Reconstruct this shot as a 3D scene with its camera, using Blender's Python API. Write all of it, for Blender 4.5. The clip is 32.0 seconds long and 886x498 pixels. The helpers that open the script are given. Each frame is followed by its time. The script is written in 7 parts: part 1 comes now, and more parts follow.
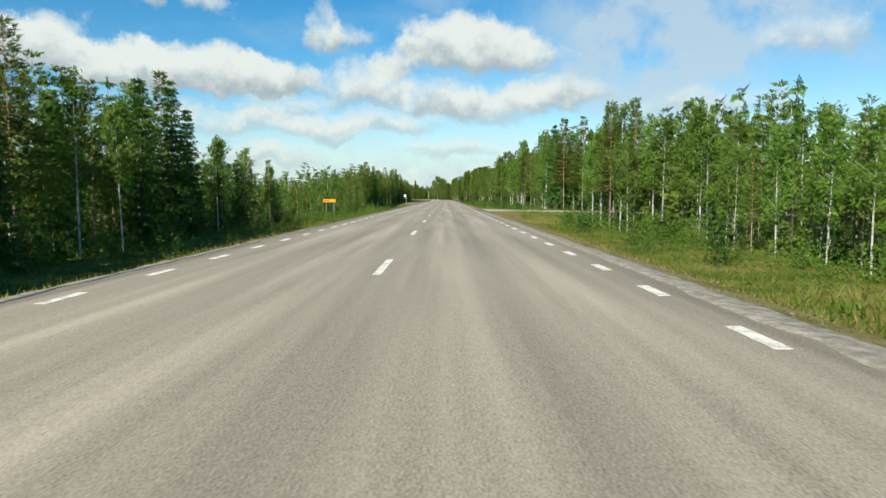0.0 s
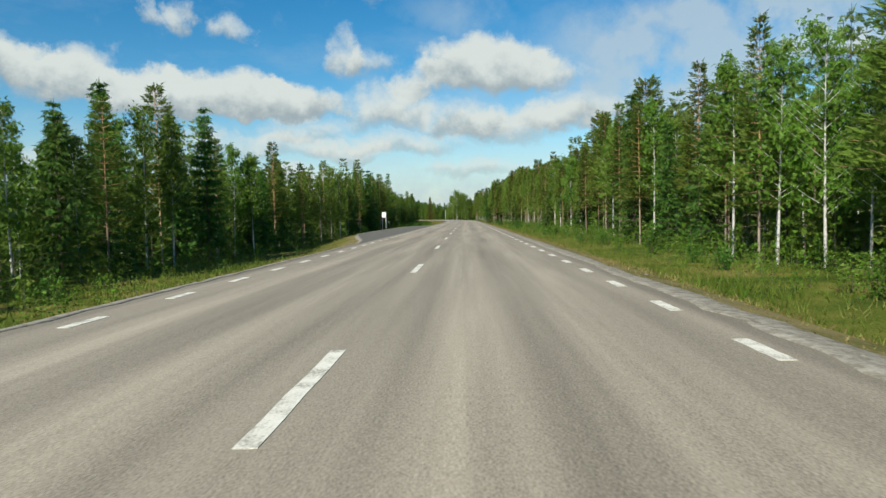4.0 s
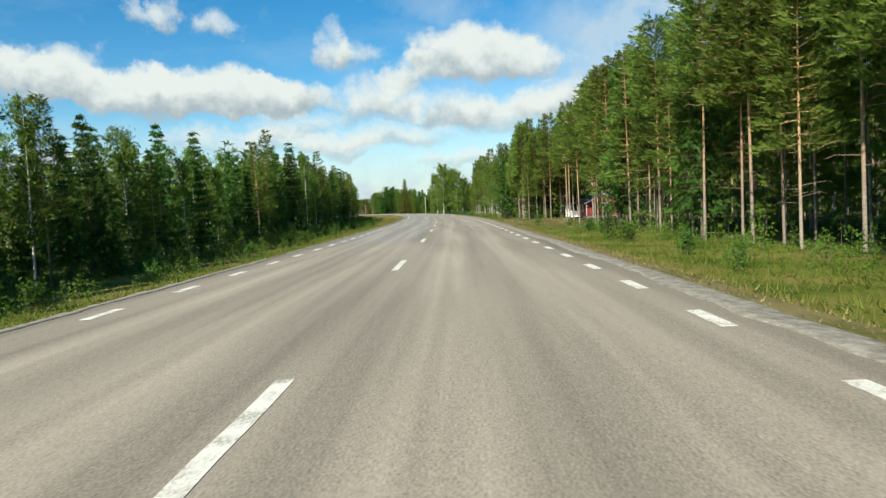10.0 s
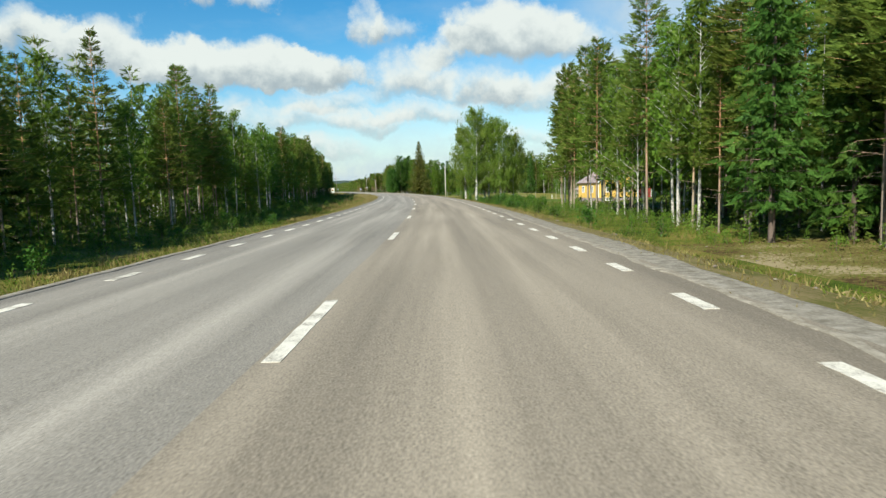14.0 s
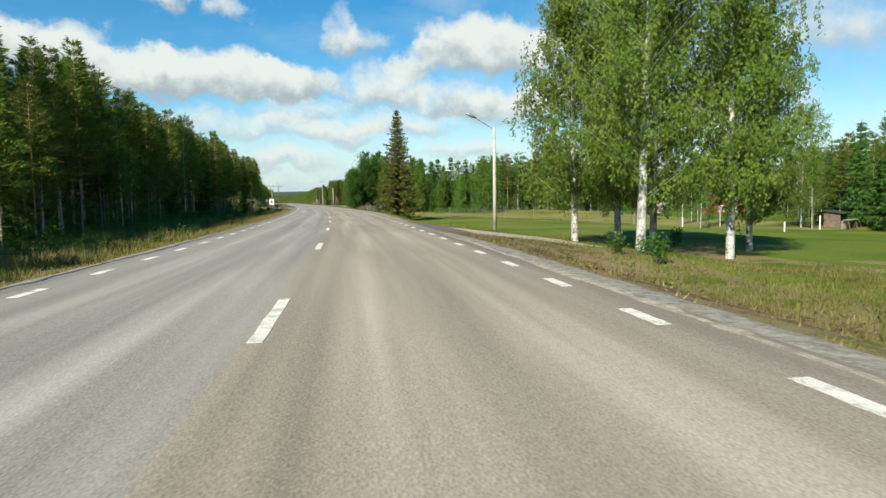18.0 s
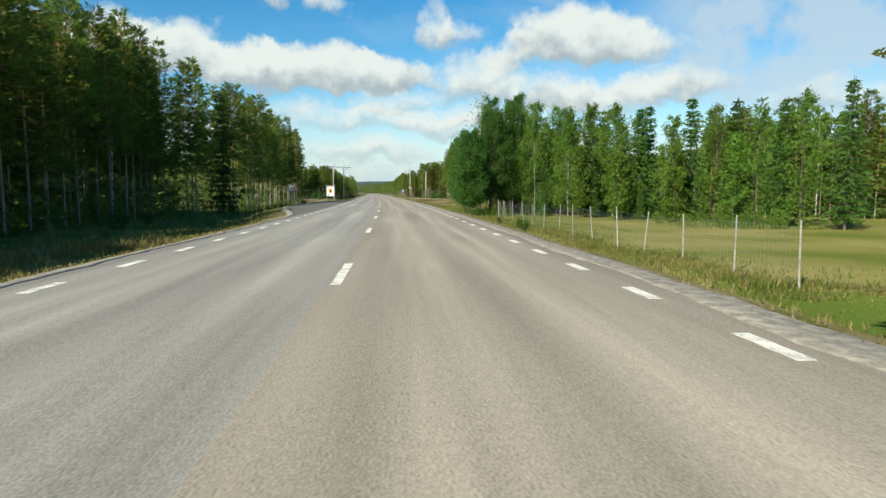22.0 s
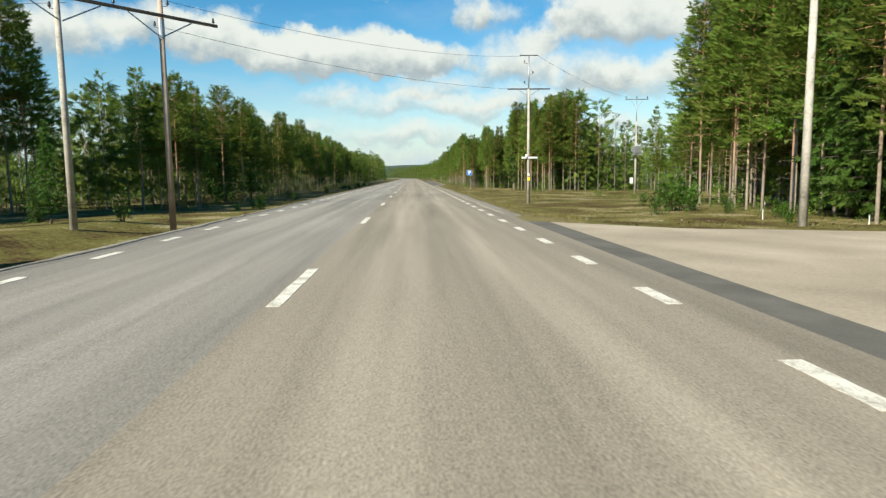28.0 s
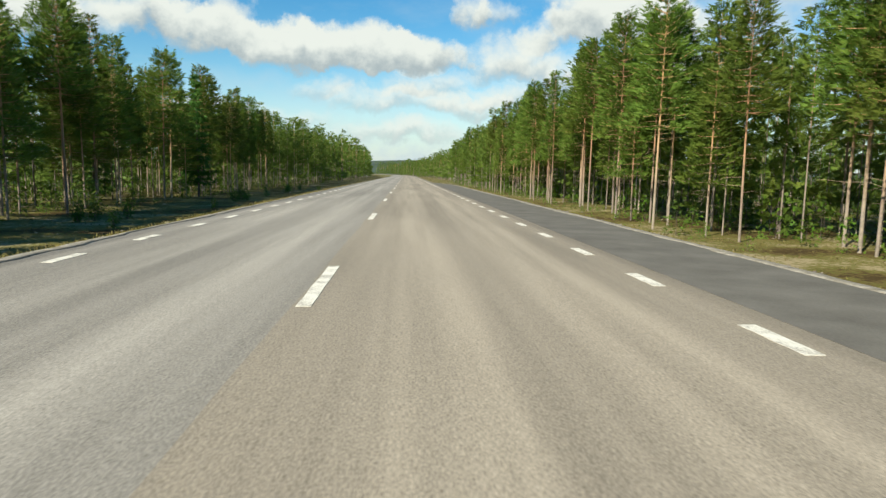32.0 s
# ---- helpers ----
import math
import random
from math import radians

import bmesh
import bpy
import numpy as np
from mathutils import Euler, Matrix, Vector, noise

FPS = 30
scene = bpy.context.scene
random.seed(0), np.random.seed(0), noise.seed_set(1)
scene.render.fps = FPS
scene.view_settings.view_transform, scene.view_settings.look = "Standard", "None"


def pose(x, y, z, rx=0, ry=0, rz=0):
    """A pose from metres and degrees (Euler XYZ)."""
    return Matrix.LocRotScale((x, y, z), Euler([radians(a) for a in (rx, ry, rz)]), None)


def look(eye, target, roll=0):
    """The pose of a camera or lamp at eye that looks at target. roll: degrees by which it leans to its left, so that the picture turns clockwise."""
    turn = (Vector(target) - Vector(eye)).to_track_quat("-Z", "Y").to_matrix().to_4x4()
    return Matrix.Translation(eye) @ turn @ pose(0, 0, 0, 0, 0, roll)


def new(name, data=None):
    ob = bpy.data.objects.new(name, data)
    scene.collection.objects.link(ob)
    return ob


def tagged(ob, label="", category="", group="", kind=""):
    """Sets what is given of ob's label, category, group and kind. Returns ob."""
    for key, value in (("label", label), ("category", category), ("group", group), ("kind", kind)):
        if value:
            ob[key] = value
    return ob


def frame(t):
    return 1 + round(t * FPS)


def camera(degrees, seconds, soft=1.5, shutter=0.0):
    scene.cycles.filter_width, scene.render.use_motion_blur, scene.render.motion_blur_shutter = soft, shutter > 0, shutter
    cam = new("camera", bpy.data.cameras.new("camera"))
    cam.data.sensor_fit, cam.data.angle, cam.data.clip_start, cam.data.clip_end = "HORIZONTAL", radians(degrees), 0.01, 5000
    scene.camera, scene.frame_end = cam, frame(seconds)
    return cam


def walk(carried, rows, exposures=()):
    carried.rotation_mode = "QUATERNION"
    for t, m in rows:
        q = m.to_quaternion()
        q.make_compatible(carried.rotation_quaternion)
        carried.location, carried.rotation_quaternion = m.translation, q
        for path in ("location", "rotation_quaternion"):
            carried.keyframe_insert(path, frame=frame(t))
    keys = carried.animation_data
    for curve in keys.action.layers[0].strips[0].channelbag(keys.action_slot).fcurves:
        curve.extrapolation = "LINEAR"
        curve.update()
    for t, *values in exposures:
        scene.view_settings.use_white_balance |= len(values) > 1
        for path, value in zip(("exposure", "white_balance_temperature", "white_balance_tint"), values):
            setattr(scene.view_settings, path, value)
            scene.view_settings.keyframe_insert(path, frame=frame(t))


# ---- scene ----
# The road is laid out by s (metres along the centre line) and d (metres to the right of it).
BEND_S = (-300, 240, 265, 300, 340, 380, 420, 460, 500, 540, 570, 600, 630, 660, 700, 740, 1120, 1420, 2000)
BEND_H = (0, 0, .1, .9, 2.5, 4.6, 6.7, 8.8, 10.9, 12.6, 13.7, 14.5, 15.1, 15.6, 15.9, 16.0, 16.0, 34, 34)
LINE_S = np.arange(-300, 2000, 0.5)
LINE_H = np.convolve(np.pad(np.interp(LINE_S, BEND_S, BEND_H), 40, "edge"), np.ones(81) / 81, "valid")
LINE_X = np.cumsum(-np.sin(np.radians(LINE_H))) * 0.5
LINE_Y = np.cumsum(np.cos(np.radians(LINE_H))) * 0.5
LINE_X -= LINE_X[600]
LINE_Y -= LINE_Y[600]


def at(s, d):
    """World x, y of a road place; works on numbers and arrays."""
    a = np.radians(np.interp(s, LINE_S, LINE_H))
    return np.interp(s, LINE_S, LINE_X) + d * np.cos(a), np.interp(s, LINE_S, LINE_Y) + d * np.sin(a)


def heading(s):
    return float(np.interp(s, LINE_S, LINE_H))


# ---- camera: seconds, s, d, yaw, pitch, roll ----
EYE_HEIGHT = 1.345
ROWS = (
    (0.0, -0.01, 1.21, 0.20, -4.62, 0.27),
    (0.5, 12.84, 1.22, 0.65, -3.60, 0.30),
    (1.0, 25.70, 1.23, 1.17, -2.12, 0.40),
    (1.5, 38.69, 1.27, 1.58, -1.30, 0.60),
    (2.0, 51.68, 1.32, 1.96, -0.34, 0.94),
    (2.5, 64.53, 1.36, 2.10, -1.00, 1.50),
    (3.0, 77.39, 1.41, 1.76, -1.71, 2.19),
    (3.5, 90.39, 1.38, 1.87, -2.35, 1.90),
    (5.5, 142.52, 1.27, 2.79, -4.04, -0.13),
    (6.0, 155.60, 1.25, 3.09, -4.44, 0.17),
    (6.5, 168.75, 1.32, 2.94, -4.31, 0.66),
    (7.0, 181.92, 1.39, 2.79, -3.99, 1.04),
    (7.5, 195.21, 1.36, 2.00, -3.49, 1.61),
    (8.0, 208.51, 1.33, 1.91, -3.28, 1.88),
    (8.5, 221.28, 1.38, 1.65, -3.15, 2.36),
    (9.0, 234.07, 1.43, 1.39, -3.02, 3.13),
    (9.5, 247.40, 1.46, 1.30, -3.43, 3.32),
    (10.0, 260.74, 1.49, 1.51, -3.65, 3.01),
    (10.5, 273.83, 1.59, 1.73, -3.96, 3.28),
    (11.0, 286.94, 1.69, 1.85, -4.27, 2.95),
    (11.5, 300.15, 1.65, 2.32, -4.85, 2.27),
    (12.0, 313.36, 1.62, 2.50, -5.52, 1.88),
    (12.5, 326.60, 1.51, 3.41, -6.24, 1.52),
    (13.0, 339.84, 1.40, 3.42, -5.97, 1.35),
    (13.5, 352.87, 1.42, 4.24, -6.09, 1.49),
    (14.0, 366.15, 1.43, 4.27, -5.51, 1.62),
    (14.5, 379.36, 1.38, 4.57, -4.71, 0.62),
    (16.5, 433.17, 1.18, 6.77, -4.73, 0.32),
    (17.0, 446.61, 1.13, 5.07, -4.33, 0.42),
    (17.5, 459.74, 1.06, 3.32, -4.53, 0.54),
    (18.0, 472.86, 0.99, 1.77, -4.42, 0.85),
    (18.5, 485.48, 0.99, 1.00, -4.20, 0.83),
    (19.0, 498.10, 0.99, 1.92, -4.48, 0.60),
    (19.5, 511.71, 1.04, 3.33, -4.26, -0.11),
    (20.0, 525.33, 1.10, 4.73, -4.24, -0.81),
    (20.5, 538.34, 1.14, 6.26, -4.37, -0.76),
    (21.0, 551.35, 1.18, 7.58, -4.40, -0.70),
    (21.5, 564.58, 1.02, 8.97, -4.59, -0.42),
    (22.0, 577.80, 0.87, 9.76, -5.08, -0.24),
    (22.5, 591.07, 0.85, 10.36, -5.09, -0.27),
    (23.0, 604.33, 0.82, 10.55, -5.30, 0.10),
    (23.5, 617.15, 0.94, 10.44, -5.20, 0.68),
    (24.0, 629.96, 1.06, 10.83, -5.39, 1.06),
    (24.5, 643.31, 1.07, 10.83, -6.08, 1.22),
    (25.0, 656.67, 1.09, 11.13, -6.57, 1.08),
    (25.5, 669.86, 1.18, 11.33, -6.97, 1.08),
    (27.5, 722.83, 1.52, 12.94, -6.70, 0.28),
    (28.0, 736.42, 1.49, 13.24, -6.52, 0.67),
    (28.5, 749.86, 1.41, 13.12, -6.29, 1.17),
    (29.0, 763.35, 1.33, 12.70, -5.97, 1.77),
    (29.5, 776.78, 1.28, 12.14, -5.42, 1.85),
    (30.0, 790.28, 1.23, 11.89, -4.96, 1.44),
    (30.5, 803.86, 1.13, 11.96, -5.10, 0.52),
    (31.0, 817.52, 1.03, 12.23, -5.53, -0.39),
    (31.5, 831.10, 1.02, 12.56, -6.34, -0.98),
    (32.0, 844.78, 1.01, 12.69, -6.76, -1.07),
)
cam = camera(69.77, 32.0, soft=1.4, shutter=0.03)
walk(cam, [(t, pose(*at(s, d), EYE_HEIGHT, 90 + pitch, roll, yaw)) for t, s, d, yaw, pitch, roll in ROWS],
     exposures=((0.0, 0.92, 6350, 3), (1.0, 0.85, 6350, 3), (2.0, 0.62, 6300, 3), (3.0, 0.64, 6300, 3), (5.5, 0.85, 6350, 3), (7.0, 0.95, 6350, 3), (25.0, 0.95, 6400, 3), (28.0, 0.97, 6600, 3), (32.0, 0.97, 6600, 3)))

# ---- world: clear sky with scattered summer clouds, sun behind and to the left ----
SUN_ELEV, SUN_AZ = 36.0, 205.0
sun_data = bpy.data.lights.new("sun", "SUN")
sun_data.energy, sun_data.angle, sun_data.color = 4.35, radians(0.53), (1.0, 0.93, 0.82)
sun = new("sun", sun_data)
sun.matrix_world = look((0, 0, 0), (math.sin(radians(SUN_AZ - 180)), math.cos(radians(SUN_AZ - 180)), -math.tan(radians(SUN_ELEV))))

# heaped clouds: azimuth to the left of north, elevation, half width, half height, weight
CLOUDS = (
    (15.4, 10.1, 4.6, 2.4, 1.0), (20.8, 10.4, 6.2, 2.5, 1.0), (26.6, 10.2, 5.6, 2.5, 0.85), (31.4, 11.2, 5.2, 2.7, 0.75), (36.5, 12.0, 5.0, 2.2, 0.6), (44.0, 11.0, 7.0, 2.8, 0.7),
    (7.2, 9.8, 5.6, 2.8, 0.62), (-1.8, 13.1, 6.2, 3.3, 1.0), (-7.2, 11.9, 3.8, 2.2, 0.6), (3.2, 11.6, 3.8, 2.0, 0.5), (9.9, 14.2, 2.3, 2.4, 0.55), (7.6, 13.7, 2.8, 1.7, 0.42),
    (23.3, 16.4, 1.8, 1.7, 0.5), (25.7, 16.5, 1.3, 1.4, 0.42), (19.7, 15.4, 2.0, 1.3, 0.45), (16.8, 19.2, 3.0, 1.4, 0.55), (7.2, 18.8, 2.2, 1.1, 0.38),
    (-4.2, 8.0, 7.0, 2.2, 0.5), (-10.0, 8.7, 6.2, 2.2, 0.5), (17.5, 6.2, 7.4, 1.7, 0.42), (10.4, 5.6, 4.2, 1.6, 0.5), (23.6, 7.3, 3.6, 1.4, 0.35), (34.3, 5.0, 5.0, 1.1, 0.4),
    (-1.2, 4.4, 6.4, 1.4, 0.45), (16.8, 3.4, 8.0, 1.4, 0.45), (5.0, 6.6, 6.5, 1.6, 0.5), (14.0, 7.6, 6.0, 1.6, 0.45), (0.5, 8.6, 5.0, 2.0, 0.45), (28.0, 4.6, 7.0, 1.4, 0.4), (-23.0, 7.5, 8.0, 1.8, 0.45), (-30.0, 12.0, 6.0, 2.5, 0.4),
)
# thin veils of ice cloud
VEILS = ((-23.0, 11.5, 16.0, 7.0, 0.75), (-22.0, 6.0, 15.0, 3.5, 0.6), (-17.0, 12.0, 13.0, 5.5, 0.8), (-20.0, 16.8, 9.0, 2.0, 0.6), (-30.0, 14.5, 10.0, 4.0, 0.7), (0.5, 17.4, 6.0, 2.4, 0.55), (12.0, 6.5, 16.0, 3.0, 0.5), (2.0, 10.0, 8.0, 3.0, 0.4), (-10.0, 15.5, 7.0, 2.6, 0.5), (28.0, 6.5, 14.0, 2.0, 0.4), (-14.0, 9.2, 12.0, 2.6, 0.6), (-26.0, 20.0, 12.0, 2.5, 0.5))


def make_world():
    world = bpy.data.worlds.new("sky")
    scene.world = world
    world.use_nodes = True
    nt = world.node_tree
    nt.nodes.clear()
    N, L = nt.nodes.new, nt.links.new

    def m(op, a, b=None, c=None, clamp=False):
        n = N("ShaderNodeMath")
        n.operation, n.use_clamp = op, clamp
        for i, v in enumerate((a, b, c)):
            if v is None:
                continue
            if isinstance(v, (int, float)):
                n.inputs[i].default_value = v
            else:
                L(v, n.inputs[i])
        return n.outputs[0]

    sky = N("ShaderNodeTexSky")
    sky.sky_type, sky.sun_disc = "NISHITA", False
    sky.sun_elevation, sky.sun_rotation = radians(SUN_ELEV), radians(SUN_AZ)
    sky.air_density, sky.dust_density, sky.ozone_density = 1.0, 0.3, 1.2
    coord = N("ShaderNodeTexCoord")
    sep = N("ShaderNodeSeparateXYZ")
    L(coord.outputs["Generated"], sep.inputs[0])
    az = m("MULTIPLY", m("ARCTAN2", m("MULTIPLY", sep.outputs[0], -1.0), sep.outputs[1]), 57.296)
    el = m("MULTIPLY", m("ARCSINE", sep.outputs[2]), 57.296)

    def fbm(scale, detail, rough=0.55):
        n = N("ShaderNodeTexNoise")
        n.inputs["Scale"].default_value, n.inputs["Detail"].default_value = scale, detail
        n.inputs["Roughness"].default_value = rough
        L(coord.outputs["Generated"], n.inputs["Vector"])
        return n

    warp = fbm(13.0, 7.0, 0.6)
    wsep = N("ShaderNodeSeparateColor")
    L(warp.outputs["Color"], wsep.inputs[0])
    az_w = m("ADD", az, m("MULTIPLY", m("SUBTRACT", wsep.outputs[0], 0.5), 8.5))
    el_w = m("ADD", el, m("MULTIPLY", m("SUBTRACT", wsep.outputs[1], 0.5), 5.0))

    def heap(rows, flat_foot):
        """Sum of the blobs in rows and the mean height within them; heaped clouds are cut flatter below."""
        total, tops = None, None
        for ca, ce, wa, we, weight in rows:
            u = m("DIVIDE", m("SUBTRACT", az_w, ca), wa)
            v = m("DIVIDE", m("SUBTRACT", el_w, ce), we)
            vv = m("MAXIMUM", v, m("MULTIPLY", v, -flat_foot))
            r2 = m("ADD", m("MULTIPLY", u, u), m("MULTIPLY", vv, vv))
            w = m("MULTIPLY", m("SUBTRACT", 1.0, r2, clamp=True), weight)
            tv = m("MULTIPLY", w, v)
            total = w if total is None else m("ADD", total, w)
            tops = tv if tops is None else m("ADD", tops, tv)
        return total, m("DIVIDE", tops, m("ADD", total, 0.05))

    total, top = heap(CLOUDS, 1.35)
    veil, _ = heap(VEILS, 1.0)
    # thin layer over the whole dome
    flat = N("ShaderNodeVectorMath")
    flat.operation = "DIVIDE"
    lift = N("ShaderNodeCombineXYZ")
    h = m("ADD", m("ABSOLUTE", sep.outputs[2]), 0.16)
    for i in range(3):
        L(h, lift.inputs[i])
    L(coord.outputs["Generated"], flat.inputs[0])
    L(lift.outputs[0], flat.inputs[1])
    dome = N("ShaderNodeTexNoise")
    dome.inputs["Scale"].default_value, dome.inputs["Detail"].default_value = 1.6, 6.0
    dome.inputs["Roughness"].default_value = 0.6
    L(flat.outputs[0], dome.inputs["Vector"])
    thin = m("MULTIPLY", m("MULTIPLY", m("SUBTRACT", dome.outputs["Fac"], 0.5, clamp=True), 3.0, clamp=True), 0.35)
    puff = fbm(30.0, 6.0, 0.6)
    soft = m("ADD", total, m("MULTIPLY", m("SUBTRACT", puff.outputs["Fac"], 0.5), 0.5))
    dens = N("ShaderNodeMapRange")
    dens.interpolation_type = "SMOOTHSTEP"
    dens.inputs["From Min"].default_value, dens.inputs["From Max"].default_value = 0.02, 0.68
    dens.inputs["To Max"].default_value = 0.97
    L(soft, dens.inputs["Value"])
    near_h = N("ShaderNodeMapRange")
    near_h.inputs["From Min"].default_value, near_h.inputs["From Max"].default_value = 8.0, 0.5
    near_h.inputs["To Max"].default_value = 1.0
    L(el, near_h.inputs["Value"])
    low_haze = m("MULTIPLY", near_h.outputs[0], m("ADD", 0.45, puff.outputs["Fac"]), clamp=True)
    veil_f = m("MULTIPLY", veil, m("MULTIPLY", m("SUBTRACT", warp.outputs["Fac"], 0.28, clamp=True), 3.0, clamp=True), clamp=True)
    thin_all = m("MAXIMUM", m("MAXIMUM", thin, m("MULTIPLY", veil_f, 0.8)), low_haze)
    lit = N("ShaderNodeMapRange")
    lit.interpolation_type = "SMOOTHSTEP"
    lit.inputs["From Min"].default_value, lit.inputs["From Max"].default_value = -0.5, 0.3
    L(m("ADD", top, m("MULTIPLY", m("SUBTRACT", puff.outputs["Fac"], 0.5), 1.1)), lit.inputs["Value"])
    white = N("ShaderNodeMix")
    white.data_type = "RGBA"
    white.inputs["A"].default_value, white.inputs["B"].default_value = (3.7, 4.15, 4.45, 1), (7.3, 7.4, 7.1, 1)
    L(lit.outputs[0], white.inputs["Factor"])
    mix1 = N("ShaderNodeMix")
    mix1.data_type = "RGBA"
    mix1.inputs["B"].default_value = (4.9, 5.75, 6.6, 1)
    L(thin_all, mix1.inputs["Factor"])
    clear = N("ShaderNodeHueSaturation")
    clear.inputs["Saturation"].default_value, clear.inputs["Hue"].default_value = 1.5, 0.496
    clear.inputs["Value"].default_value = 1.16
    L(sky.outputs[0], clear.inputs["Color"])
    L(clear.outputs[0], mix1.inputs["A"])
    mix2 = N("ShaderNodeMix")
    mix2.data_type = "RGBA"
    L(dens.outputs[0], mix2.inputs["Factor"])
    L(mix1.outputs["Result"], mix2.inputs["A"])
    L(white.outputs["Result"], mix2.inputs["B"])
    bg = N("ShaderNodeBackground")
    bg.inputs["Strength"].default_value = 0.062
    L(mix2.outputs["Result"], bg.inputs["Color"])
    out = N("ShaderNodeOutputWorld")
    L(bg.outputs[0], out.inputs["Surface"])


make_world()


# ---- materials ----
def material(name, colours, scale=4.0, rough=0.8, bump=0.0, metallic=0.0, fine=30.0, vary=0.0, translucent=0.0, coords="Object",
             island=False, specular=0.5, cut=0.0, lo=0.34, hi=0.66, above=None):
    """Two-scale noise between two or three colours, bump, and a spread of value from object to object."""
    mat = bpy.data.materials.new(name)
    mat.use_nodes = True
    nt = mat.node_tree
    nt.nodes.clear()
    N, L = nt.nodes.new, nt.links.new
    coord = N("ShaderNodeTexCoord")
    big, small = N("ShaderNodeTexNoise"), N("ShaderNodeTexNoise")
    for n, sc, det in ((big, scale, 4.0), (small, fine, 3.0)):
        n.inputs["Scale"].default_value, n.inputs["Detail"].default_value = sc, det
        L(coord.outputs[coords], n.inputs["Vector"])
    mixer = N("ShaderNodeMath")
    mixer.operation = "MULTIPLY_ADD"
    L(big.outputs["Fac"], mixer.inputs[0])
    mixer.inputs[1].default_value = 0.62
    part_small = N("ShaderNodeMath")
    part_small.operation = "MULTIPLY"
    part_small.inputs[1].default_value = 0.38
    L(small.outputs["Fac"], part_small.inputs[0])
    L(part_small.outputs[0], mixer.inputs[2])
    ramp = N("ShaderNodeValToRGB")
    els = ramp.color_ramp.elements
    spots = np.linspace(lo, hi, len(colours))
    els[0].position, els[0].color = spots[0], (*colours[0], 1)
    els[1].position, els[1].color = spots[-1], (*colours[-1], 1)
    for sp, c in zip(spots[1:-1], colours[1:-1]):
        els.new(sp).color = (*c, 1)
    L(mixer.outputs[0], ramp.inputs[0])
    colour = ramp.outputs[0]
    if above:
        # a second colour that takes over with height along the stem
        pos = N("ShaderNodeSeparateXYZ")
        L(coord.outputs[coords], pos.inputs[0])
        up = N("ShaderNodeMapRange")
        up.inputs["From Min"].default_value, up.inputs["From Max"].default_value = above[0], above[1]
        L(pos.outputs[2], up.inputs["Value"])
        flakes = N("ShaderNodeMix")
        flakes.data_type = "RGBA"
        flakes.inputs["B"].default_value = (*above[2], 1)
        L(up.outputs[0], flakes.inputs["Factor"])
        L(colour, flakes.inputs["A"])
        colour = flakes.outputs["Result"]
    if vary:
        rnd = N("ShaderNodeObjectInfo").outputs["Random"]
        hsv = N("ShaderNodeHueSaturation")
        if island:
            rnd = N("ShaderNodeNewGeometry").outputs["Random Per Island"]
        val = N("ShaderNodeMapRange")
        val.inputs["To Min"].default_value, val.inputs["To Max"].default_value = 1 - vary, 1 + vary
        hue = N("ShaderNodeMapRange")
        hue.inputs["To Min"].default_value, hue.inputs["To Max"].default_value = 0.5 - vary * 0.06, 0.5 + vary * 0.06
        L(rnd, val.inputs["Value"])
        L(rnd, hue.inputs["Value"])
        L(val.outputs[0], hsv.inputs["Value"])
        L(hue.outputs[0], hsv.inputs["Hue"])
        L(colour, hsv.inputs["Color"])
        colour = hsv.outputs[0]
    bsdf = N("ShaderNodeBsdfPrincipled")
    bsdf.inputs["Roughness"].default_value, bsdf.inputs["Metallic"].default_value = rough, metallic
    bsdf.inputs["Specular IOR Level"].default_value = specular
    L(colour, bsdf.inputs["Base Color"])
    if bump:
        b = N("ShaderNodeBump")
        b.inputs["Strength"].default_value, b.inputs["Distance"].default_value = bump, 0.02
        L(mixer.outputs[0], b.inputs["Height"])
        L(b.outputs[0], bsdf.inputs["Normal"])
    out = N("ShaderNodeOutputMaterial")
    shader = bsdf.outputs[0]
    if translucent:
        tr, mx = N("ShaderNodeBsdfTranslucent"), N("ShaderNodeMixShader")
        L(colour, tr.inputs["Color"])
        mx.inputs[0].default_value = translucent
        L(shader, mx.inputs[1])
        L(tr.outputs[0], mx.inputs[2])
        shader = mx.outputs[0]
    if cut:
        # gaps between the single needles or leaves of a spray
        gaps = N("ShaderNodeTexNoise")
        gaps.inputs["Scale"].default_value, gaps.inputs["Detail"].default_value = cut, 1.0
        L(coord.outputs[coords], gaps.inputs["Vector"])
        solid = N("ShaderNodeMath")
        solid.operation = "GREATER_THAN"
        solid.inputs[1].default_value = 0.45
        L(gaps.outputs["Fac"], solid.inputs[0])
        clear, mz = N("ShaderNodeBsdfTransparent"), N("ShaderNodeMixShader")
        L(solid.outputs[0], mz.inputs[0])
        L(clear.outputs[0], mz.inputs[1])
        L(shader, mz.inputs[2])
        shader = mz.outputs[0]
    L(shader, out.inputs["Surface"])
    return mat


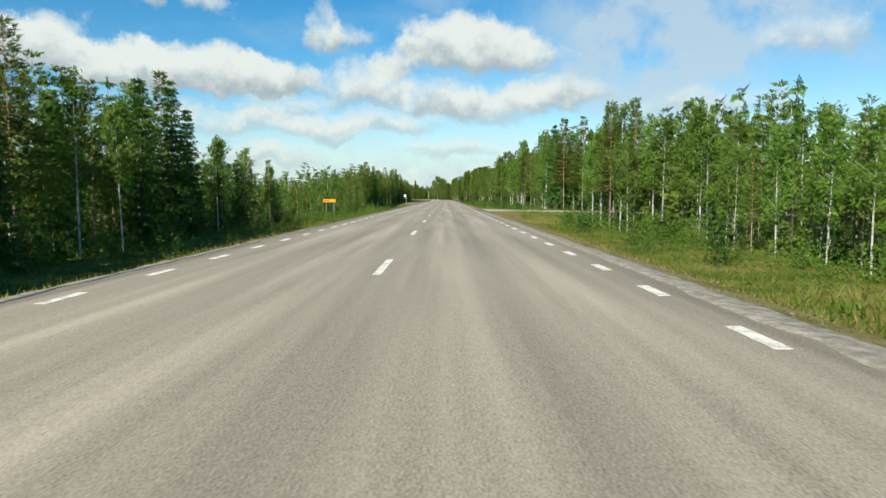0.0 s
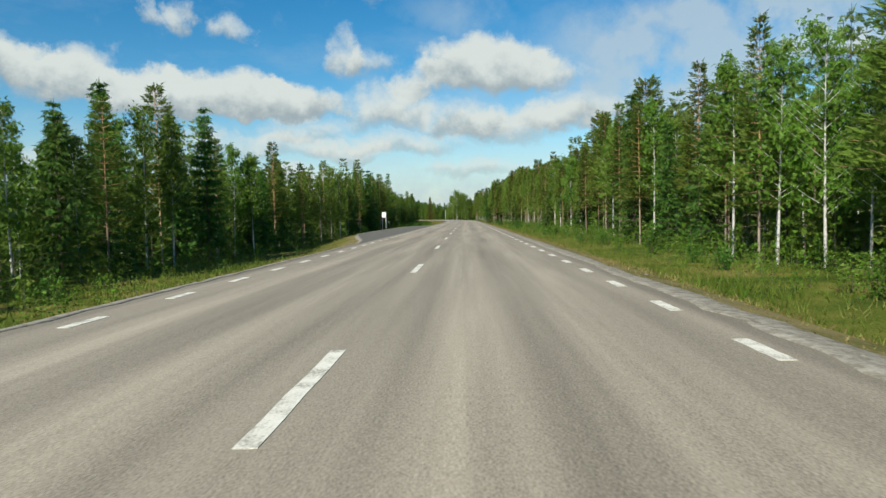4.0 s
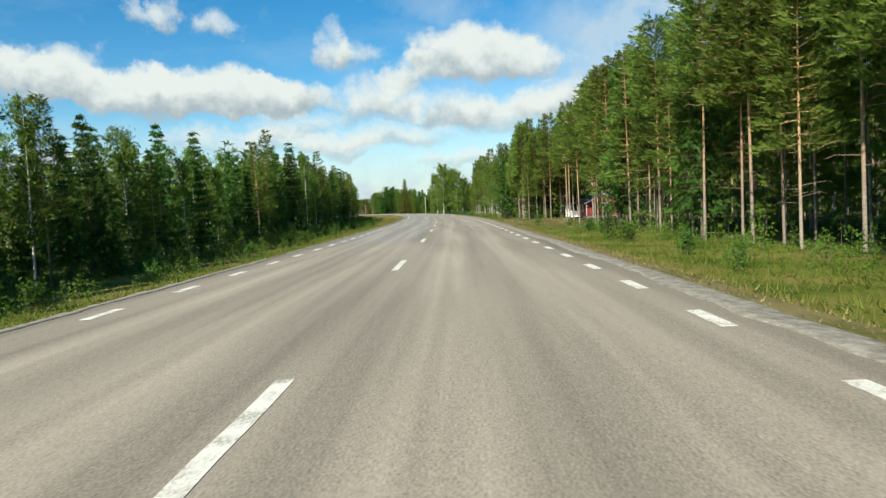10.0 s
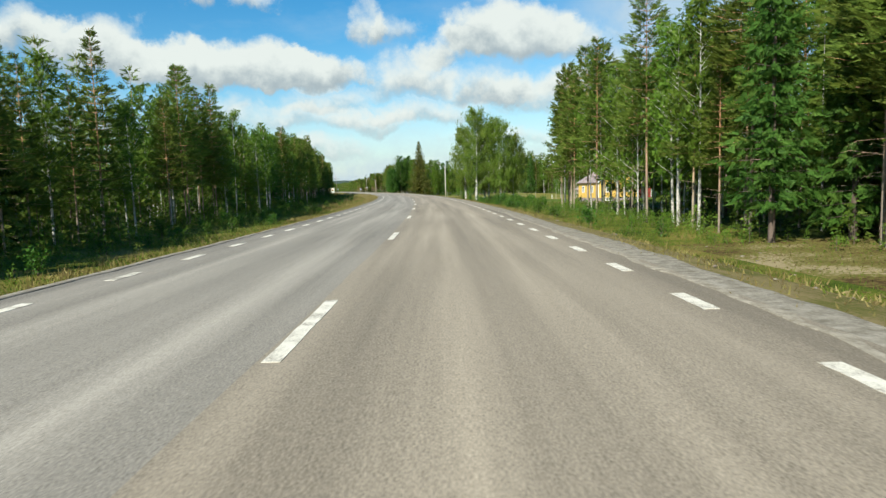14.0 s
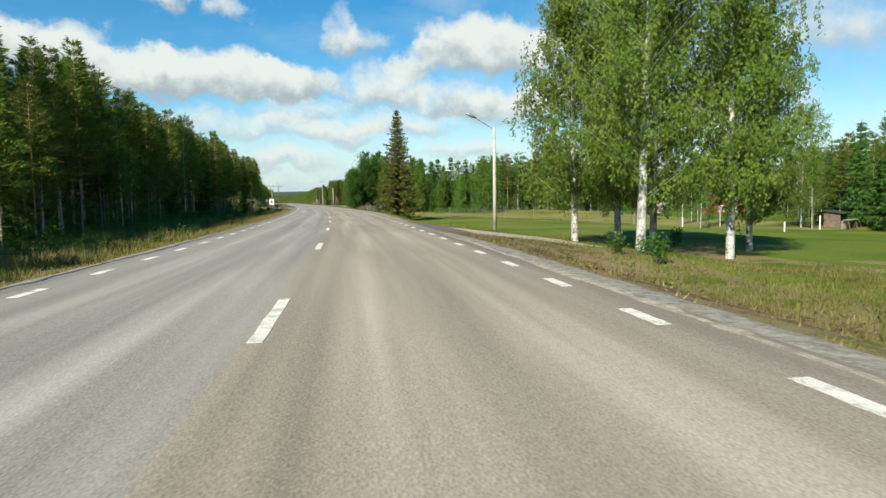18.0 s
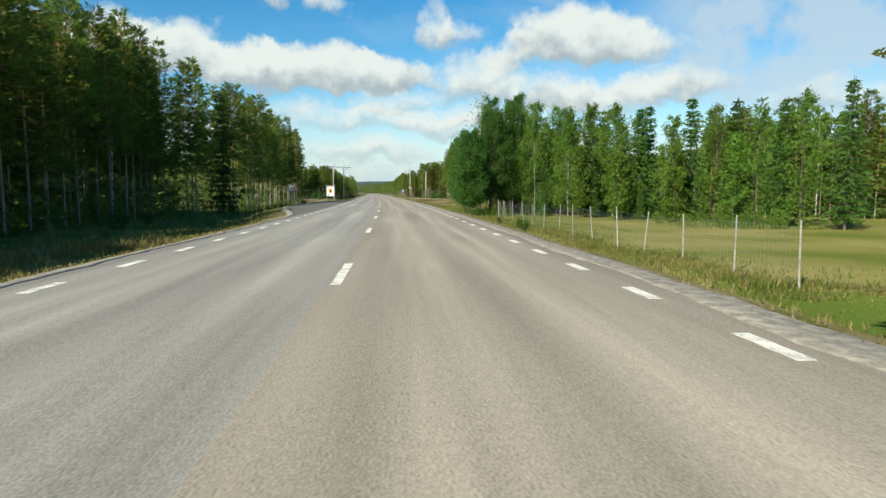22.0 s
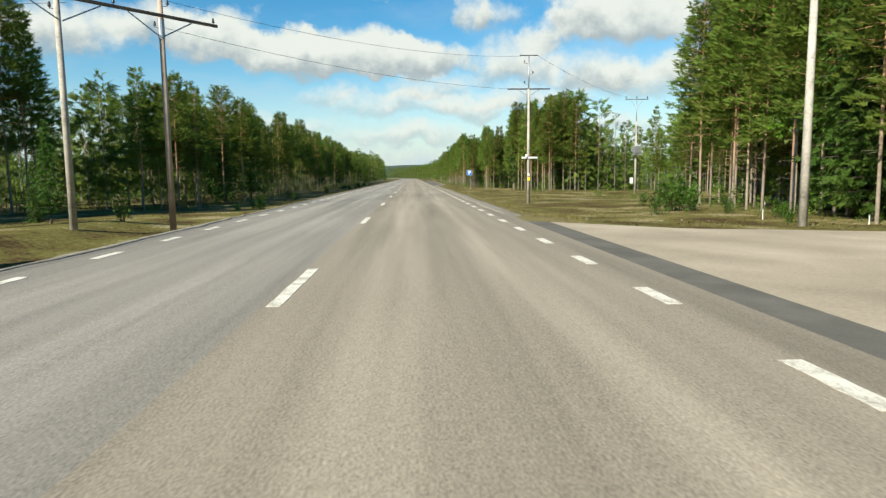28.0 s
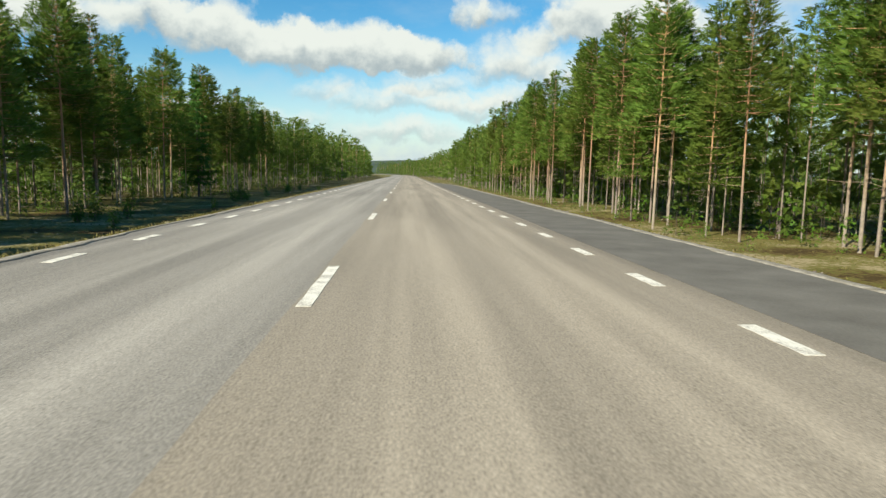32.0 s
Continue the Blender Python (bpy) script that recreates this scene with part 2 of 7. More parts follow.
def road_material():
    """Worn asphalt: bare stone grain, polished wheel tracks along the lanes, a greyer repaved half further on."""
    mat = bpy.data.materials.new("asphalt")
    mat.use_nodes = True
    nt = mat.node_tree
    nt.nodes.clear()
    N, L = nt.nodes.new, nt.links.new
    uv = N("ShaderNodeUVMap")
    uv.uv_map = "road"
    sep = N("ShaderNodeSeparateXYZ")
    L(uv.outputs[0], sep.inputs[0])
    d, s = sep.outputs[0], sep.outputs[1]

    def m(op, a, b=None, c=None, clamp=False):
        n = N("ShaderNodeMath")
        n.operation, n.use_clamp = op, clamp
        for i, v in enumerate((a, b, c)):
            if v is None:
                continue
            if isinstance(v, (int, float)):
                n.inputs[i].default_value = v
            else:
                L(v, n.inputs[i])
        return n.outputs[0]

    def tex(scale, detail, stretch=1.0):
        mp = N("ShaderNodeMapping")
        mp.inputs["Scale"].default_value = (1.0, stretch, 1.0)
        L(uv.outputs[0], mp.inputs[0])
        n = N("ShaderNodeTexNoise")
        n.inputs["Scale"].default_value, n.inputs["Detail"].default_value = scale, detail
        L(mp.outputs[0], n.inputs["Vector"])
        return n.outputs["Fac"]

    grain, patch, streak = tex(48.0, 3.0), tex(0.35, 4.0, 0.25), tex(2.2, 3.0, 0.03)
    wob = m("ADD", d, m("MULTIPLY", m("SUBTRACT", tex(0.2, 2.0, 0.2), 0.5), 0.5))

    def band(centre, width):
        u = m("DIVIDE", m("SUBTRACT", wob, centre), width)
        return m("SUBTRACT", 1.0, m("MULTIPLY", u, u), clamp=True)

    tracks = m("MAXIMUM", m("MAXIMUM", band(1.25, 0.6), band(2.95, 0.6)), m("MAXIMUM", band(-1.25, 0.6), band(-2.95, 0.6)))
    middle = m("MAXIMUM", band(2.1, 0.5), band(-2.1, 0.5))
    base = N("ShaderNodeValToRGB")
    e = base.color_ramp.elements
    e[0].position, e[0].color = 0.35, (0.126, 0.107, 0.079, 1)
    e[1].position, e[1].color = 0.65, (0.417, 0.354, 0.266, 1)
    mid = tex(13.0, 3.0, 0.8)
    L(m("ADD", m("ADD", m("MULTIPLY", grain, 0.5), m("MULTIPLY", mid, 0.12)), m("ADD", m("MULTIPLY", patch, 0.14), m("MULTIPLY", streak, 0.24))), base.inputs[0])
    lighter = N("ShaderNodeMix")
    lighter.data_type, lighter.blend_type = "RGBA", "MULTIPLY"
    lighter.inputs["Factor"].default_value = 1.0
    L(base.outputs[0], lighter.inputs["A"])
    gain = m("ADD", 0.92, m("SUBTRACT", m("MULTIPLY", tracks, m("ADD", 0.05, m("MULTIPLY", streak, 0.26))), m("MULTIPLY", middle, 0.04)))
    rim = m("MULTIPLY", m("SUBTRACT", m("ABSOLUTE", m("ADD", d, m("MULTIPLY", m("SUBTRACT", tex(0.8, 3.0, 0.3), 0.5), 0.3))), 4.3), 6.0, clamp=True)
    gain = m("MULTIPLY", gain, m("SUBTRACT", 1.0, m("MULTIPLY", rim, 0.22)))
    grey3 = N("ShaderNodeCombineColor")
    left_half = m("MULTIPLY", m("LESS_THAN", m("ADD", d, m("MULTIPLY", m("SUBTRACT", tex(1.2, 2.0, 0.2), 0.5), 0.08)), -0.12),
                  m("GREATER_THAN", s, 288.0))
    L(m("MULTIPLY", gain, m("SUBTRACT", 1.0, m("MULTIPLY", left_half, 0.065))), grey3.inputs[0])
    L(gain, grey3.inputs[1])
    L(m("MULTIPLY", gain, m("ADD", 1.0, m("MULTIPLY", left_half, 0.11))), grey3.inputs[2])
    L(grey3.outputs[0], lighter.inputs["B"])
    bsdf = N("ShaderNodeBsdfPrincipled")
    bsdf.inputs["Roughness"].default_value = 0.85
    bsdf.inputs["Specular IOR Level"].default_value = 0.3
    L(lighter.outputs["Result"], bsdf.inputs["Base Color"])
    bump = N("ShaderNodeBump")
    bump.inputs["Strength"].default_value, bump.inputs["Distance"].default_value = 0.35, 0.004
    L(grain, bump.inputs["Height"])
    L(bump.outputs[0], bsdf.inputs["Normal"])
    out = N("ShaderNodeOutputMaterial")
    L(bsdf.outputs[0], out.inputs["Surface"])
    return mat


M_ROAD = road_material()
M_DARK = material("new asphalt", [(0.098, 0.09, 0.076), (0.158, 0.147, 0.125)], 1.2, 0.9, 0.4, fine=40, specular=0.12)
M_PAINT = material("road paint", [(0.3, 0.27, 0.22), (0.6, 0.565, 0.475), (0.7, 0.665, 0.57)], 3.0, 0.75, 0.3, fine=38, lo=0.39, hi=0.58, specular=0.2)
M_GRAVEL = material("gravel", [(0.27, 0.225, 0.165), (0.36, 0.3, 0.22), (0.45, 0.38, 0.285)], 0.4, 0.95, 0.7, fine=22, specular=0.15)
M_SHOULDER = material("shoulder gravel", [(0.16, 0.142, 0.108), (0.24, 0.216, 0.172), (0.33, 0.3, 0.246)], 5.0, 0.95, 0.8, fine=24, lo=0.37, hi=0.63, specular=0.08)
M_GROUND = material("forest floor", [(0.03, 0.05, 0.01), (0.055, 0.075, 0.016), (0.09, 0.092, 0.028)], 0.16, 0.95, 0.6, fine=2.5, specular=0.08)
M_VERGE = material("verge grass soil", [(0.04, 0.064, 0.008), (0.08, 0.104, 0.014), (0.13, 0.126, 0.024), (0.175, 0.142, 0.042)], 0.35, 0.95, 1.0, fine=14, lo=0.4, hi=0.6, specular=0.08)
M_FIELD = material("hay field", [(0.06, 0.098, 0.011), (0.098, 0.135, 0.017), (0.15, 0.158, 0.03)], 0.07, 0.95, 0.6, fine=9.0, lo=0.4, hi=0.6, specular=0.08)
M_HEATH = material("mossy heath", [(0.06, 0.042, 0.018), (0.13, 0.094, 0.036), (0.09, 0.096, 0.022), (0.168, 0.135, 0.05), (0.12, 0.116, 0.032), (0.28, 0.228, 0.13)], 0.3, 0.95, 1.0, fine=6.0, lo=0.41, hi=0.59, specular=0.05)
M_EARTH = material("bare earth with dry grass", [(0.092, 0.096, 0.022), (0.15, 0.127, 0.048), (0.208, 0.162, 0.082), (0.16, 0.144, 0.04)], 0.5, 0.95, 0.9, fine=12, lo=0.4, hi=0.6, specular=0.08)
M_SOIL = material("brown bank soil", [(0.085, 0.056, 0.03), (0.15, 0.104, 0.056), (0.215, 0.155, 0.09), (0.1, 0.1, 0.024)], 0.7, 0.95, 1.0, fine=10, lo=0.4, hi=0.6, specular=0.05)
M_HAY = material("dry meadow", [(0.105, 0.122, 0.018), (0.172, 0.16, 0.038), (0.235, 0.2, 0.066)], 0.09, 0.95, 0.6, fine=8.0, lo=0.4, hi=0.6, specular=0.08)
M_NEEDLE = material("pine needles", [(0.062, 0.102, 0.016), (0.115, 0.168, 0.026), (0.178, 0.222, 0.04)], 0.9, 0.6, fine=6, vary=0.25, translucent=0.32, specular=0.1, cut=30.0)
M_SPRUCE = material("spruce needles", [(0.028, 0.068, 0.012), (0.055, 0.112, 0.018), (0.095, 0.155, 0.03)], 0.9, 0.6, fine=6, vary=0.25, translucent=0.25, specular=0.1, cut=26.0)
M_LEAF = material("birch leaves", [(0.05, 0.105, 0.01), (0.095, 0.17, 0.018), (0.155, 0.23, 0.035)], 0.8, 0.5, fine=7, vary=0.2, translucent=0.28, specular=0.12, cut=22.0)
M_WEEPLEAF = material("late summer birch leaves", [(0.06, 0.1, 0.012), (0.118, 0.168, 0.022), (0.19, 0.23, 0.045)], 0.8, 0.5, fine=7, vary=0.2, translucent=0.28, specular=0.12, cut=22.0)
M_DARKLEAF = material("rowan leaves", [(0.022, 0.064, 0.008), (0.044, 0.107, 0.012), (0.08, 0.152, 0.022)], 0.9, 0.5, fine=6, vary=0.15, translucent=0.28, specular=0.2, cut=18.0)
M_FARNEEDLE = material("far needles", [(0.06, 0.1, 0.016), (0.108, 0.16, 0.026), (0.17, 0.214, 0.04)], 0.35, 0.6, fine=2.5, vary=0.2, translucent=0.32, island=True, specular=0.1, cut=20.0)
M_FARLEAF = material("far leaves", [(0.048, 0.1, 0.01), (0.09, 0.162, 0.018), (0.15, 0.22, 0.034)], 0.35, 0.5, fine=2.5, vary=0.25, translucent=0.28, island=True, specular=0.12, cut=16.0)
M_PINEBARK = material("pine bark", [(0.12, 0.1, 0.08), (0.25, 0.205, 0.158), (0.36, 0.28, 0.205)], 0.6, 0.9, 0.8, fine=9, vary=0.2, above=(1.6, 6.5, (0.42, 0.235, 0.11)))
M_SPRUCEBARK = material("spruce bark", [(0.07, 0.05, 0.04), (0.15, 0.115, 0.09)], 2.0, 0.9, 0.8, fine=12)
M_BIRCHBARK = material("birch bark", [(0.05, 0.045, 0.04), (0.42, 0.4, 0.36), (0.58, 0.56, 0.51)], 2.2, 0.7, 0.3, fine=9)
M_GREYBARK = material("dull birch bark", [(0.05, 0.045, 0.04), (0.17, 0.155, 0.135), (0.36, 0.34, 0.3)], 2.2, 0.8, 0.3, fine=9)
M_GRASS = material("grass blades", [(0.07, 0.125, 0.014), (0.13, 0.168, 0.026), (0.215, 0.2, 0.06)], 0.3, 0.7, fine=2.0, vary=0.2, translucent=0.4, island=True, specular=0.08)
M_STRAW = material("dry straw-coloured grass", [(0.13, 0.115, 0.034), (0.21, 0.174, 0.062), (0.3, 0.242, 0.11)], 0.4, 0.8, fine=2.5, vary=0.25, translucent=0.3, island=True, specular=0.08)
M_HEATHER = material("heather", [(0.07, 0.058, 0.024), (0.135, 0.112, 0.042), (0.2, 0.15, 0.07)], 0.5, 0.8, fine=4, vary=0.3, translucent=0.2, island=True, specular=0.15, cut=22.0)
M_BUSH = material("willow leaves", [(0.03, 0.078, 0.01), (0.055, 0.12, 0.014), (0.1, 0.165, 0.026)], 1.2, 0.5, fine=8, vary=0.25, translucent=0.3, specular=0.15, cut=20.0)
M_POLE = material("weathered pole wood", [(0.22, 0.2, 0.17), (0.42, 0.38, 0.32), (0.55, 0.5, 0.43)], 1.5, 0.85, 0.5, fine=14)
M_POLERED = material("reddish impregnated wood", [(0.3, 0.22, 0.165), (0.48, 0.38, 0.3)], 1.5, 0.85, 0.5, fine=14)
M_STEEL = material("galvanised steel", [(0.35, 0.36, 0.37), (0.55, 0.56, 0.57)], 3.0, 0.45, 0.1, 0.8)
M_WIRE = material("wire", [(0.03, 0.03, 0.03), (0.06, 0.06, 0.06)], 3.0, 0.5, 0, 0.3)
M_YELLOW = material("yellow sign face", [(0.66, 0.25, 0.006), (0.78, 0.32, 0.01)], 1.0, 0.35, 0)
M_WHITE = material("white sign face", [(0.72, 0.73, 0.72), (0.82, 0.82, 0.81)], 1.0, 0.4, 0)
M_BACK = material("grey sign back", [(0.4, 0.42, 0.43), (0.55, 0.57, 0.58)], 1.2, 0.45, 0, 0.5)
M_TANK = material("dark grey tank paint", [(0.14, 0.145, 0.14), (0.21, 0.215, 0.21)], 1.2, 0.6, 0)
M_BLUE = material("blue sign face", [(0.005, 0.12, 0.5), (0.008, 0.16, 0.6)], 1.0, 0.35, 0)
M_BLACK = material("black print", [(0.012, 0.012, 0.012), (0.03, 0.03, 0.03)], 3.0, 0.5, 0)
M_ORANGE = material("orange print", [(0.75, 0.25, 0.02), (0.85, 0.35, 0.03)], 3.0, 0.5, 0)
M_SUNYELLOW = material("yellow print", [(0.85, 0.62, 0.03), (0.9, 0.7, 0.05)], 3.0, 0.5, 0)
M_RED = material("falu red boards", [(0.14, 0.02, 0.015), (0.22, 0.032, 0.022), (0.28, 0.045, 0.03)], 1.2, 0.85, 0.3, fine=12)
M_OCHRE = material("yellow render", [(0.6, 0.38, 0.08), (0.72, 0.47, 0.12)], 0.8, 0.8, 0.2, fine=10)
M_TRIM = material("white painted trim", [(0.68, 0.67, 0.64), (0.8, 0.79, 0.76)], 2.0, 0.6, 0.1)
M_ROOF = material("dark roof sheets", [(0.035, 0.036, 0.04), (0.07, 0.07, 0.075)], 1.0, 0.6, 0.4, fine=10)
M_ROOFGREY = material("greyish pink roof", [(0.24, 0.19, 0.18), (0.33, 0.27, 0.26)], 1.0, 0.7, 0.3, fine=8)
M_GLASS = material("window glass", [(0.02, 0.025, 0.03), (0.04, 0.05, 0.06)], 1.0, 0.05, 0, specular=0.9)
M_OLDWOOD = material("grey old wood", [(0.25, 0.23, 0.2), (0.42, 0.39, 0.34)], 2.0, 0.85, 0.4, fine=16)
M_FENCEWOOD = material("silvered fence posts", [(0.17, 0.155, 0.13), (0.34, 0.31, 0.265)], 2.0, 0.85, 0.4, fine=16, vary=0.25)
M_STONE = material("pale granite", [(0.12, 0.1, 0.075), (0.22, 0.19, 0.145), (0.33, 0.295, 0.235)], 3.0, 0.9, 0.4, fine=25, vary=0.25, island=True, specular=0.15)
M_BROWNWOOD = material("brown weathered boards", [(0.1, 0.07, 0.05), (0.2, 0.15, 0.11)], 2.0, 0.85, 0.4, fine=16)
M_HILL = material("wooded hill", [(0.025, 0.045, 0.028), (0.05, 0.07, 0.04)], 0.02, 0.95, 0, fine=0.3)


# ---- mesh helpers ----
def mesh_object(name, verts, faces, mats, parent=None, label="", mat_index=None, smooth=False, uv=None):
    me = bpy.data.meshes.new(name)
    me.from_pydata([tuple(map(float, v)) for v in verts], [], faces if isinstance(faces, list) else faces.tolist())
    for mt in (mats if isinstance(mats, (list, tuple)) else [mats]):
        me.materials.append(mt)
    if mat_index is not None:
        me.polygons.foreach_set("material_index", np.asarray(mat_index, dtype=np.int32))
    if smooth:
        me.polygons.foreach_set("use_smooth", np.ones(len(me.polygons), dtype=bool))
    if uv is not None:
        layer = me.uv_layers.new(name="road")
        loops = np.empty(len(me.loops), dtype=np.int32)
        me.loops.foreach_get("vertex_index", loops)
        layer.data.foreach_set("uv", np.asarray(uv, dtype=np.float32)[loops].ravel())
    me.update()
    ob = new(name, me)
    if parent is not None:
        ob.parent = parent
    if label:
        ob["label"] = label
    return ob


def part(name, bm, mat, parent=None, label="", smooth=False):
    """Links a bmesh as one mesh object under a thing or a part."""
    bmesh.ops.recalc_face_normals(bm, faces=bm.faces)
    me = bpy.data.meshes.new(name)
    bm.to_mesh(me)
    bm.free()
    me.materials.append(mat)
    if smooth:
        me.polygons.foreach_set("use_smooth", np.ones(len(me.polygons), dtype=bool))
    ob = new(name, me)
    if parent is not None:
        ob.parent = parent
    if label:
        ob["label"] = label
    return ob


def box(bm, x0, x1, y0, y1, z0, z1, bevel=0.0):
    made = bmesh.ops.create_cube(bm, size=1.0)
    bmesh.ops.scale(bm, vec=(x1 - x0, y1 - y0, z1 - z0), verts=made["verts"])
    bmesh.ops.translate(bm, vec=((x0 + x1) / 2, (y0 + y1) / 2, (z0 + z1) / 2), verts=made["verts"])
    if bevel:
        edges = list({e for v in made["verts"] for e in v.link_edges})
        bmesh.ops.bevel(bm, geom=edges, offset=bevel, segments=1, affect="EDGES")
    return bm


def boxed(*a, **k):
    return box(bmesh.new(), *a, **k)


def tube(bm, p, q, r0, r1=None, sides=8):
    r1 = r0 if r1 is None else r1
    p, q = Vector(p), Vector(q)
    made = bmesh.ops.create_cone(bm, cap_ends=True, segments=sides, radius1=r0, radius2=r1, depth=(q - p).length)
    turn = (q - p).to_track_quat("Z", "Y").to_matrix().to_4x4()
    bmesh.ops.transform(bm, matrix=Matrix.Translation((p + q) / 2) @ turn, verts=made["verts"])
    return bm


def tubed(*a, **k):
    return tube(bmesh.new(), *a, **k)


def prism(points, depth, axis="Y"):
    """A flat outline in x, z extruded along y by depth."""
    bm = bmesh.new()
    front = [bm.verts.new((x, -depth / 2, z)) for x, z in points]
    back = [bm.verts.new((x, depth / 2, z)) for x, z in points]
    bm.faces.new(front)
    bm.faces.new(back[::-1])
    n = len(points)
    for i in range(n):
        bm.faces.new((front[i], back[i], back[(i + 1) % n], front[(i + 1) % n]))
    return bm


def thing(name, s, d, z, label, category, group="", turn=0.0):
    """An Empty at the base of a thing that stands beside the road; its y axis runs along the road."""
    ob = new(name)
    ob.empty_display_size = 0.3
    x, y = at(s, d)
    ob.matrix_world = pose(x, y, z, 0, 0, heading(s) + turn)
    return tagged(ob, label, category, group)


# ---- lie of the land ----
def smooth_step(x, a, b):
    u = np.clip((x - a) / (b - a), 0, 1)
    return u * u * (3 - 2 * u)


RIGHT_S = (-300, 320, 350, 395, 430, 470, 505, 560, 690, 720, 2000)
RIGHT_Z = (-1.1, -1.1, -1.6, -1.6, -1.2, -1.6, -2.1, -2.3, -2.3, -1.0, -1.0)
# side roads and yards: s, half width, side, length, fall
SIDE_ROADS = ((71, 4.2, 1, 70, .02), (507.5, 3.4, 1, 15, .13), (748, 5.5, 1, 70, .03), (756, 8.0, -1, 30, .05))
# asphalt lay-bys: from s, to s, side, outer edge, length of the taper
LAYBYS = ((136, 224, -1, 8.8, 30), (611, 688, -1, 8.6, 30), (828, 945, 1, 6.9, 21))


# forest zones: from s, to s, side, front edge, depth, height low, height high, share of tall pine, young pine, spruce, birch, spacing of the front row
ZONES = (
    (-40, 14, -1, 14.0, 30, 9, 11.5, 0, .25, .35, .4, 1.5), (14, 40, -1, 14.5, 28, 7.5, 10, 0, .2, .4, .4, 1.5),
    (40, 62, -1, 15, 28, 5.5, 7.5, 0, .25, .35, .4, 1.5), (62, 104, -1, 15, 40, 2.6, 3.9, 0, .3, .3, .4, 1.4), (104, 122, -1, 15, 40, 3.0, 4.7, 0, .3, .3, .4, 1.5), (122, 132, -1, 15.5, 30, 6.5, 9, 0, .35, .25, .4, 1.8), (132, 152, -1, 15.5, 30, 8, 10.8, 0, .35, .35, .3, 1.9),
    (152, 192, -1, 15.5, 26, 7.2, 9.6, 0, .55, .35, .1, 2.0), (192, 232, -1, 15.5, 26, 9, 12, 0, .6, .35, .05, 2.0), (232, 330, -1, 16.5, 26, 7.4, 10, 0, .25, .3, .45, 2.0),
    (330, 452, -1, 18.0, 26, 9, 12.6, 0, .35, .2, .45, 2.1), (452, 520, -1, 20.0, 26, 10.2, 12.8, .25, .4, .1, .25, 2.2), (520, 600, -1, 22.5, 26, 14, 17.2, .35, .4, .08, .17, 2.4), (600, 650, -1, 20.5, 26, 14.5, 17.5, .4, .4, .05, .15, 2.4),
    (650, 715, -1, 17.0, 8, 13.8, 16.6, .6, .38, .02, 0, 4.1),
    (715, 744, -1, 27, 26, 11, 14, .2, .7, .05, .05, 2.6), (744, 772, -1, 34, 26, 14.5, 17.5, .4, .55, 0, .05, 2.4), (772, 788, -1, 27, 20, 14.5, 17.5, .5, .5, 0, 0, 2.6),
    (788, 836, -1, 18.2, 26, 9.4, 12.0, .35, .6, .05, 0, 2.3), (836, 1010, -1, 17.6, 26, 9.2, 11.8, .5, .46, .04, 0, 2.4), (1010, 1330, -1, 17, 26, 12, 15, 0, .8, .15, .05, 5.5),
    (-40, 30, 1, 15.0, 30, 5.2, 7.4, 0, .2, .1, .7, 1.6), (30, 41, 1, 15.0, 30, 6.6, 9, 0, .2, .1, .7, 1.6), (41, 60, 1, 15.0, 30, 8.8, 11.4, 0, .2, .1, .7, 1.7), (84, 94, 1, 16, 30, 12, 13.8, 0, .3, .2, .5, 1.8), (94, 118, 1, 16, 30, 9, 11.8, 0, .3, .2, .5, 1.9), (118, 150, 1, 16, 30, 10.5, 13.2, 0, .4, .2, .4, 2.0),
    (150, 208, 1, 15.5, 30, 10.6, 14.0, .25, .45, .13, .17, 2.1), (208, 232, 1, 15.5, 30, 9.4, 12.4, .25, .4, .13, .22, 2.1), (232, 262, 1, 16, 32, 11.2, 13.8, .68, .2, .04, .08, 2.3), (262, 322, 1, 16, 32, 13, 16, .68, .2, .04, .08, 2.3),
    (322, 378, 1, 38, 26, 14, 18, .35, .5, .15, 0, 2.1), (376, 394, 1, 19, 30, 15.5, 19.5, .15, .75, .1, 0, 1.9),
    (394, 438, 1, 17, 34, 13, 16.5, .1, .3, .05, .55, 1.9), (438, 560, 1, 74, 30, 11, 14, 0, .4, .15, .45, 1.9), (556, 606, 1, 112, 24, 15, 19, .1, .4, .2, .3, 1.9), (634, 640, 1, 84, 26, 15, 20, .1, .35, .25, .3, 2.0), (640, 668, 1, 72, 26, 15, 20, .05, .4, .4, .15, 1.7), (668, 700, 1, 62, 26, 15, 20, .05, .4, .4, .15, 1.7), (690, 706, 1, 25, 26, 15, 18.5, .1, .3, .35, .25, 1.7), (700, 860, 1, 84, 14, 13, 16, 0, .6, .1, .3, 2.6),
    (704, 742, 1, 24, 26, 14, 17, .7, .28, .02, 0, 2.1), (758, 786, 1, 23.5, 26, 15, 19, .45, .5, .05, 0, 1.8), (786, 825, 1, 36, 26, 9.5, 12.5, .1, .85, .05, 0, 2.2),
    (825, 856, 1, 20.5, 11, 12.4, 14.8, .6, .37, .03, 0, 2.0), (856, 868, 1, 17, 20, 10.4, 12.6, .6, .37, .03, 0, 1.9), (868, 1010, 1, 13.6, 26, 9.2, 11.6, .55, .4, .05, 0, 1.9), (1010, 1300, 1, 15, 26, 10, 12.5, 0, .85, .1, .05, 5.5),
)


def wave(s, d, k, a):
    return np.sin(s * k + 1.3 * np.sin(d * k * 0.7 + a)) * np.cos(d * k * 1.1 + a * 2 + s * k * 0.3)


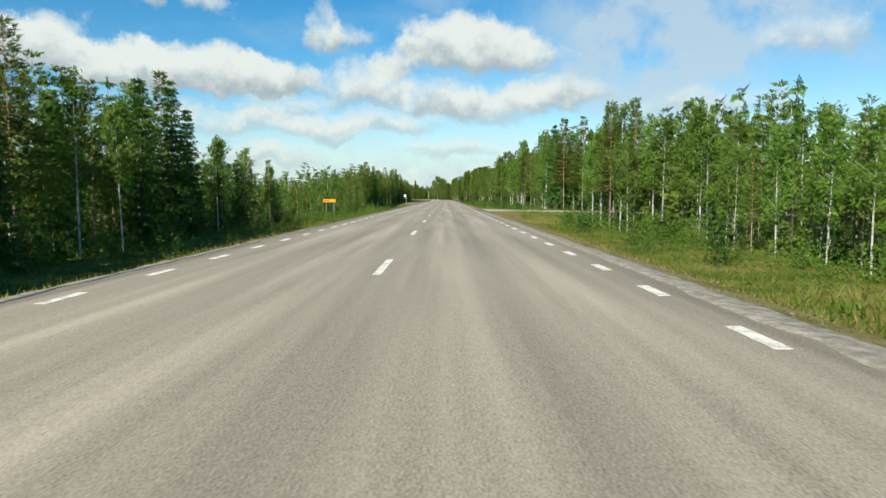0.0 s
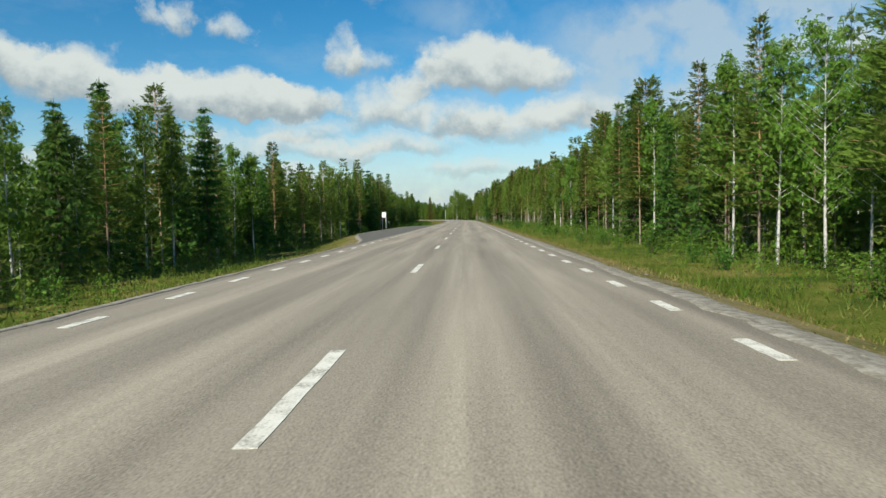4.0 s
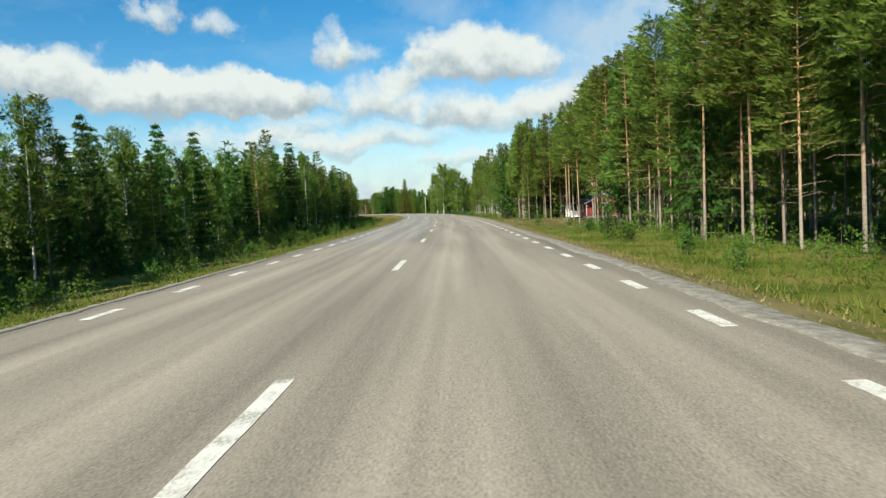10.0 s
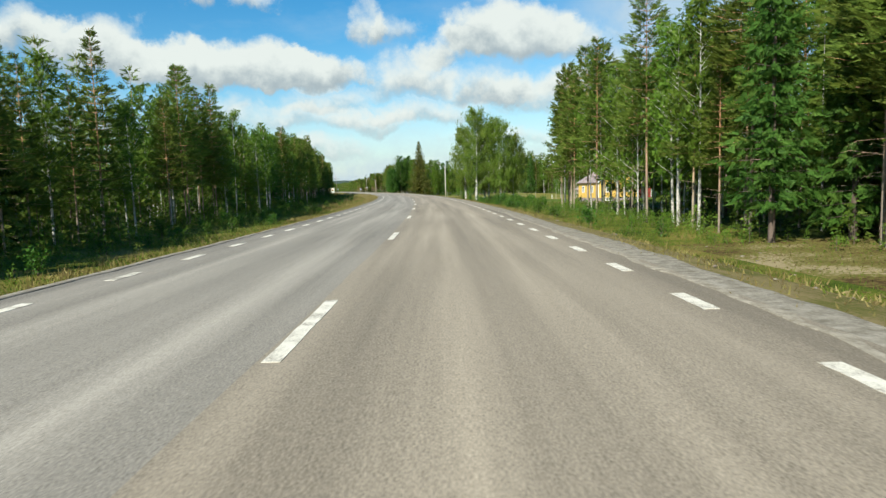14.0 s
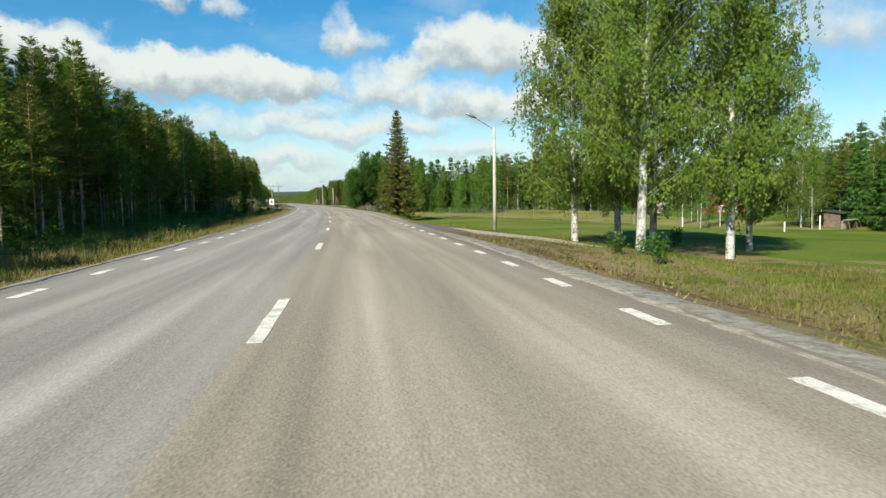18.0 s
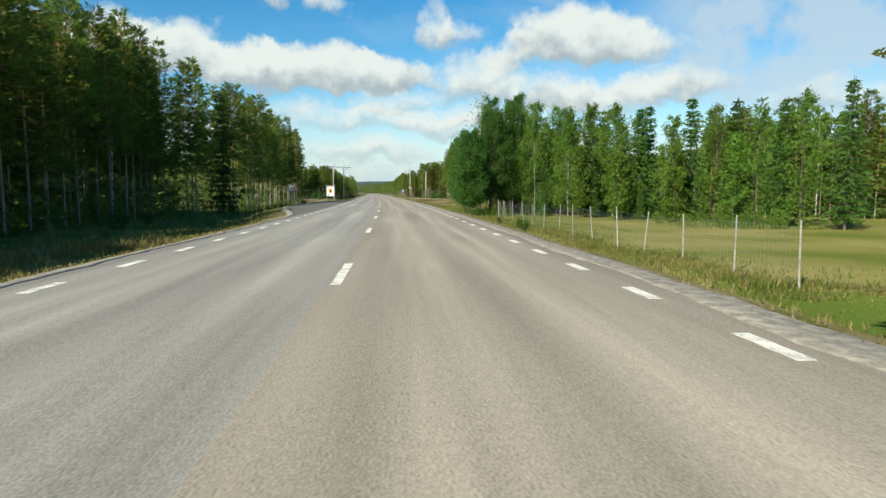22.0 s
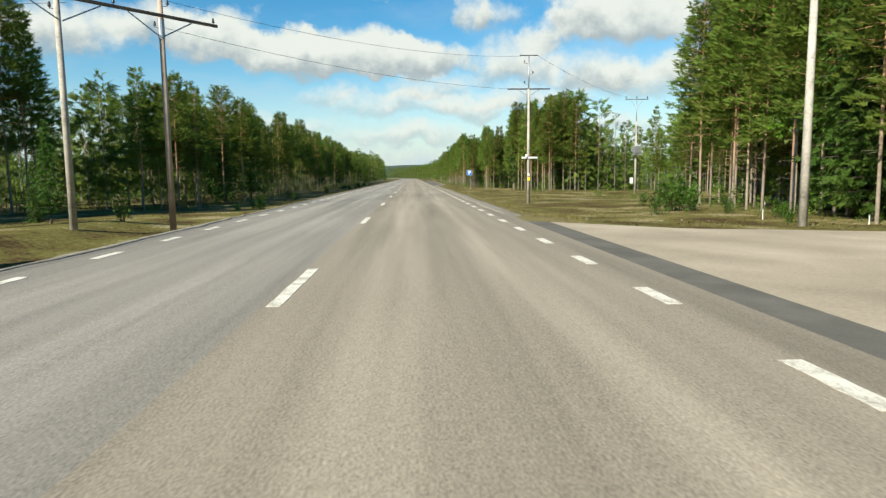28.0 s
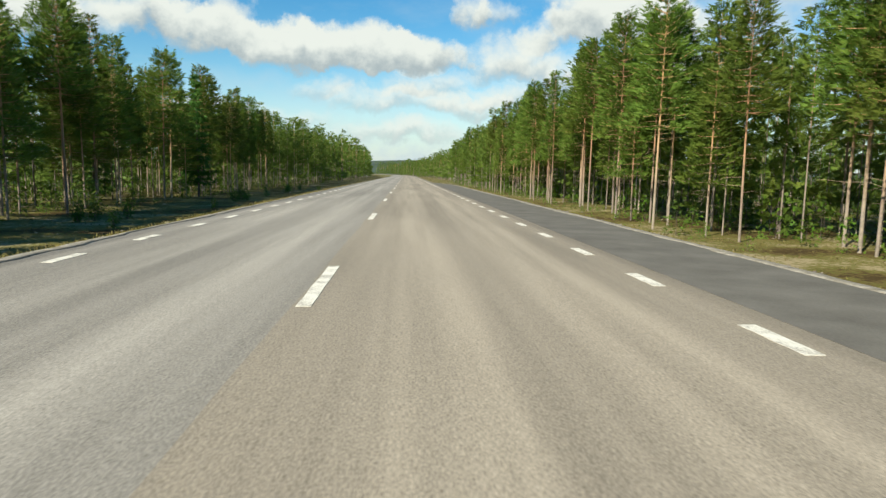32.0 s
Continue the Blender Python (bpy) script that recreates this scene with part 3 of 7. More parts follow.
def layby_edge(s, side):
    e = np.full_like(np.asarray(s, dtype=float), 4.75)
    for a, b, sd, outer, taper in LAYBYS:
        if sd == side:
            up = smooth_step(s, a, a + taper) * (1 - smooth_step(s, b - 24, b))
            e = np.maximum(e, 4.75 + (outer - 4.75) * up)
    return e


def shoulder_wide(s, side):
    """Width of the gravel beside the asphalt."""
    wide = np.full_like(np.asarray(s, dtype=float), 0.45 if side > 0 else 0.16)
    if side > 0:
        wide = wide + 0.4 * smooth_step(s, 296, 326) * (1 - smooth_step(s, 430, 460)) + 0.2 * smooth_step(s, 440, 470) * (1 - smooth_step(s, 800, 830)) + 0.6 * smooth_step(s, 524, 545) * (1 - smooth_step(s, 568, 582))
        wide = wide - 0.1 * smooth_step(s, 800, 830)
    else:
        wide = wide + 0.1 * smooth_step(s, 440, 500)
    return wide


def land(s, d):
    s, d = np.asarray(s, dtype=float), np.asarray(d, dtype=float)
    a, side = np.abs(d), np.sign(d)
    low = np.where(d > 0, np.interp(s, RIGHT_S, RIGHT_Z), -1.05)
    edge = np.where(d > 0, layby_edge(s, 1) + shoulder_wide(s, 1), layby_edge(s, -1) + shoulder_wide(s, -1)) + 0.25
    z = -0.05 - 0.12 * smooth_step(a, edge - 0.4, edge + 0.4) + (low + 0.17) * smooth_step(a, edge, edge + np.where(d > 0, 5.5 - 2.0 * (low > -1.3), 4.0))
    z = z + smooth_step(a, 6, 16) * (1 - smooth_step(a, 80, 170)) * (0.1 * wave(s, d, 0.21, 0.4) + 0.16 * wave(s, d, 0.067, 1.7))
    for sc, half, sd, length, fall in SIDE_ROADS:
        level = -0.06 - fall * np.maximum(a - 5, 0)
        w = (1 - smooth_step(np.abs(s - sc) - np.maximum(0, 9 - a) * 0.55, half + 2.8, half + 9)) * (side == sd) * np.where(sd > 0, 1.0, smooth_step(a, 10, 14)) * (1 - smooth_step(a, length, length + 25)) * smooth_step(a, 4.5, 5.2)
        z = z * (1 - w) + np.maximum(level, low - 0.1) * w
    z = z - 0.85 * smooth_step(d, 30, 58) * smooth_step(s, 494, 524) * (1 - smooth_step(s, 606, 640)) - 1.0 * smooth_step(d, 68, 104) * smooth_step(s, 520, 550) * (1 - smooth_step(s, 660, 700))
    return np.where(a < 4.9, -0.06, z)


def land_at(s, d):
    return float(land(np.array([s]), np.array([d]))[0])


# ---- ground: one sheet, fine beside the road, out to the horizon ----
def forest_edge(s, side):
    """Where the trees begin on that side, from the plan of the forest."""
    out = np.full_like(np.asarray(s, dtype=float), 20.0)
    for a, b, sd, front, *_ in ZONES:
        if sd == side:
            out = np.where((s >= a) & (s < b), np.minimum(front, 45.0), out)
    return out


def build_ground():
    s_rows = np.concatenate([np.arange(-160, -40, 20), np.arange(-40, 960, 2.5), np.arange(960, 1500, 15)])
    side = np.concatenate([np.arange(4.4, 13, 0.6), np.arange(13, 30, 1.7), np.arange(30, 80, 6), np.array([90, 120, 170, 240])])
    d_rows = np.concatenate([-side[::-1], side])
    S, Dd = np.meshgrid(s_rows, d_rows, indexing="ij")
    X, Y = at(S, Dd)
    Z = land(S, Dd)
    ns, nd = S.shape
    verts = np.stack([X.ravel(), Y.ravel(), Z.ravel()], 1)
    i, j = np.meshgrid(np.arange(ns - 1), np.arange(nd - 1), indexing="ij")
    base = (i * nd + j).ravel()
    faces = np.stack([base, base + 1, base + nd + 1, base + nd], 1)
    sm = (S[:-1, :-1] + S[1:, 1:]) / 2
    dm = (Dd[:-1, :-1] + Dd[1:, 1:]) / 2
    s_mid, d_mid = sm[:, 0], dm[0]
    mi = np.zeros(sm.shape, dtype=int)
    mi[(dm > 0) & (dm < forest_edge(sm, 1) + 1)] = 1
    mi[(dm < 0) & (-dm < forest_edge(sm, -1) + 1)] = 1
    fringe = np.array([[noise.noise((a0 * 0.06, b0 * 0.35, 2.0)) for b0 in d_mid] for a0 in s_mid])
    e_r, e_l = layby_edge(sm, 1) + shoulder_wide(sm, 1), layby_edge(sm, -1) + shoulder_wide(sm, -1)
    mi[(dm > 0) & (dm < e_r + 2.6 + 2.4 * fringe)] = 5
    mi[(dm < 0) & (-dm < e_l + 0.7 + 1.2 * fringe)] = 5
    mi[(dm < 0) & (-dm < e_l + 5.0 + 4.0 * fringe) & (sm > 440) & (sm < 610)] = 5
    mi[(dm > 10.5) & (sm > 442) & (sm < 692) & (dm < 112)] = 2
    rough = (dm > 10.5) & (sm > 442) & (sm < 528) & (dm < 27 + 9 * fringe)
    mi[rough] = np.where(fringe[rough] > 0.08, 5, np.where(fringe[rough] < -0.12, 1, 2))
    mi[(dm > 20) & (sm > 694) & (sm < 760)] = 1
    mi[(dm > 13) & (sm > 325) & (sm < 392) & (dm < 45)] = 1
    mi[(dm > 13.5) & (dm < 30) & (sm > 755) & (sm < 812)] = 1
    mi[(dm > 6.5) & (dm < 40) & (sm > 712)] = 3
    mi[(dm < -7) & (dm > -40) & (sm > 700)] = 3
    mi[(dm > 8) & (sm > 602 - np.maximum(dm - 15, 0) * 1.22) & (sm < 692) & (dm < 90)] = 4
    mi[(dm > 6.3) & (dm < 14.5) & (sm > 486) & (sm < 514)] = 5
    mi[(dm > 5.5) & (dm < 12.0 + 3 * fringe) & (sm > 481 + 8 * fringe) & (sm < 504)] = 6
    mi[(dm > 12) & (dm < 45) & (sm > 318) & (sm < 396)] = 3
    ring = [k * nd for k in range(ns)] + [(ns - 1) * nd + k for k in range(1, nd)] + [k * nd + nd - 1 for k in range(ns - 2, -1, -1)] + list(range(nd - 2, 0, -1))
    mid = np.array([-120.0, 600.0])
    outer = []
    for k in ring:
        v = verts[k, :2] - mid
        v = mid + v / np.hypot(*v) * 4300
        outer.append((v[0], v[1], -1.3))
    n0 = len(verts)
    verts = np.concatenate([verts, np.array(outer)])
    n = len(ring)
    skirt = []
    for k in range(n):
        a, b, c, e = ring[k], n0 + k, n0 + (k + 1) % n, ring[(k + 1) % n]
        u, w = verts[b, :2] - verts[a, :2], verts[c, :2] - verts[a, :2]
        skirt.append((a, b, c, e) if u[0] * w[1] - u[1] * w[0] > 0 else (a, e, c, b))
    allf = faces.tolist()
    u, w = verts[allf[0][1], :2] - verts[allf[0][0], :2], verts[allf[0][2], :2] - verts[allf[0][0], :2]
    if u[0] * w[1] - u[1] * w[0] < 0:
        allf = [f[::-1] for f in allf]
    allf = allf + skirt
    ob = mesh_object("ground", verts, allf, [M_GROUND, M_VERGE, M_FIELD, M_HEATH, M_HAY, M_EARTH, M_SOIL], mat_index=list(mi.ravel()) + [0] * n, smooth=True)
    return tagged(ob, "grassy roadside ground, hay field and mossy forest floor", "ground", kind="structure")


build_ground()


def strip(name, s_rows, d_in, d_out, z_top, mat, label, category, thick=0.08, kind="structure", parent=None, smooth=False):
    """A slab that follows the road between two edges."""
    s_rows = np.asarray(s_rows, dtype=float)
    n = len(s_rows)
    d_in, d_out = np.broadcast_to(d_in, n), np.broadcast_to(d_out, n)
    cols = np.stack([d_in, d_in * 0.75 + d_out * 0.25, d_in * 0.5 + d_out * 0.5, d_in * 0.25 + d_out * 0.75, d_out], 1)
    S = np.repeat(s_rows[:, None], 5, 1)
    X, Y = at(S, cols)
    Zt = z_top(S, cols) if callable(z_top) else np.full_like(X, z_top)
    top = np.stack([X.ravel(), Y.ravel(), Zt.ravel()], 1)
    low = []
    for k in (0, 4):
        low.append(np.stack([X[:, k], Y[:, k], Zt[:, k] - thick], 1))
    verts = np.concatenate([top, low[0], low[1]])
    faces = []
    for i in range(n - 1):
        for j in range(4):
            faces.append((i * 5 + j, i * 5 + j + 1, i * 5 + j + 6, i * 5 + j + 5))
        faces.append((n * 5 + i, i * 5, i * 5 + 5, n * 5 + i + 1))
        faces.append((i * 5 + 4, n * 6 + i, n * 6 + i + 1, i * 5 + 9))
    uv = np.concatenate([np.stack([cols.ravel(), S.ravel()], 1), np.stack([d_in, s_rows], 1), np.stack([d_out, s_rows], 1)])
    ob = mesh_object(name, verts, faces, mat, parent=parent, uv=uv, smooth=smooth)
    return tagged(ob, label, category, kind=kind)


ROAD_S = np.concatenate([np.arange(-120, 960, 4.0), np.arange(960, 1420, 10)])
road = strip("road", ROAD_S, -4.75, 4.85, 0.0, M_ROAD, "two-lane asphalt country road with worn wheel tracks", "road", 0.1)


def shoulder_z(s_from, s_to):
    """Just over the ground, running out under it at both ends and along the grass."""
    def height(S, C):
        edge = np.where(C > 0, layby_edge(S, 1), layby_edge(S, -1))
        z = land(S, C) + np.array([0.035, 0.045, 0.045, 0.03, -0.05])
        z = np.where(np.abs(C) < edge + 0.12, np.maximum(z, 0.012), z)
        return z - 0.13 * (1 - smooth_step(np.minimum(S - s_from, s_to - S), 0.0, 2.5))

    return height


for side in (1, -1):
    cuts = sorted((sc - half - 3.2, sc + half + 3.2) for sc, half, sd, _, _ in SIDE_ROADS if sd == side and side > 0)
    stops = [-120.0] + [v for cut in cuts for v in cut] + [1400.0]
    for s_from, s_to in zip(stops[::2], stops[1::2]):
        ss = np.concatenate([np.arange(s_from, min(s_to, 936.0), 0.45), np.arange(936.0, s_to, 2.5)]) if s_to > 936 else np.linspace(s_from, s_to, max(4, int((s_to - s_from) / 0.45)))
        e = layby_edge(ss, side)
        jag = np.array([noise.noise((float(s) * 0.13, side * 7.0, 0)) + 0.7 * noise.noise((float(s) * 0.6, side * 3.0, 0)) + 0.5 * noise.noise((float(s) * 1.7, side * 5.0, 0)) for s in ss])
        wash = np.array([noise.noise((float(s) * 0.21, side * 9.0, 4.0)) + 0.8 * noise.noise((float(s) * 1.1, side * 11.0, 2.0)) for s in ss])
        widen = np.maximum(shoulder_wide(ss, side) + 0.2 * jag, 0.04)
        strip("gravel_shoulder", ss, side * (e - 0.02 - np.clip(0.1 + 0.17 * wash, 0.0, 0.3)), side * (e + 0.1 + widen), shoulder_z(s_from, s_to), M_SHOULDER,
              "strip of pale gravel along the asphalt edge", "shoulder", 0.12, smooth=True)
for a, b, side, outer, taper in LAYBYS:
    ss = np.arange(a, b + 0.1, 2.0)
    strip("layby", ss, side * 4.62, side * layby_edge(ss, side), 0.006, M_DARK,
          "dark newer asphalt lay-by beside the road", "lay-by", 0.1)

for sc, half, side, length, fall in SIDE_ROADS:
    dd = np.concatenate([np.arange(4.8 if side > 0 else 13.6, 14, 0.8), np.arange(14, length, 3.0)])
    rows_v, rows_f = [], []
    for d0 in dd:
        flare = max(0.0, 9 - d0) * 0.55
        for k in (-1.0, *np.linspace(-1, 1, 9), 1.0):
            s1 = sc + k * (half + flare) + 0.25 * noise.noise((d0 * 0.3, k * 2, sc))
            x, y = at(s1, side * d0)
            rows_v.append((x, y, land_at(s1, side * d0) + (0.025 if side > 0 else 0.08 if d0 > 14 else -0.3)))
        for end in (-11, -1):
            x, y, z = rows_v[end]
            rows_v[end] = (x, y, z - 0.3)
    for i in range(len(dd) - 1):
        for j in range(10):
            q = (i * 11 + j, i * 11 + j + 1, i * 11 + j + 12, i * 11 + j + 11)
            rows_f.append(q if side < 0 else q[::-1])
    n_ap = sum(1 for d0 in dd if d0 < (7.8 if sc == 507.5 else 6.3)) if side > 0 else 0
    tagged(mesh_object("side_road", rows_v, rows_f, [M_GRAVEL, M_DARK], mat_index=[1 if k // 10 < n_ap - 1 else 0 for k in range(len(rows_f))]),
           "light gravel side road with a dark asphalt apron" if n_ap else "light sandy gravel yard entrance", "road", kind="structure")


# ---- road markings ----
def dash_mesh(length, width):
    bm = bmesh.new()
    n = 5
    pts = []
    for i in range(n + 1):
        wob = 0.008 * math.sin(i * 2.3)
        pts.append((bm.verts.new((-width / 2 + wob, length * i / n, 0.004)), bm.verts.new((width / 2 + wob * 0.6, length * i / n, 0.004))))
    for a, b in zip(pts[:-1], pts[1:]):
        bm.faces.new((a[0], a[1], b[1], b[0]))
    ext = bmesh.ops.extrude_face_region(bm, geom=bm.faces[:])
    bmesh.ops.translate(bm, vec=(0, 0, -0.008), verts=[v for v in ext["geom"] if isinstance(v, bmesh.types.BMVert)])
    me = bpy.data.meshes.new("dash")
    bmesh.ops.recalc_face_normals(bm, faces=bm.faces)
    bm.to_mesh(me)
    bm.free()
    me.materials.append(M_PAINT)
    return me


CENTRE_DASH, EDGE_DASH = dash_mesh(2.8, 0.155), dash_mesh(1.0, 0.17)
for k in range(-2, 86):
    s0 = 11.08 + 12.0 * k
    ob = new("centre_line_dash", CENTRE_DASH)
    x, y = at(s0, 0.0)
    ob.matrix_world = pose(x, y, 0.001, 0, 0, heading(s0))
    ob.parent = road


def edge_places(side):
    """Places along the edge whose spacing of three metres slips slowly against the centre line."""
    if side > 0:
        ps, pv = (0, 60, 349, 353, 500, 514, 560, 657, 670, 723, 800, 822, 845, 1000), (-0.1, 1.0, 4.76, 3.95, 5.85, 6.88, 7.02, 7.43, 7.85, 8.05, 8.95, 9.25, 9.82, 12.06)
    else:
        ps, pv = (0, 158, 340, 446, 525, 657, 736, 845, 1000), (2.47, 4.7, 7.3, 8.8, 10.15, 11.9, 12.95, 14.3, 16.4)
    out = []
    for k in range(-6, 330):
        s = 3.0 * k
        for _ in range(6):
            s = 3.0 * k + float(np.interp(s, ps, pv))
        out.append(s)
    return out


rest_v, rest_f = [], []
dv = np.array([v.co[:] for v in EDGE_DASH.vertices])
df = [tuple(p.vertices) for p in EDGE_DASH.polygons]
for side, off in ((1, 4.19), (-1, -4.02)):
    for n, s in enumerate(edge_places(side)):
        x, y = at(s - 0.5, off)
        m = pose(x, y, 0.001, 0, 0, heading(s))
        if side > 0 and 4 <= n < 304:
            ob = new("edge_line_dash", EDGE_DASH)
            ob.matrix_world = m
            ob.parent = road
        else:
            b = len(rest_v)
            rest_v += [tuple(m @ Vector(v)) for v in dv]
            rest_f += [tuple(i + b for i in f) for f in df]
tagged(mesh_object("edge_line_dashes", rest_v, rest_f, M_PAINT, parent=road), "worn white broken edge line", kind="stuff")


# ---- trees ----
class Builder:
    def __init__(self, seed):
        self.rng = np.random.default_rng(seed)
        self.v, self.f, self.n = [], [], 0

    def add(self, verts, faces):
        self.v.append(np.asarray(verts, dtype=float))
        self.f += [tuple(i + self.n for i in f) for f in faces]
        self.n += len(verts)

    def limb(self, pts, radii, sides):
        pts = np.asarray(pts, dtype=float)
        rings = []
        for k, (p, r) in enumerate(zip(pts, radii)):
            ax = pts[min(k + 1, len(pts) - 1)] - pts[max(k - 1, 0)]
            ax = ax / (np.linalg.norm(ax) + 1e-9)
            u = np.cross(ax, (0.3, 1, 0.1) if abs(ax[1]) < 0.9 else (1, 0, 0))
            u /= np.linalg.norm(u)
            w = np.cross(ax, u)
            t = np.arange(sides) * 2 * np.pi / sides
            rings.append(p + r * (np.cos(t)[:, None] * u + np.sin(t)[:, None] * w))
        faces = []
        for k in range(len(pts) - 1):
            for j in range(sides):
                a, b = k * sides + j, k * sides + (j + 1) % sides
                faces.append((a, b, b + sides, a + sides))
        self.add(np.concatenate(rings), faces)

    def tufts(self, centres, dirs, length, width, droop=0.0, kite=False):
        """Pointed sprays of needles or leaves: a narrow triangle each, or a folded kite for broad leaves."""
        c, dr = np.asarray(centres, dtype=float), np.asarray(dirs, dtype=float)
        k = len(c)
        if k == 0:
            return
        dr = dr / (np.linalg.norm(dr, axis=1, keepdims=True) + 1e-9)
        sidev = np.cross(dr, self.rng.normal(size=(k, 3)))
        sidev /= np.linalg.norm(sidev, axis=1, keepdims=True) + 1e-9
        ln = (length * self.rng.uniform(0.6, 1.35, k))[:, None]
        wd = (width * self.rng.uniform(0.7, 1.3, k))[:, None]
        tip = c + dr * ln
        tip[:, 2] -= droop * ln[:, 0]
        if kite:
            midp = c + dr * ln * 0.55
            up = np.cross(sidev, dr) * wd * 0.25
            quad = np.stack([c, midp + sidev * wd + up, tip, midp - sidev * wd + up], 1).reshape(-1, 3)
            self.add(quad, [(4 * i, 4 * i + 1, 4 * i + 2, 4 * i + 3) for i in range(k)])
        else:
            base = c + dr * ln * 0.12
            tri = np.stack([base + sidev * wd, tip, base - sidev * wd], 1).reshape(-1, 3)
            self.add(tri, [(3 * i, 3 * i + 1, 3 * i + 2) for i in range(k)])

    def data(self):
        tris = []
        for f in self.f:
            tris.append(f[:3])
            if len(f) == 4:
                tris.append((f[0], f[2], f[3]))
        return np.concatenate(self.v), tris


def bent_trunk(rng, h, lean):
    z = np.linspace(0, 1, 9)
    ph = rng.uniform(0, 6.28, 2)
    return np.stack([lean * h * (0.35 * np.sin(z * 2.2 + ph[0]) - 0.35 * math.sin(ph[0])), lean * h * (0.35 * np.sin(z * 1.9 + ph[1]) - 0.35 * math.sin(ph[1])), z * h], 1)


def on_line(pts, u):
    k = np.linspace(0, 1, len(pts))
    return np.array([np.interp(u, k, pts[:, i]) for i in range(3)])


def make_pine(seed, h=14.0, bare=0.5, detail=2, cone=1.0, wide=0.125):
    """Scots pine: storeys of level, feathery boughs with gaps between. cone 1: young, long pointed crown; cone 0: old, bare stem and
    rounded open crown. detail 2 near, 1 mid, 0 far."""
    t, c = Builder(seed), Builder(seed + 500)
    rng = t.rng
    line = bent_trunk(rng, h, 0.014)
    near = detail == 2
    keep = slice(None) if near else slice(None, None, 4)
    t.limb(line[keep], (0.0058 * h * (1 - np.linspace(0, 1, 9) ** 1.2 * 0.92))[keep], 7 if near else 3)
    if near:
        for _ in range(13):
            u = rng.uniform(bare * 0.35, bare * 1.1)
            p, a = on_line(line, u), rng.uniform(0, 6.28)
            q = p + rng.uniform(0.3, 1.1) * np.array([math.cos(a), math.sin(a), rng.uniform(-0.1, 0.25)])
            t.limb([p, q, q + 0.35 * (q - p) - np.array([0, 0, 0.16])], [0.014, 0.008, 0.003], 3)
    storeys, boughs = ((20, 5), (14, 4), (9, 3))[2 - detail]
    many, length, width = ((25.0, 0.43, 0.078), (8.0, 0.7, 0.155), (2.8, 1.3, 0.4))[2 - detail]
    for i in range(storeys):
        u = bare + (0.985 - bare) * ((i + rng.uniform(0, 0.45)) / storeys) ** 0.92
        rel = (u - bare) / (1 - bare)
        shape = cone * 1.2 * (1.02 - rel) ** 0.9 + (1 - cone) * (0.6 + rel ** 0.5) * (1.03 - rel) ** 0.55
        a0 = rng.uniform(0, 6.28)
        for b in range(boughs):
            if rng.uniform() < 0.12:
                continue
            a = a0 + b * 6.283 / boughs + rng.uniform(-0.4, 0.4)
            reach = h * wide * shape * rng.uniform(0.55, 1.2) + 0.12
            rise = -0.14 + 0.95 * rel ** 1.6 + rng.uniform(-0.1, 0.12)
            p, ahead = on_line(line, u), np.array([math.cos(a), math.sin(a), 0.0])
            across = np.array([-math.sin(a), math.cos(a), 0.0])
            if near:
                t.limb([p, p + (ahead * 0.6 + np.array([0, 0, rise * 0.5])) * reach, p + (ahead + np.array([0, 0, rise + 0.12])) * reach], [0.026, 0.016, 0.005], 3)
            k = max(3, int(many * (reach + 0.35)))
            w = 0.22 + 0.8 * rng.uniform(0, 1, k) ** 0.75
            fan = rng.normal(size=k) * 0.3 * (0.35 + w * (1.15 - w) * 2.2)
            pts = p + (ahead * w[:, None] + across * (fan * 0.62)[:, None]) * reach
            pts[:, 2] += (rise * w + 0.12 * w * w) * reach + rng.normal(size=k) * 0.1 * (0.7 + 0.4 * reach)
            side_way = np.sign(fan) * rng.uniform(0.1, 1.1, k)
            way = ahead + across * side_way[:, None] + np.array([0, 0, 1.0]) * rng.uniform(-0.15, 0.95, k)[:, None]
            c.tufts(pts, way, length * (0.75 + 0.35 * min(1.0, reach / 1.5)), width)
    c.tufts(np.repeat(on_line(line, 0.955)[None], 12, 0), rng.normal(size=(12, 3)) * 0.5 + np.array([0, 0, 1.5]), 0.55, 0.04 * (1, 1.6, 2.4)[2 - detail])
    return t.data(), c.data()


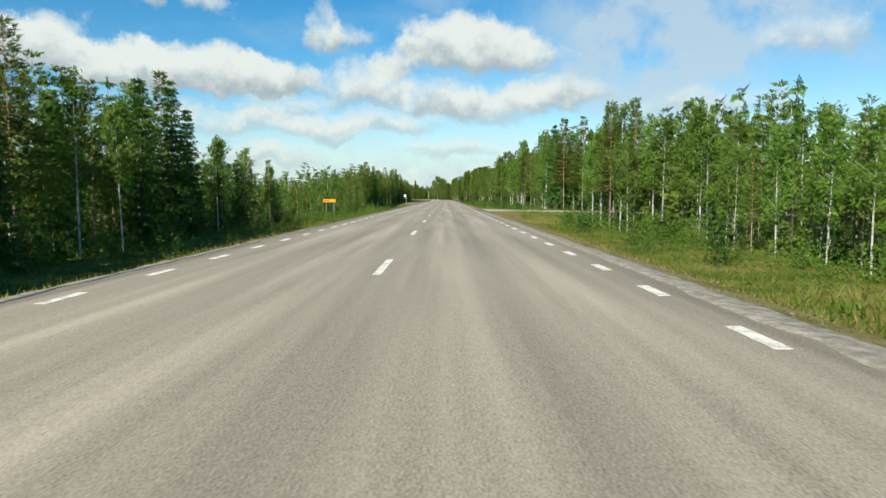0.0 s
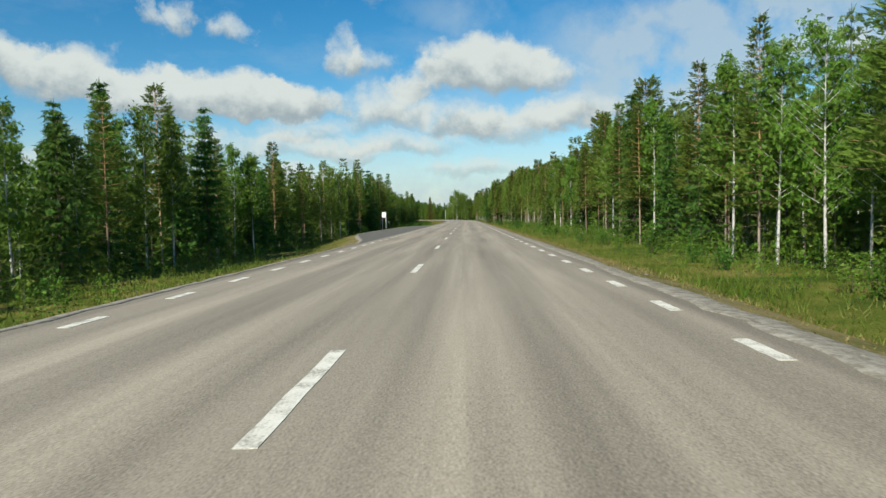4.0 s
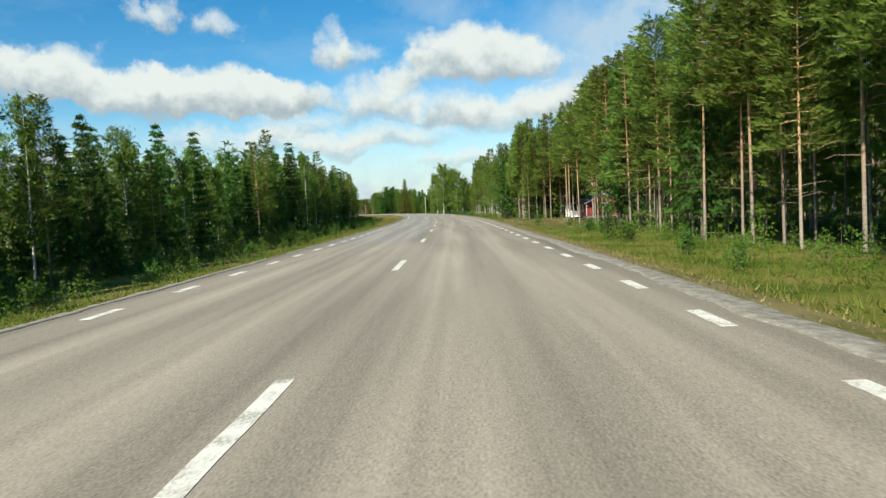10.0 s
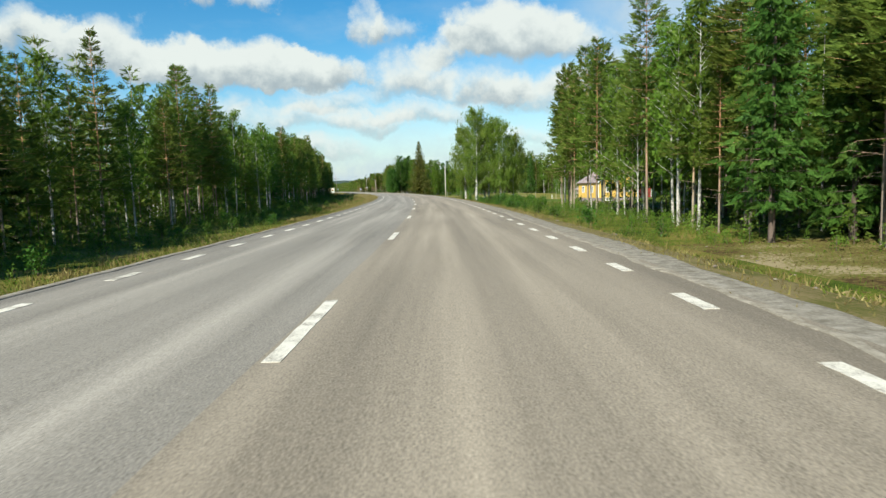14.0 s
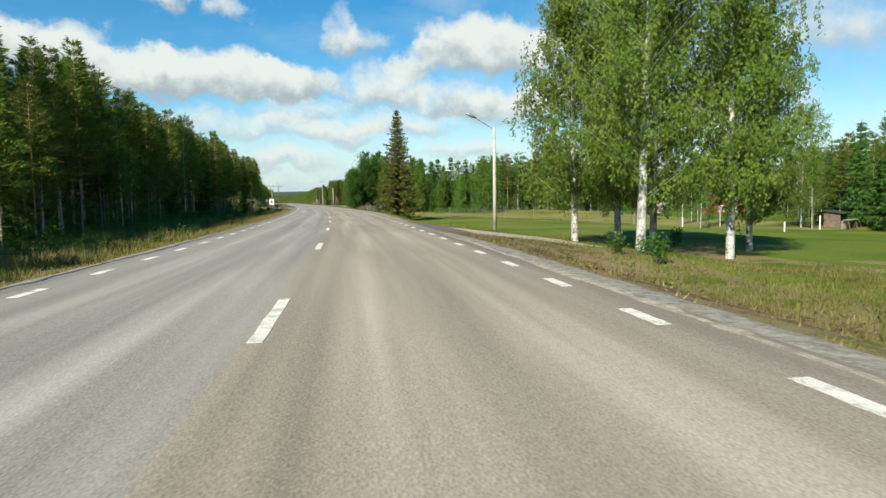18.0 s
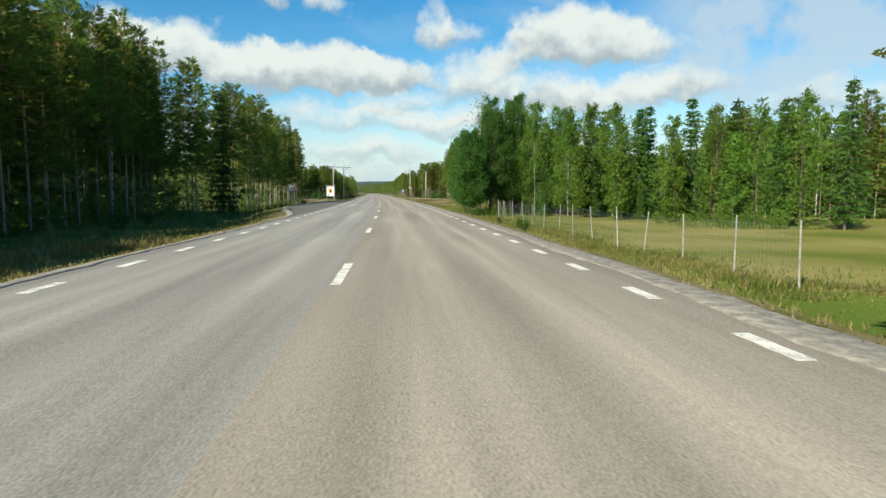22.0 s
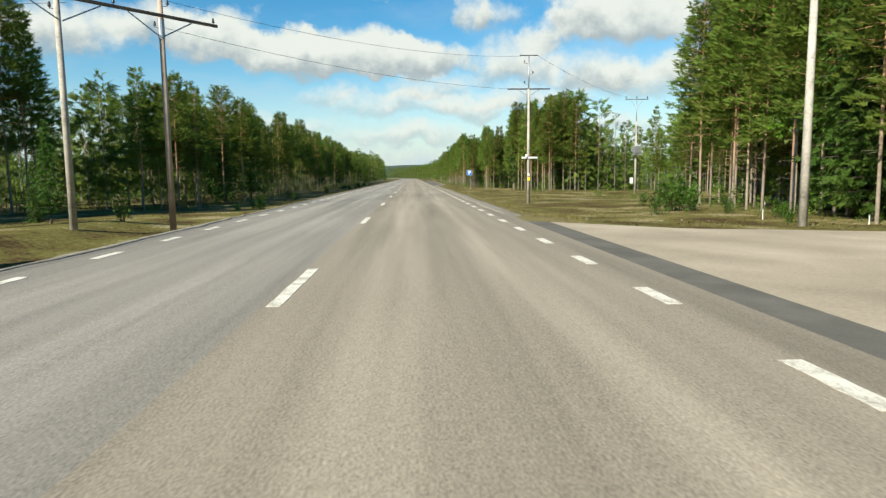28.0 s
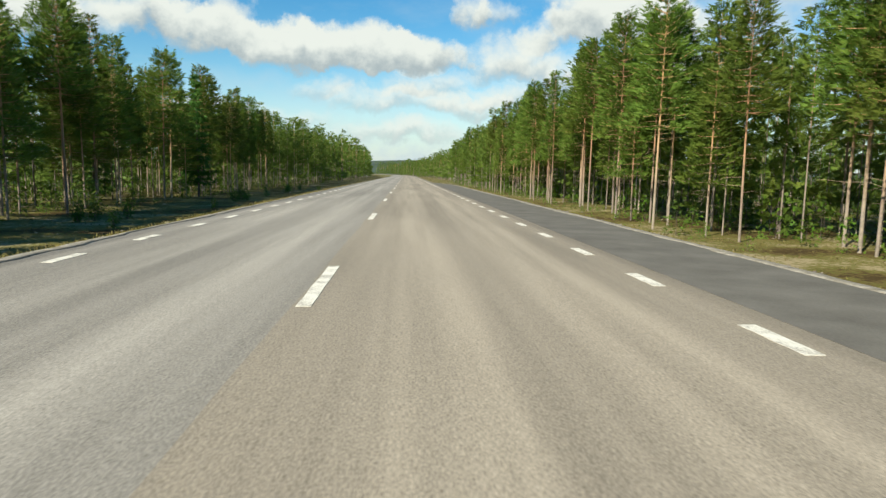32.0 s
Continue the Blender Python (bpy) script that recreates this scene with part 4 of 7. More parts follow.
def make_spruce(seed, h=12.0, detail=2, skirt=0.06, spread=0.155, more=1.0, spray=1.0):
    """Norway spruce: whorls of drooping boughs down to the ground, pointed top."""
    t, c = Builder(seed), Builder(seed + 500)
    rng = t.rng
    near = detail == 2
    line = bent_trunk(rng, h, 0.008)
    keep = slice(None) if near else slice(None, None, 4)
    t.limb(line[keep], (0.0105 * h * (1 - np.linspace(0, 1, 9) * 0.95))[keep], 7 if near else 3)
    whorls = int((28, 16, 8)[2 - detail] * more)
    for i in range(whorls):
        u = skirt + (0.985 - skirt) * ((i + rng.uniform(0, 0.7)) / whorls)
        reach = h * spread * (1 - u) ** 0.82 * rng.uniform(0.72, 1.2) + 0.1
        k = (7, 5, 4)[2 - detail]
        a0 = rng.uniform(0, 6.28)
        for j in range(k):
            a = a0 + j * 6.283 / k + rng.uniform(-0.35, 0.35)
            r = reach * rng.uniform(0.7, 1.18)
            p = on_line(line, u)
            m = max(2, int((4 + r * 5.0) * (0.8, 0.42, 0.27)[2 - detail] * more))
            w = (np.arange(m) + rng.uniform(0, 1, m)) / m
            drop = (0.18 - 0.55 * (1 - u)) * w * r + 0.32 * r * (w ** 2) * (1 - u)
            base = p + np.stack([np.cos(a) * w * r, np.sin(a) * w * r, drop], 1)
            if near and r > 0.9 and j % 2 == 0:
                t.limb([p, base[-1]], [0.022, 0.006], 3)
            swing = rng.choice([-1, 1], m) * rng.uniform(0.1, 1.2, m)
            dd = np.stack([np.cos(a + swing), np.sin(a + swing), rng.uniform(-0.6, 0.15, m)], 1)
            sz = (0.4 + 0.08 * r) * (1.0, 1.35, 2.0)[2 - detail] / more ** 0.35 * spray
            wd = sz * (0.3, 0.38, 0.46)[2 - detail]
            c.tufts(base + rng.normal(size=(m, 3)) * 0.06, dd, sz, wd, droop=0.25)
            c.tufts(base[-1:], np.array([[math.cos(a), math.sin(a), 0.1]]), sz, wd, droop=0.1)
            if near:
                hang = np.stack([0.35 * np.cos(a + swing), 0.35 * np.sin(a + swing), -np.ones(m)], 1)
                c.tufts(base[::2], hang[::2], sz * 0.7, wd * 0.8)
    c.tufts(np.repeat(on_line(line, 0.95)[None], 8, 0), rng.normal(size=(8, 3)) * 0.35 + np.array([0, 0, 1.5]), 0.5, 0.06)
    return t.data(), c.data()


def make_birch(seed, h=11.0, detail=2, bare=0.28, wide=0.17, leaves=1.0, lsize=1.0, limbs=36, weep=0.4, stout=1.0):
    """Birch: white stem, thin rising limbs, loose crown of small leaves in hanging clusters."""
    t, c = Builder(seed), Builder(seed + 500)
    rng = t.rng
    near = detail == 2
    line = bent_trunk(rng, h, 0.03)
    keep = slice(None) if near else slice(None, None, 4)
    t.limb(line[keep], (0.0078 * stout * h * (1 - np.linspace(0, 1, 9) * 0.93))[keep], 7 if near else 3)
    n = (limbs, 18, 10)[2 - detail]
    per = int((58, 25, 13)[2 - detail] * leaves)
    sz = (0.28, 0.5, 0.86)[2 - detail] * lsize
    for i in range(n):
        u = bare + (0.97 - bare) * (i + rng.uniform(0, 1)) / n
        rel = (u - bare) / (1 - bare)
        p, a = on_line(line, u), rng.uniform(0, 6.28)
        reach = h * wide * (0.35 + rel) ** 0.3 * (1.05 - rel) ** 0.6 * rng.uniform(0.7, 1.25)
        dirv = np.array([math.cos(a), math.sin(a), 0.75 + 0.5 * rel])
        if near:
            t.limb([p, p + dirv * reach * 0.5 + rng.normal(size=3) * 0.06, p + dirv * reach], [0.02, 0.012, 0.004], 3)
        if weep >= 0.9:
            # hanging curtains of twigs, leaf below leaf
            many = per // 9
            w = rng.beta(2.0, 1.2, many)
            root = p + dirv * reach * w[:, None] + rng.normal(size=(many, 3)) * np.array([0.3, 0.3, 0.25])
            fall = rng.uniform(0.25, 1.0, many) ** 1.5 * weep * 0.105 * h * (0.4 + 0.6 * w)
            step = (np.arange(9) + 0.5) / 9
            pts = np.repeat(root, 9, 0) + rng.normal(size=(many * 9, 3)) * 0.085
            pts[:, 2] -= (fall[:, None] * step).ravel()
            pts[:, :2] += (fall[:, None] * step).ravel()[:, None] * np.repeat(rng.normal(size=(many, 2)) * 0.12, 9, 0)
            c.tufts(pts, rng.normal(size=(many * 9, 3)) * 0.7 + np.array([0, 0, -1.3]), sz * 0.9, sz * 0.26, kite=True)
            continue
        w = rng.beta(2.2, 1.3, per)[:, None]
        pts = p + dirv * reach * w + rng.normal(size=(per, 3)) * np.array([0.34, 0.34, 0.4]) * (0.3 + 0.28 * reach)
        pts[:, 2] -= rng.uniform(0, weep, per) * reach * w[:, 0]
        c.tufts(pts, rng.normal(size=(per, 3)) + np.array([0, 0, -0.7 - weep]), sz, sz * (0.28 if leaves > 4 else 0.38), kite=leaves > 4)
    return t.data(), c.data()


def make_low(seed, h=3.0, broad=0.3, n=84, leafy=False):
    """Undergrowth before and between the stems: a sapling bushy down to the ground."""
    t, c = Builder(seed), Builder(seed + 500)
    rng = t.rng
    t.limb([(0, 0, 0), (0, 0, h * 0.8)], [0.03, 0.01], 3)
    u = rng.uniform(0, 1, n) ** (1.0 if leafy else 1.4)
    a = np.floor(rng.uniform(0, 9, n)) * 0.7 + rng.normal(size=n) * 0.22 + np.floor(u * 9) * 1.9
    r = h * broad * (np.sqrt(np.maximum(1.02 - u, 0)) if leafy else 1.05 - u)
    w = rng.uniform(0.1, 1.0, n) ** 0.7
    pts = np.stack([np.cos(a) * r * w, np.sin(a) * r * w, 0.08 + u * h * 0.92 - 0.08 * h * w * (1 - u)], 1)
    pts = pts + rng.normal(size=(n, 3)) * 0.03 * h
    pts[:, 2] = np.maximum(pts[:, 2], 0.03)
    out = np.stack([np.cos(a), np.sin(a), rng.uniform(-0.4, 0.5, n)], 1)
    if leafy:
        c.tufts(pts, out * 0.5 + rng.normal(size=(n, 3)) * 0.6, h * 0.1, h * 0.046)
    else:
        c.tufts(pts, out, h * 0.165, h * 0.047)
    return t.data(), c.data()


def make_wall_tree(seed, h=12.0, n=84, big=1.0):
    """A tree deep in the wood, of which only a dark bough shows between the others."""
    t, c = Builder(seed), Builder(seed + 500)
    rng = t.rng
    t.limb([(0, 0, 0), (0, 0, h * 0.9)], [0.09, 0.02], 3)
    u = rng.uniform(0.0, 0.95, n)
    a = rng.uniform(0, 6.283, n)
    r = h * 0.17 * (1.05 - u) ** 0.8
    w = rng.uniform(0.0, 0.9, n)
    pts = np.stack([np.cos(a) * r * w, np.sin(a) * r * w, 0.15 + u * h * 0.95], 1)
    c.tufts(pts, np.stack([np.cos(a), np.sin(a), rng.uniform(-0.4, 0.5, n)], 1), h * 0.08 * big, h * 0.032 * big)
    return t.data(), c.data()


def make_bush(seed, h=1.6, n=300):
    t, c = Builder(seed), Builder(seed + 500)
    rng = t.rng
    for _ in range(7):
        a, r = rng.uniform(0, 6.28), rng.uniform(0.1, 0.5) * h
        top = np.array([math.cos(a) * r, math.sin(a) * r, h * rng.uniform(0.55, 1.0)])
        t.limb([np.array([0.08 * math.cos(a), 0.08 * math.sin(a), -0.05]), top * np.array([0.5, 0.5, 0.55]), top], [0.02, 0.012, 0.004], 3)
        k = n // 7
        w = rng.beta(2, 1.2, k)[:, None]
        pts = top * np.concatenate([w, w, w], 1) + rng.normal(size=(k, 3)) * 0.13 * h
        pts[:, 2] = np.abs(pts[:, 2]) + 0.03
        c.tufts(pts, rng.normal(size=(k, 3)) + np.array([0, 0, 0.4]), 0.22, 0.075)
    return t.data(), c.data()


def tree_kind(name, makers, bark, leafm, label, category, group):
    """Meshes of a kind, made once; each tree takes one of them."""
    kinds = []
    for (tv, tf), (cv, cf) in makers:
        meshes = []
        for nm, v, f, mt, sm in (("trunk", tv, tf, bark, True), ("crown", cv, cf, leafm, False)):
            me = bpy.data.meshes.new(nm)
            me.from_pydata(v.tolist(), [], f)
            me.materials.append(mt)
            if sm:
                me.polygons.foreach_set("use_smooth", np.ones(len(me.polygons), dtype=bool))
            meshes.append(me)
        kinds.append(meshes)

    def plant(s, d, scale, pick, spin, z=None, text="", tall=1.0):
        top = new(name)
        top.empty_display_size = 0.3
        x, y = at(s, d)
        top.matrix_world = pose(x, y, (land_at(s, d) if z is None else z) - 0.05, 0, 0, spin) @ Matrix.Diagonal((scale, scale, scale * tall, 1))
        tagged(top, text or label, category, group)
        for nm, me in zip(("trunk", "crown"), kinds[pick % len(kinds)]):
            o = new(nm, me)
            o.parent = top
        return top

    return plant


plant_pine = tree_kind("pine_tree", [make_pine(11, bare=0.52, cone=0.5, wide=0.12), make_pine(12, bare=0.46, cone=0.58), make_pine(13, bare=0.56, cone=0.45, wide=0.125), make_pine(14, bare=0.42, cone=0.6)],
                       M_PINEBARK, M_NEEDLE, "tall scots pine with a bare orange-brown trunk", "tree", "tall roadside pines")
plant_young = tree_kind("young_pine_tree", [make_pine(16, bare=0.3), make_pine(17, bare=0.24, wide=0.11), make_pine(18, bare=0.38, cone=0.8), make_pine(19, bare=0.27, cone=0.9, wide=0.115), make_pine(10, bare=0.33, wide=0.1)],
                        M_PINEBARK, M_NEEDLE, "slender young scots pine with a pointed green crown", "tree", "young roadside pines")
plant_spruce = tree_kind("spruce_tree", [make_spruce(21), make_spruce(22, spread=0.135), make_spruce(23, spread=0.175), make_spruce(24, skirt=0.12, spread=0.14)],
                         M_SPRUCEBARK, M_SPRUCE, "dark green spruce with drooping boughs at the forest edge", "tree", "roadside spruces")
plant_birch = tree_kind("birch_tree", [make_birch(31), make_birch(32, bare=0.38), make_birch(33, bare=0.2, wide=0.2), make_birch(34, bare=0.32, wide=0.15)],
                        M_BIRCHBARK, M_LEAF, "slender white-stemmed birch with light green leaves", "tree", "roadside birches")
plant_bush = tree_kind("bush", [make_bush(41), make_bush(42, 1.3), make_bush(43, 1.9), make_bush(44, 1.5)],
                       M_SPRUCEBARK, M_BUSH, "low green willow bush in the verge grass", "bush", "verge bushes")

NATURAL = {"tall": 14.0, "young": 14.0, "spruce": 12.0, "birch": 11.0}
PLANT = {"tall": plant_pine, "young": plant_young, "spruce": plant_spruce, "birch": plant_birch}
FAR = {
    ("tall", 1): [make_pine(61, bare=0.42, cone=0.6, detail=1), make_pine(62, bare=0.48, cone=0.5, detail=1)],
    ("young", 1): [make_pine(63, bare=0.36, detail=1), make_pine(68, bare=0.22, detail=1), make_pine(69, bare=0.12, detail=1, wide=0.12)],
    ("spruce", 1): [make_spruce(64, detail=1), make_spruce(65, detail=1, spread=0.13)],
    ("birch", 1): [make_birch(66, detail=1), make_birch(67, detail=1, bare=0.18)],
    ("tall", 0): [make_pine(71, bare=0.45, cone=0.5, detail=0)], ("young", 0): [make_pine(72, bare=0.14, detail=0, wide=0.15), make_pine(73, bare=0.2, detail=0, wide=0.14)],
    ("spruce", 0): [make_spruce(74, detail=0)], ("birch", 0): [make_birch(76, detail=0)],
    ("spruce", 2): [make_low(77), make_low(78, broad=0.36)], ("birch", 2): [make_low(79, broad=0.38, n=88, leafy=True), make_low(80, broad=0.5, n=88, leafy=True), make_low(86, broad=0.32, n=74, leafy=True)], ("young", 3): [make_wall_tree(51), make_wall_tree(52)], ("spruce", 3): [make_wall_tree(53, n=26, big=1.9)], ("birch", 3): [make_wall_tree(54, n=26, big=2.0)],
}
counts = {(kind, heath): 0 for kind in PLANT for heath in (False, True)}
HEATH_TEXT = {"tall": "tall scots pine with a bare rust-brown stem on the mossy heath", "young": "slender scots pine with a green crown on the mossy heath"}
woods = {-1: [], 1: []}
rng = np.random.default_rng(7)


def woods_tree(side, kind, level, s, d, height):
    woods[side].append((kind, level, int(rng.integers(len(FAR[kind, level]))), s, d, height / {2: 3.0, 3: 12.0}.get(level, NATURAL[kind]), rng.uniform(0, 6.28)))


for a, b, side, front, depth, h0, h1, *share, step in ZONES:
    row, off = 0, 0.0
    far_zone = a >= 1000
    while off < depth * 0.62:
        gap = step * 0.9 * (1.0 if row == 0 else 1.15 if row < 3 else 1.5)
        s = a + rng.uniform(0, gap)
        while s < b:
            d = side * (front + off + rng.uniform(-1.1, 1.1) * (1.4 if row else 1.0))
            kind = str(rng.choice(list(PLANT), p=np.array(share) / sum(share)))
            height = rng.uniform(h0, h1) * (0.8 if rng.uniform() < 0.18 else 1.0) * (1.0 if kind in ("tall", "young") else 0.92 if kind == "spruce" else 0.86)
            if side < 0 and 184 < s < 199 and row == 0:
                height = min(height, 8.2)
            if side < 0 and 58 < s < 75 and row < 2:
                height = min(height, 3.8)
            gap_side = a in (84, 376, 758) and s - a < 5.5 and row < 4
            heath = a >= 700
            if (row < 1 or gap_side or (heath and row < 2 and 744 <= a < 858)) and s < 930 and front < 86 and counts[kind, heath] < 300:
                counts[kind, heath] += 1
                tree = PLANT[kind](s, d, height / NATURAL[kind], int(rng.integers(20)), rng.uniform(0, 360))
                if heath and kind in ("tall", "young"):
                    tree.name = "heath_pine_tree"
                    tagged(tree, HEATH_TEXT[kind], "tree", "pines on the heath")
            else:
                woods_tree(side, kind, 1 if row < 2 and not far_zone else 0, s, d, height)
            if row and rng.uniform() < 0.35:
                under = "spruce" if rng.uniform() < 0.6 else "birch"
                woods_tree(side, under, 2, s + rng.uniform(-1.3, 1.3), d + side * rng.uniform(0, 2.5), rng.uniform(0.15, 0.3) * h1)
            s += gap * rng.uniform(0.55, 1.45)
        off += rng.uniform(2.6, 3.6) if row < 3 else 5.0
        row += 1
    if not far_zone:
        # undergrowth along the edge: thick beside young wood, low and thin under tall pines and on the heath
        open_stems = share[0] > 0.4 or a > 700 or a in (376, 394)
        for lead, gap in ((-1.0, 2.6), (0.5, 1.5), (2.4, 1.6)):
            for s in np.arange(a, b, gap):
                if front > 90 or (front > 50 and lead < 0):
                    continue
                if rng.uniform() < ((0.4 if a > 700 else 0.55) if open_stems else 1.0):
                    size = min(h1 * 0.55, rng.uniform(0.7, 2.2) if open_stems or lead < 0 else rng.uniform(1.3, 3.8))
                    leafy = rng.uniform() < (0.72 if side > 0 else 0.5)
                    woods_tree(side, "birch" if leafy else "spruce", 2, s + rng.uniform(-0.7, 0.7), side * (front + lead + rng.uniform(-0.6, 0.6)), size)
        # fringe of low shrubs and ferns along the foot of the wood
        if front < 50 and a < 700:
            for s in np.arange(a, b, 1.0 if side > 0 else 1.4):
                woods_tree(side, "birch", 2, s + rng.uniform(-0.5, 0.5), side * (front - rng.uniform(0.2, 2.6)), rng.uniform(0.35, 1.1))
        for back in (0.0, 4.5):
            for s in np.arange(a, b, 2.0 if a != 650 else 2.8):
                woods_tree(side, "young", 3, s + rng.uniform(-0.8, 0.8), side * (front + off + back + rng.uniform(-1.2, 1.2)), rng.uniform(0.6, 0.8) * h1 * (1.0 if a != 650 else 0.5))

        # trees added as closed canopy to block sun: older wood, and wood beyond fields
        if (side < 0 and 452 <= a < 640) or front > 50:
            for back in np.arange(3.0, 27.0, 4.0):
                for s in np.arange(a, b, 2.6):
                    woods_tree(side, "young", 3, s + rng.uniform(-1.2, 1.2), side * (front + back + rng.uniform(-1.8, 1.8)), rng.uniform(0.72, 0.95) * h0)

        # back trees added to keep it dim under the crowns of the pine heath
        if a >= 744:
            for back in (4.0, 9.0, 15.0) if side > 0 else (10.0, 15.0):
                for s in np.arange(a, b, 3.2):
                    woods_tree(side, "young", 3, s + rng.uniform(-1.5, 1.5), side * (front + back + rng.uniform(-1.8, 1.8)), rng.uniform(0.5, 0.8) * h0)

        # the wood goes on behind
        for back in np.arange(15.0, 105.0, 8.0):
            for s in np.arange(a, b, 7.0):
                woods_tree(side, "spruce" if rng.uniform() < 0.7 else "birch", 3, s + rng.uniform(-3, 3), side * (front + off + back + rng.uniform(-3, 3)), rng.uniform(0.6, 0.85) * h1 * (1.0 if a != 650 else 0.6))

# belts of saplings, willow and tall herbs between the verge and the wood: from s, to s, side, from d, to d, plants a metre, height low, height high
THICKETS = (
    (-6, 62, -1, 9.5, 14.5, 2.6, .5, 1.4), (62, 126, -1, 8.2, 15.5, 6.5, .7, 1.9), (126, 150, -1, 9.5, 15.0, 3.0, .5, 1.4), (226, 330, -1, 9.6, 15.5, 4.2, .5, 1.7),
    (330, 452, -1, 10.2, 17.0, 4.0, .5, 1.8), (452, 600, -1, 12.5, 20.5, 3.0, .4, 1.5),
    (-6, 62, 1, 9.6, 15.0, 4.2, .6, 1.9), (84, 150, 1, 10.4, 16.0, 4.6, .6, 1.9), (150, 232, 1, 9.2, 15.5, 4.4, .6, 2.0), (232, 322, 1, 9.8, 16.0, 3.4, .4, 1.3),
    (394, 440, 1, 11.4, 17.0, 5.5, .6, 1.4), (446, 484, 1, 12.8, 17.0, 13.0, .9, 1.9), (669, 694, 1, 12.2, 20.0, 7.0, .6, 2.0), (640, 690, 1, 33.0, 46.0, 7.0, 1.2, 3.6), (600, 650, 1, 78.0, 88.0, 4.0, 1.5, 3.5), (520, 600, 1, 76.0, 84.0, 2.5, 1.5, 3.5), (756, 812, 1, 20.5, 24.0, 1.6, .4, 1.2), (825, 858, 1, 18.5, 21.0, 1.0, .4, 1.2), (866, 930, 1, 11.0, 13.6, 1.0, .3, 1.0), (786, 930, -1, 16.0, 19.0, 0.8, .4, 1.2),
)
for a, b, side, d0, d1, many, h0, h1 in THICKETS:
    for _ in range(int((b - a) * many)):
        s, u = rng.uniform(a, b), rng.uniform(0, 1) ** 0.75
        clump = 0.62 + 0.75 * noise.noise((s * 0.13, side * 5.0, 1.0))
        if any(sd == side and abs(s - sc) < half + 3 for sc, half, sd, _, _ in SIDE_ROADS):
            continue
        woods_tree(side, "birch" if rng.uniform() < 0.85 else "spruce", 2, s, side * (d0 + (d1 - d0) * u), (h0 + (h1 - h0) * rng.uniform(0, 1) * max(0.15, clump)) * (0.6 + 0.5 * u))

# trees that close the view down the road
for s in np.arange(1300, 1480, 3.5):
    for d in (40, 47, 55):
        woods_tree(1, "young", 0, s, d + rng.uniform(-3, 3), rng.uniform(10, 14))


def build_woods(side):
    parts_v, parts_f, mats, n = [], [], [], 0
    slots = {"tall": (0, 2), "young": (0, 2), "spruce": (1, 2), "birch": (3, 4)}
    for (kind, level), base in FAR.items():
        trunk_m, crown_m = slots[kind]
        for k, ((tv, tf), (cv, cf)) in enumerate(base):
            sel = [w for w in woods[side] if w[:3] == (kind, level, k)]
            if not sel:
                continue
            s, d = np.array([w[3] for w in sel]), np.array([w[4] for w in sel])
            sc, an = np.array([w[5] for w in sel]), np.array([w[6] for w in sel])
            x, y = at(s, d)
            z = land(s, d) - 0.05
            for vv, ff, mt in ((tv, tf, 1 if level == 2 else trunk_m), (cv, cf, crown_m)):
                c, q = np.cos(an)[:, None], np.sin(an)[:, None]
                vx = (vv[None, :, 0] * c - vv[None, :, 1] * q) * sc[:, None] + x[:, None]
                vy = (vv[None, :, 0] * q + vv[None, :, 1] * c) * sc[:, None] + y[:, None]
                vz = vv[None, :, 2] * sc[:, None] + z[:, None]
                parts_v.append(np.stack([vx.ravel(), vy.ravel(), vz.ravel()], 1))
                fa = np.array(ff)
                parts_f.append((fa[None] + (np.arange(len(sel)) * len(vv))[:, None, None] + n).reshape(-1, 3))
                mats += [mt] * (len(ff) * len(sel))
                n += len(vv) * len(sel)
    v, f = np.concatenate(parts_v), np.concatenate(parts_f)
    me = bpy.data.meshes.new("far_woods")
    me.vertices.add(len(v))
    me.vertices.foreach_set("co", v.astype(np.float32).ravel())
    me.loops.add(f.size)
    me.loops.foreach_set("vertex_index", f.astype(np.int32).ravel())
    me.polygons.add(len(f))
    me.polygons.foreach_set("loop_start", np.arange(len(f), dtype=np.int32) * 3)
    for mt in (M_PINEBARK, M_SPRUCEBARK, M_FARNEEDLE, M_BIRCHBARK, M_FARLEAF):
        me.materials.append(mt)
    me.polygons.foreach_set("material_index", np.array(mats, dtype=np.int32))
    me.update(calc_edges=True)
    ob = new("far_woods", me)
    return tagged(ob, "mixed pine, spruce and birch forest behind the roadside trees", "forest", kind="stuff")


build_woods(-1)
build_woods(1)


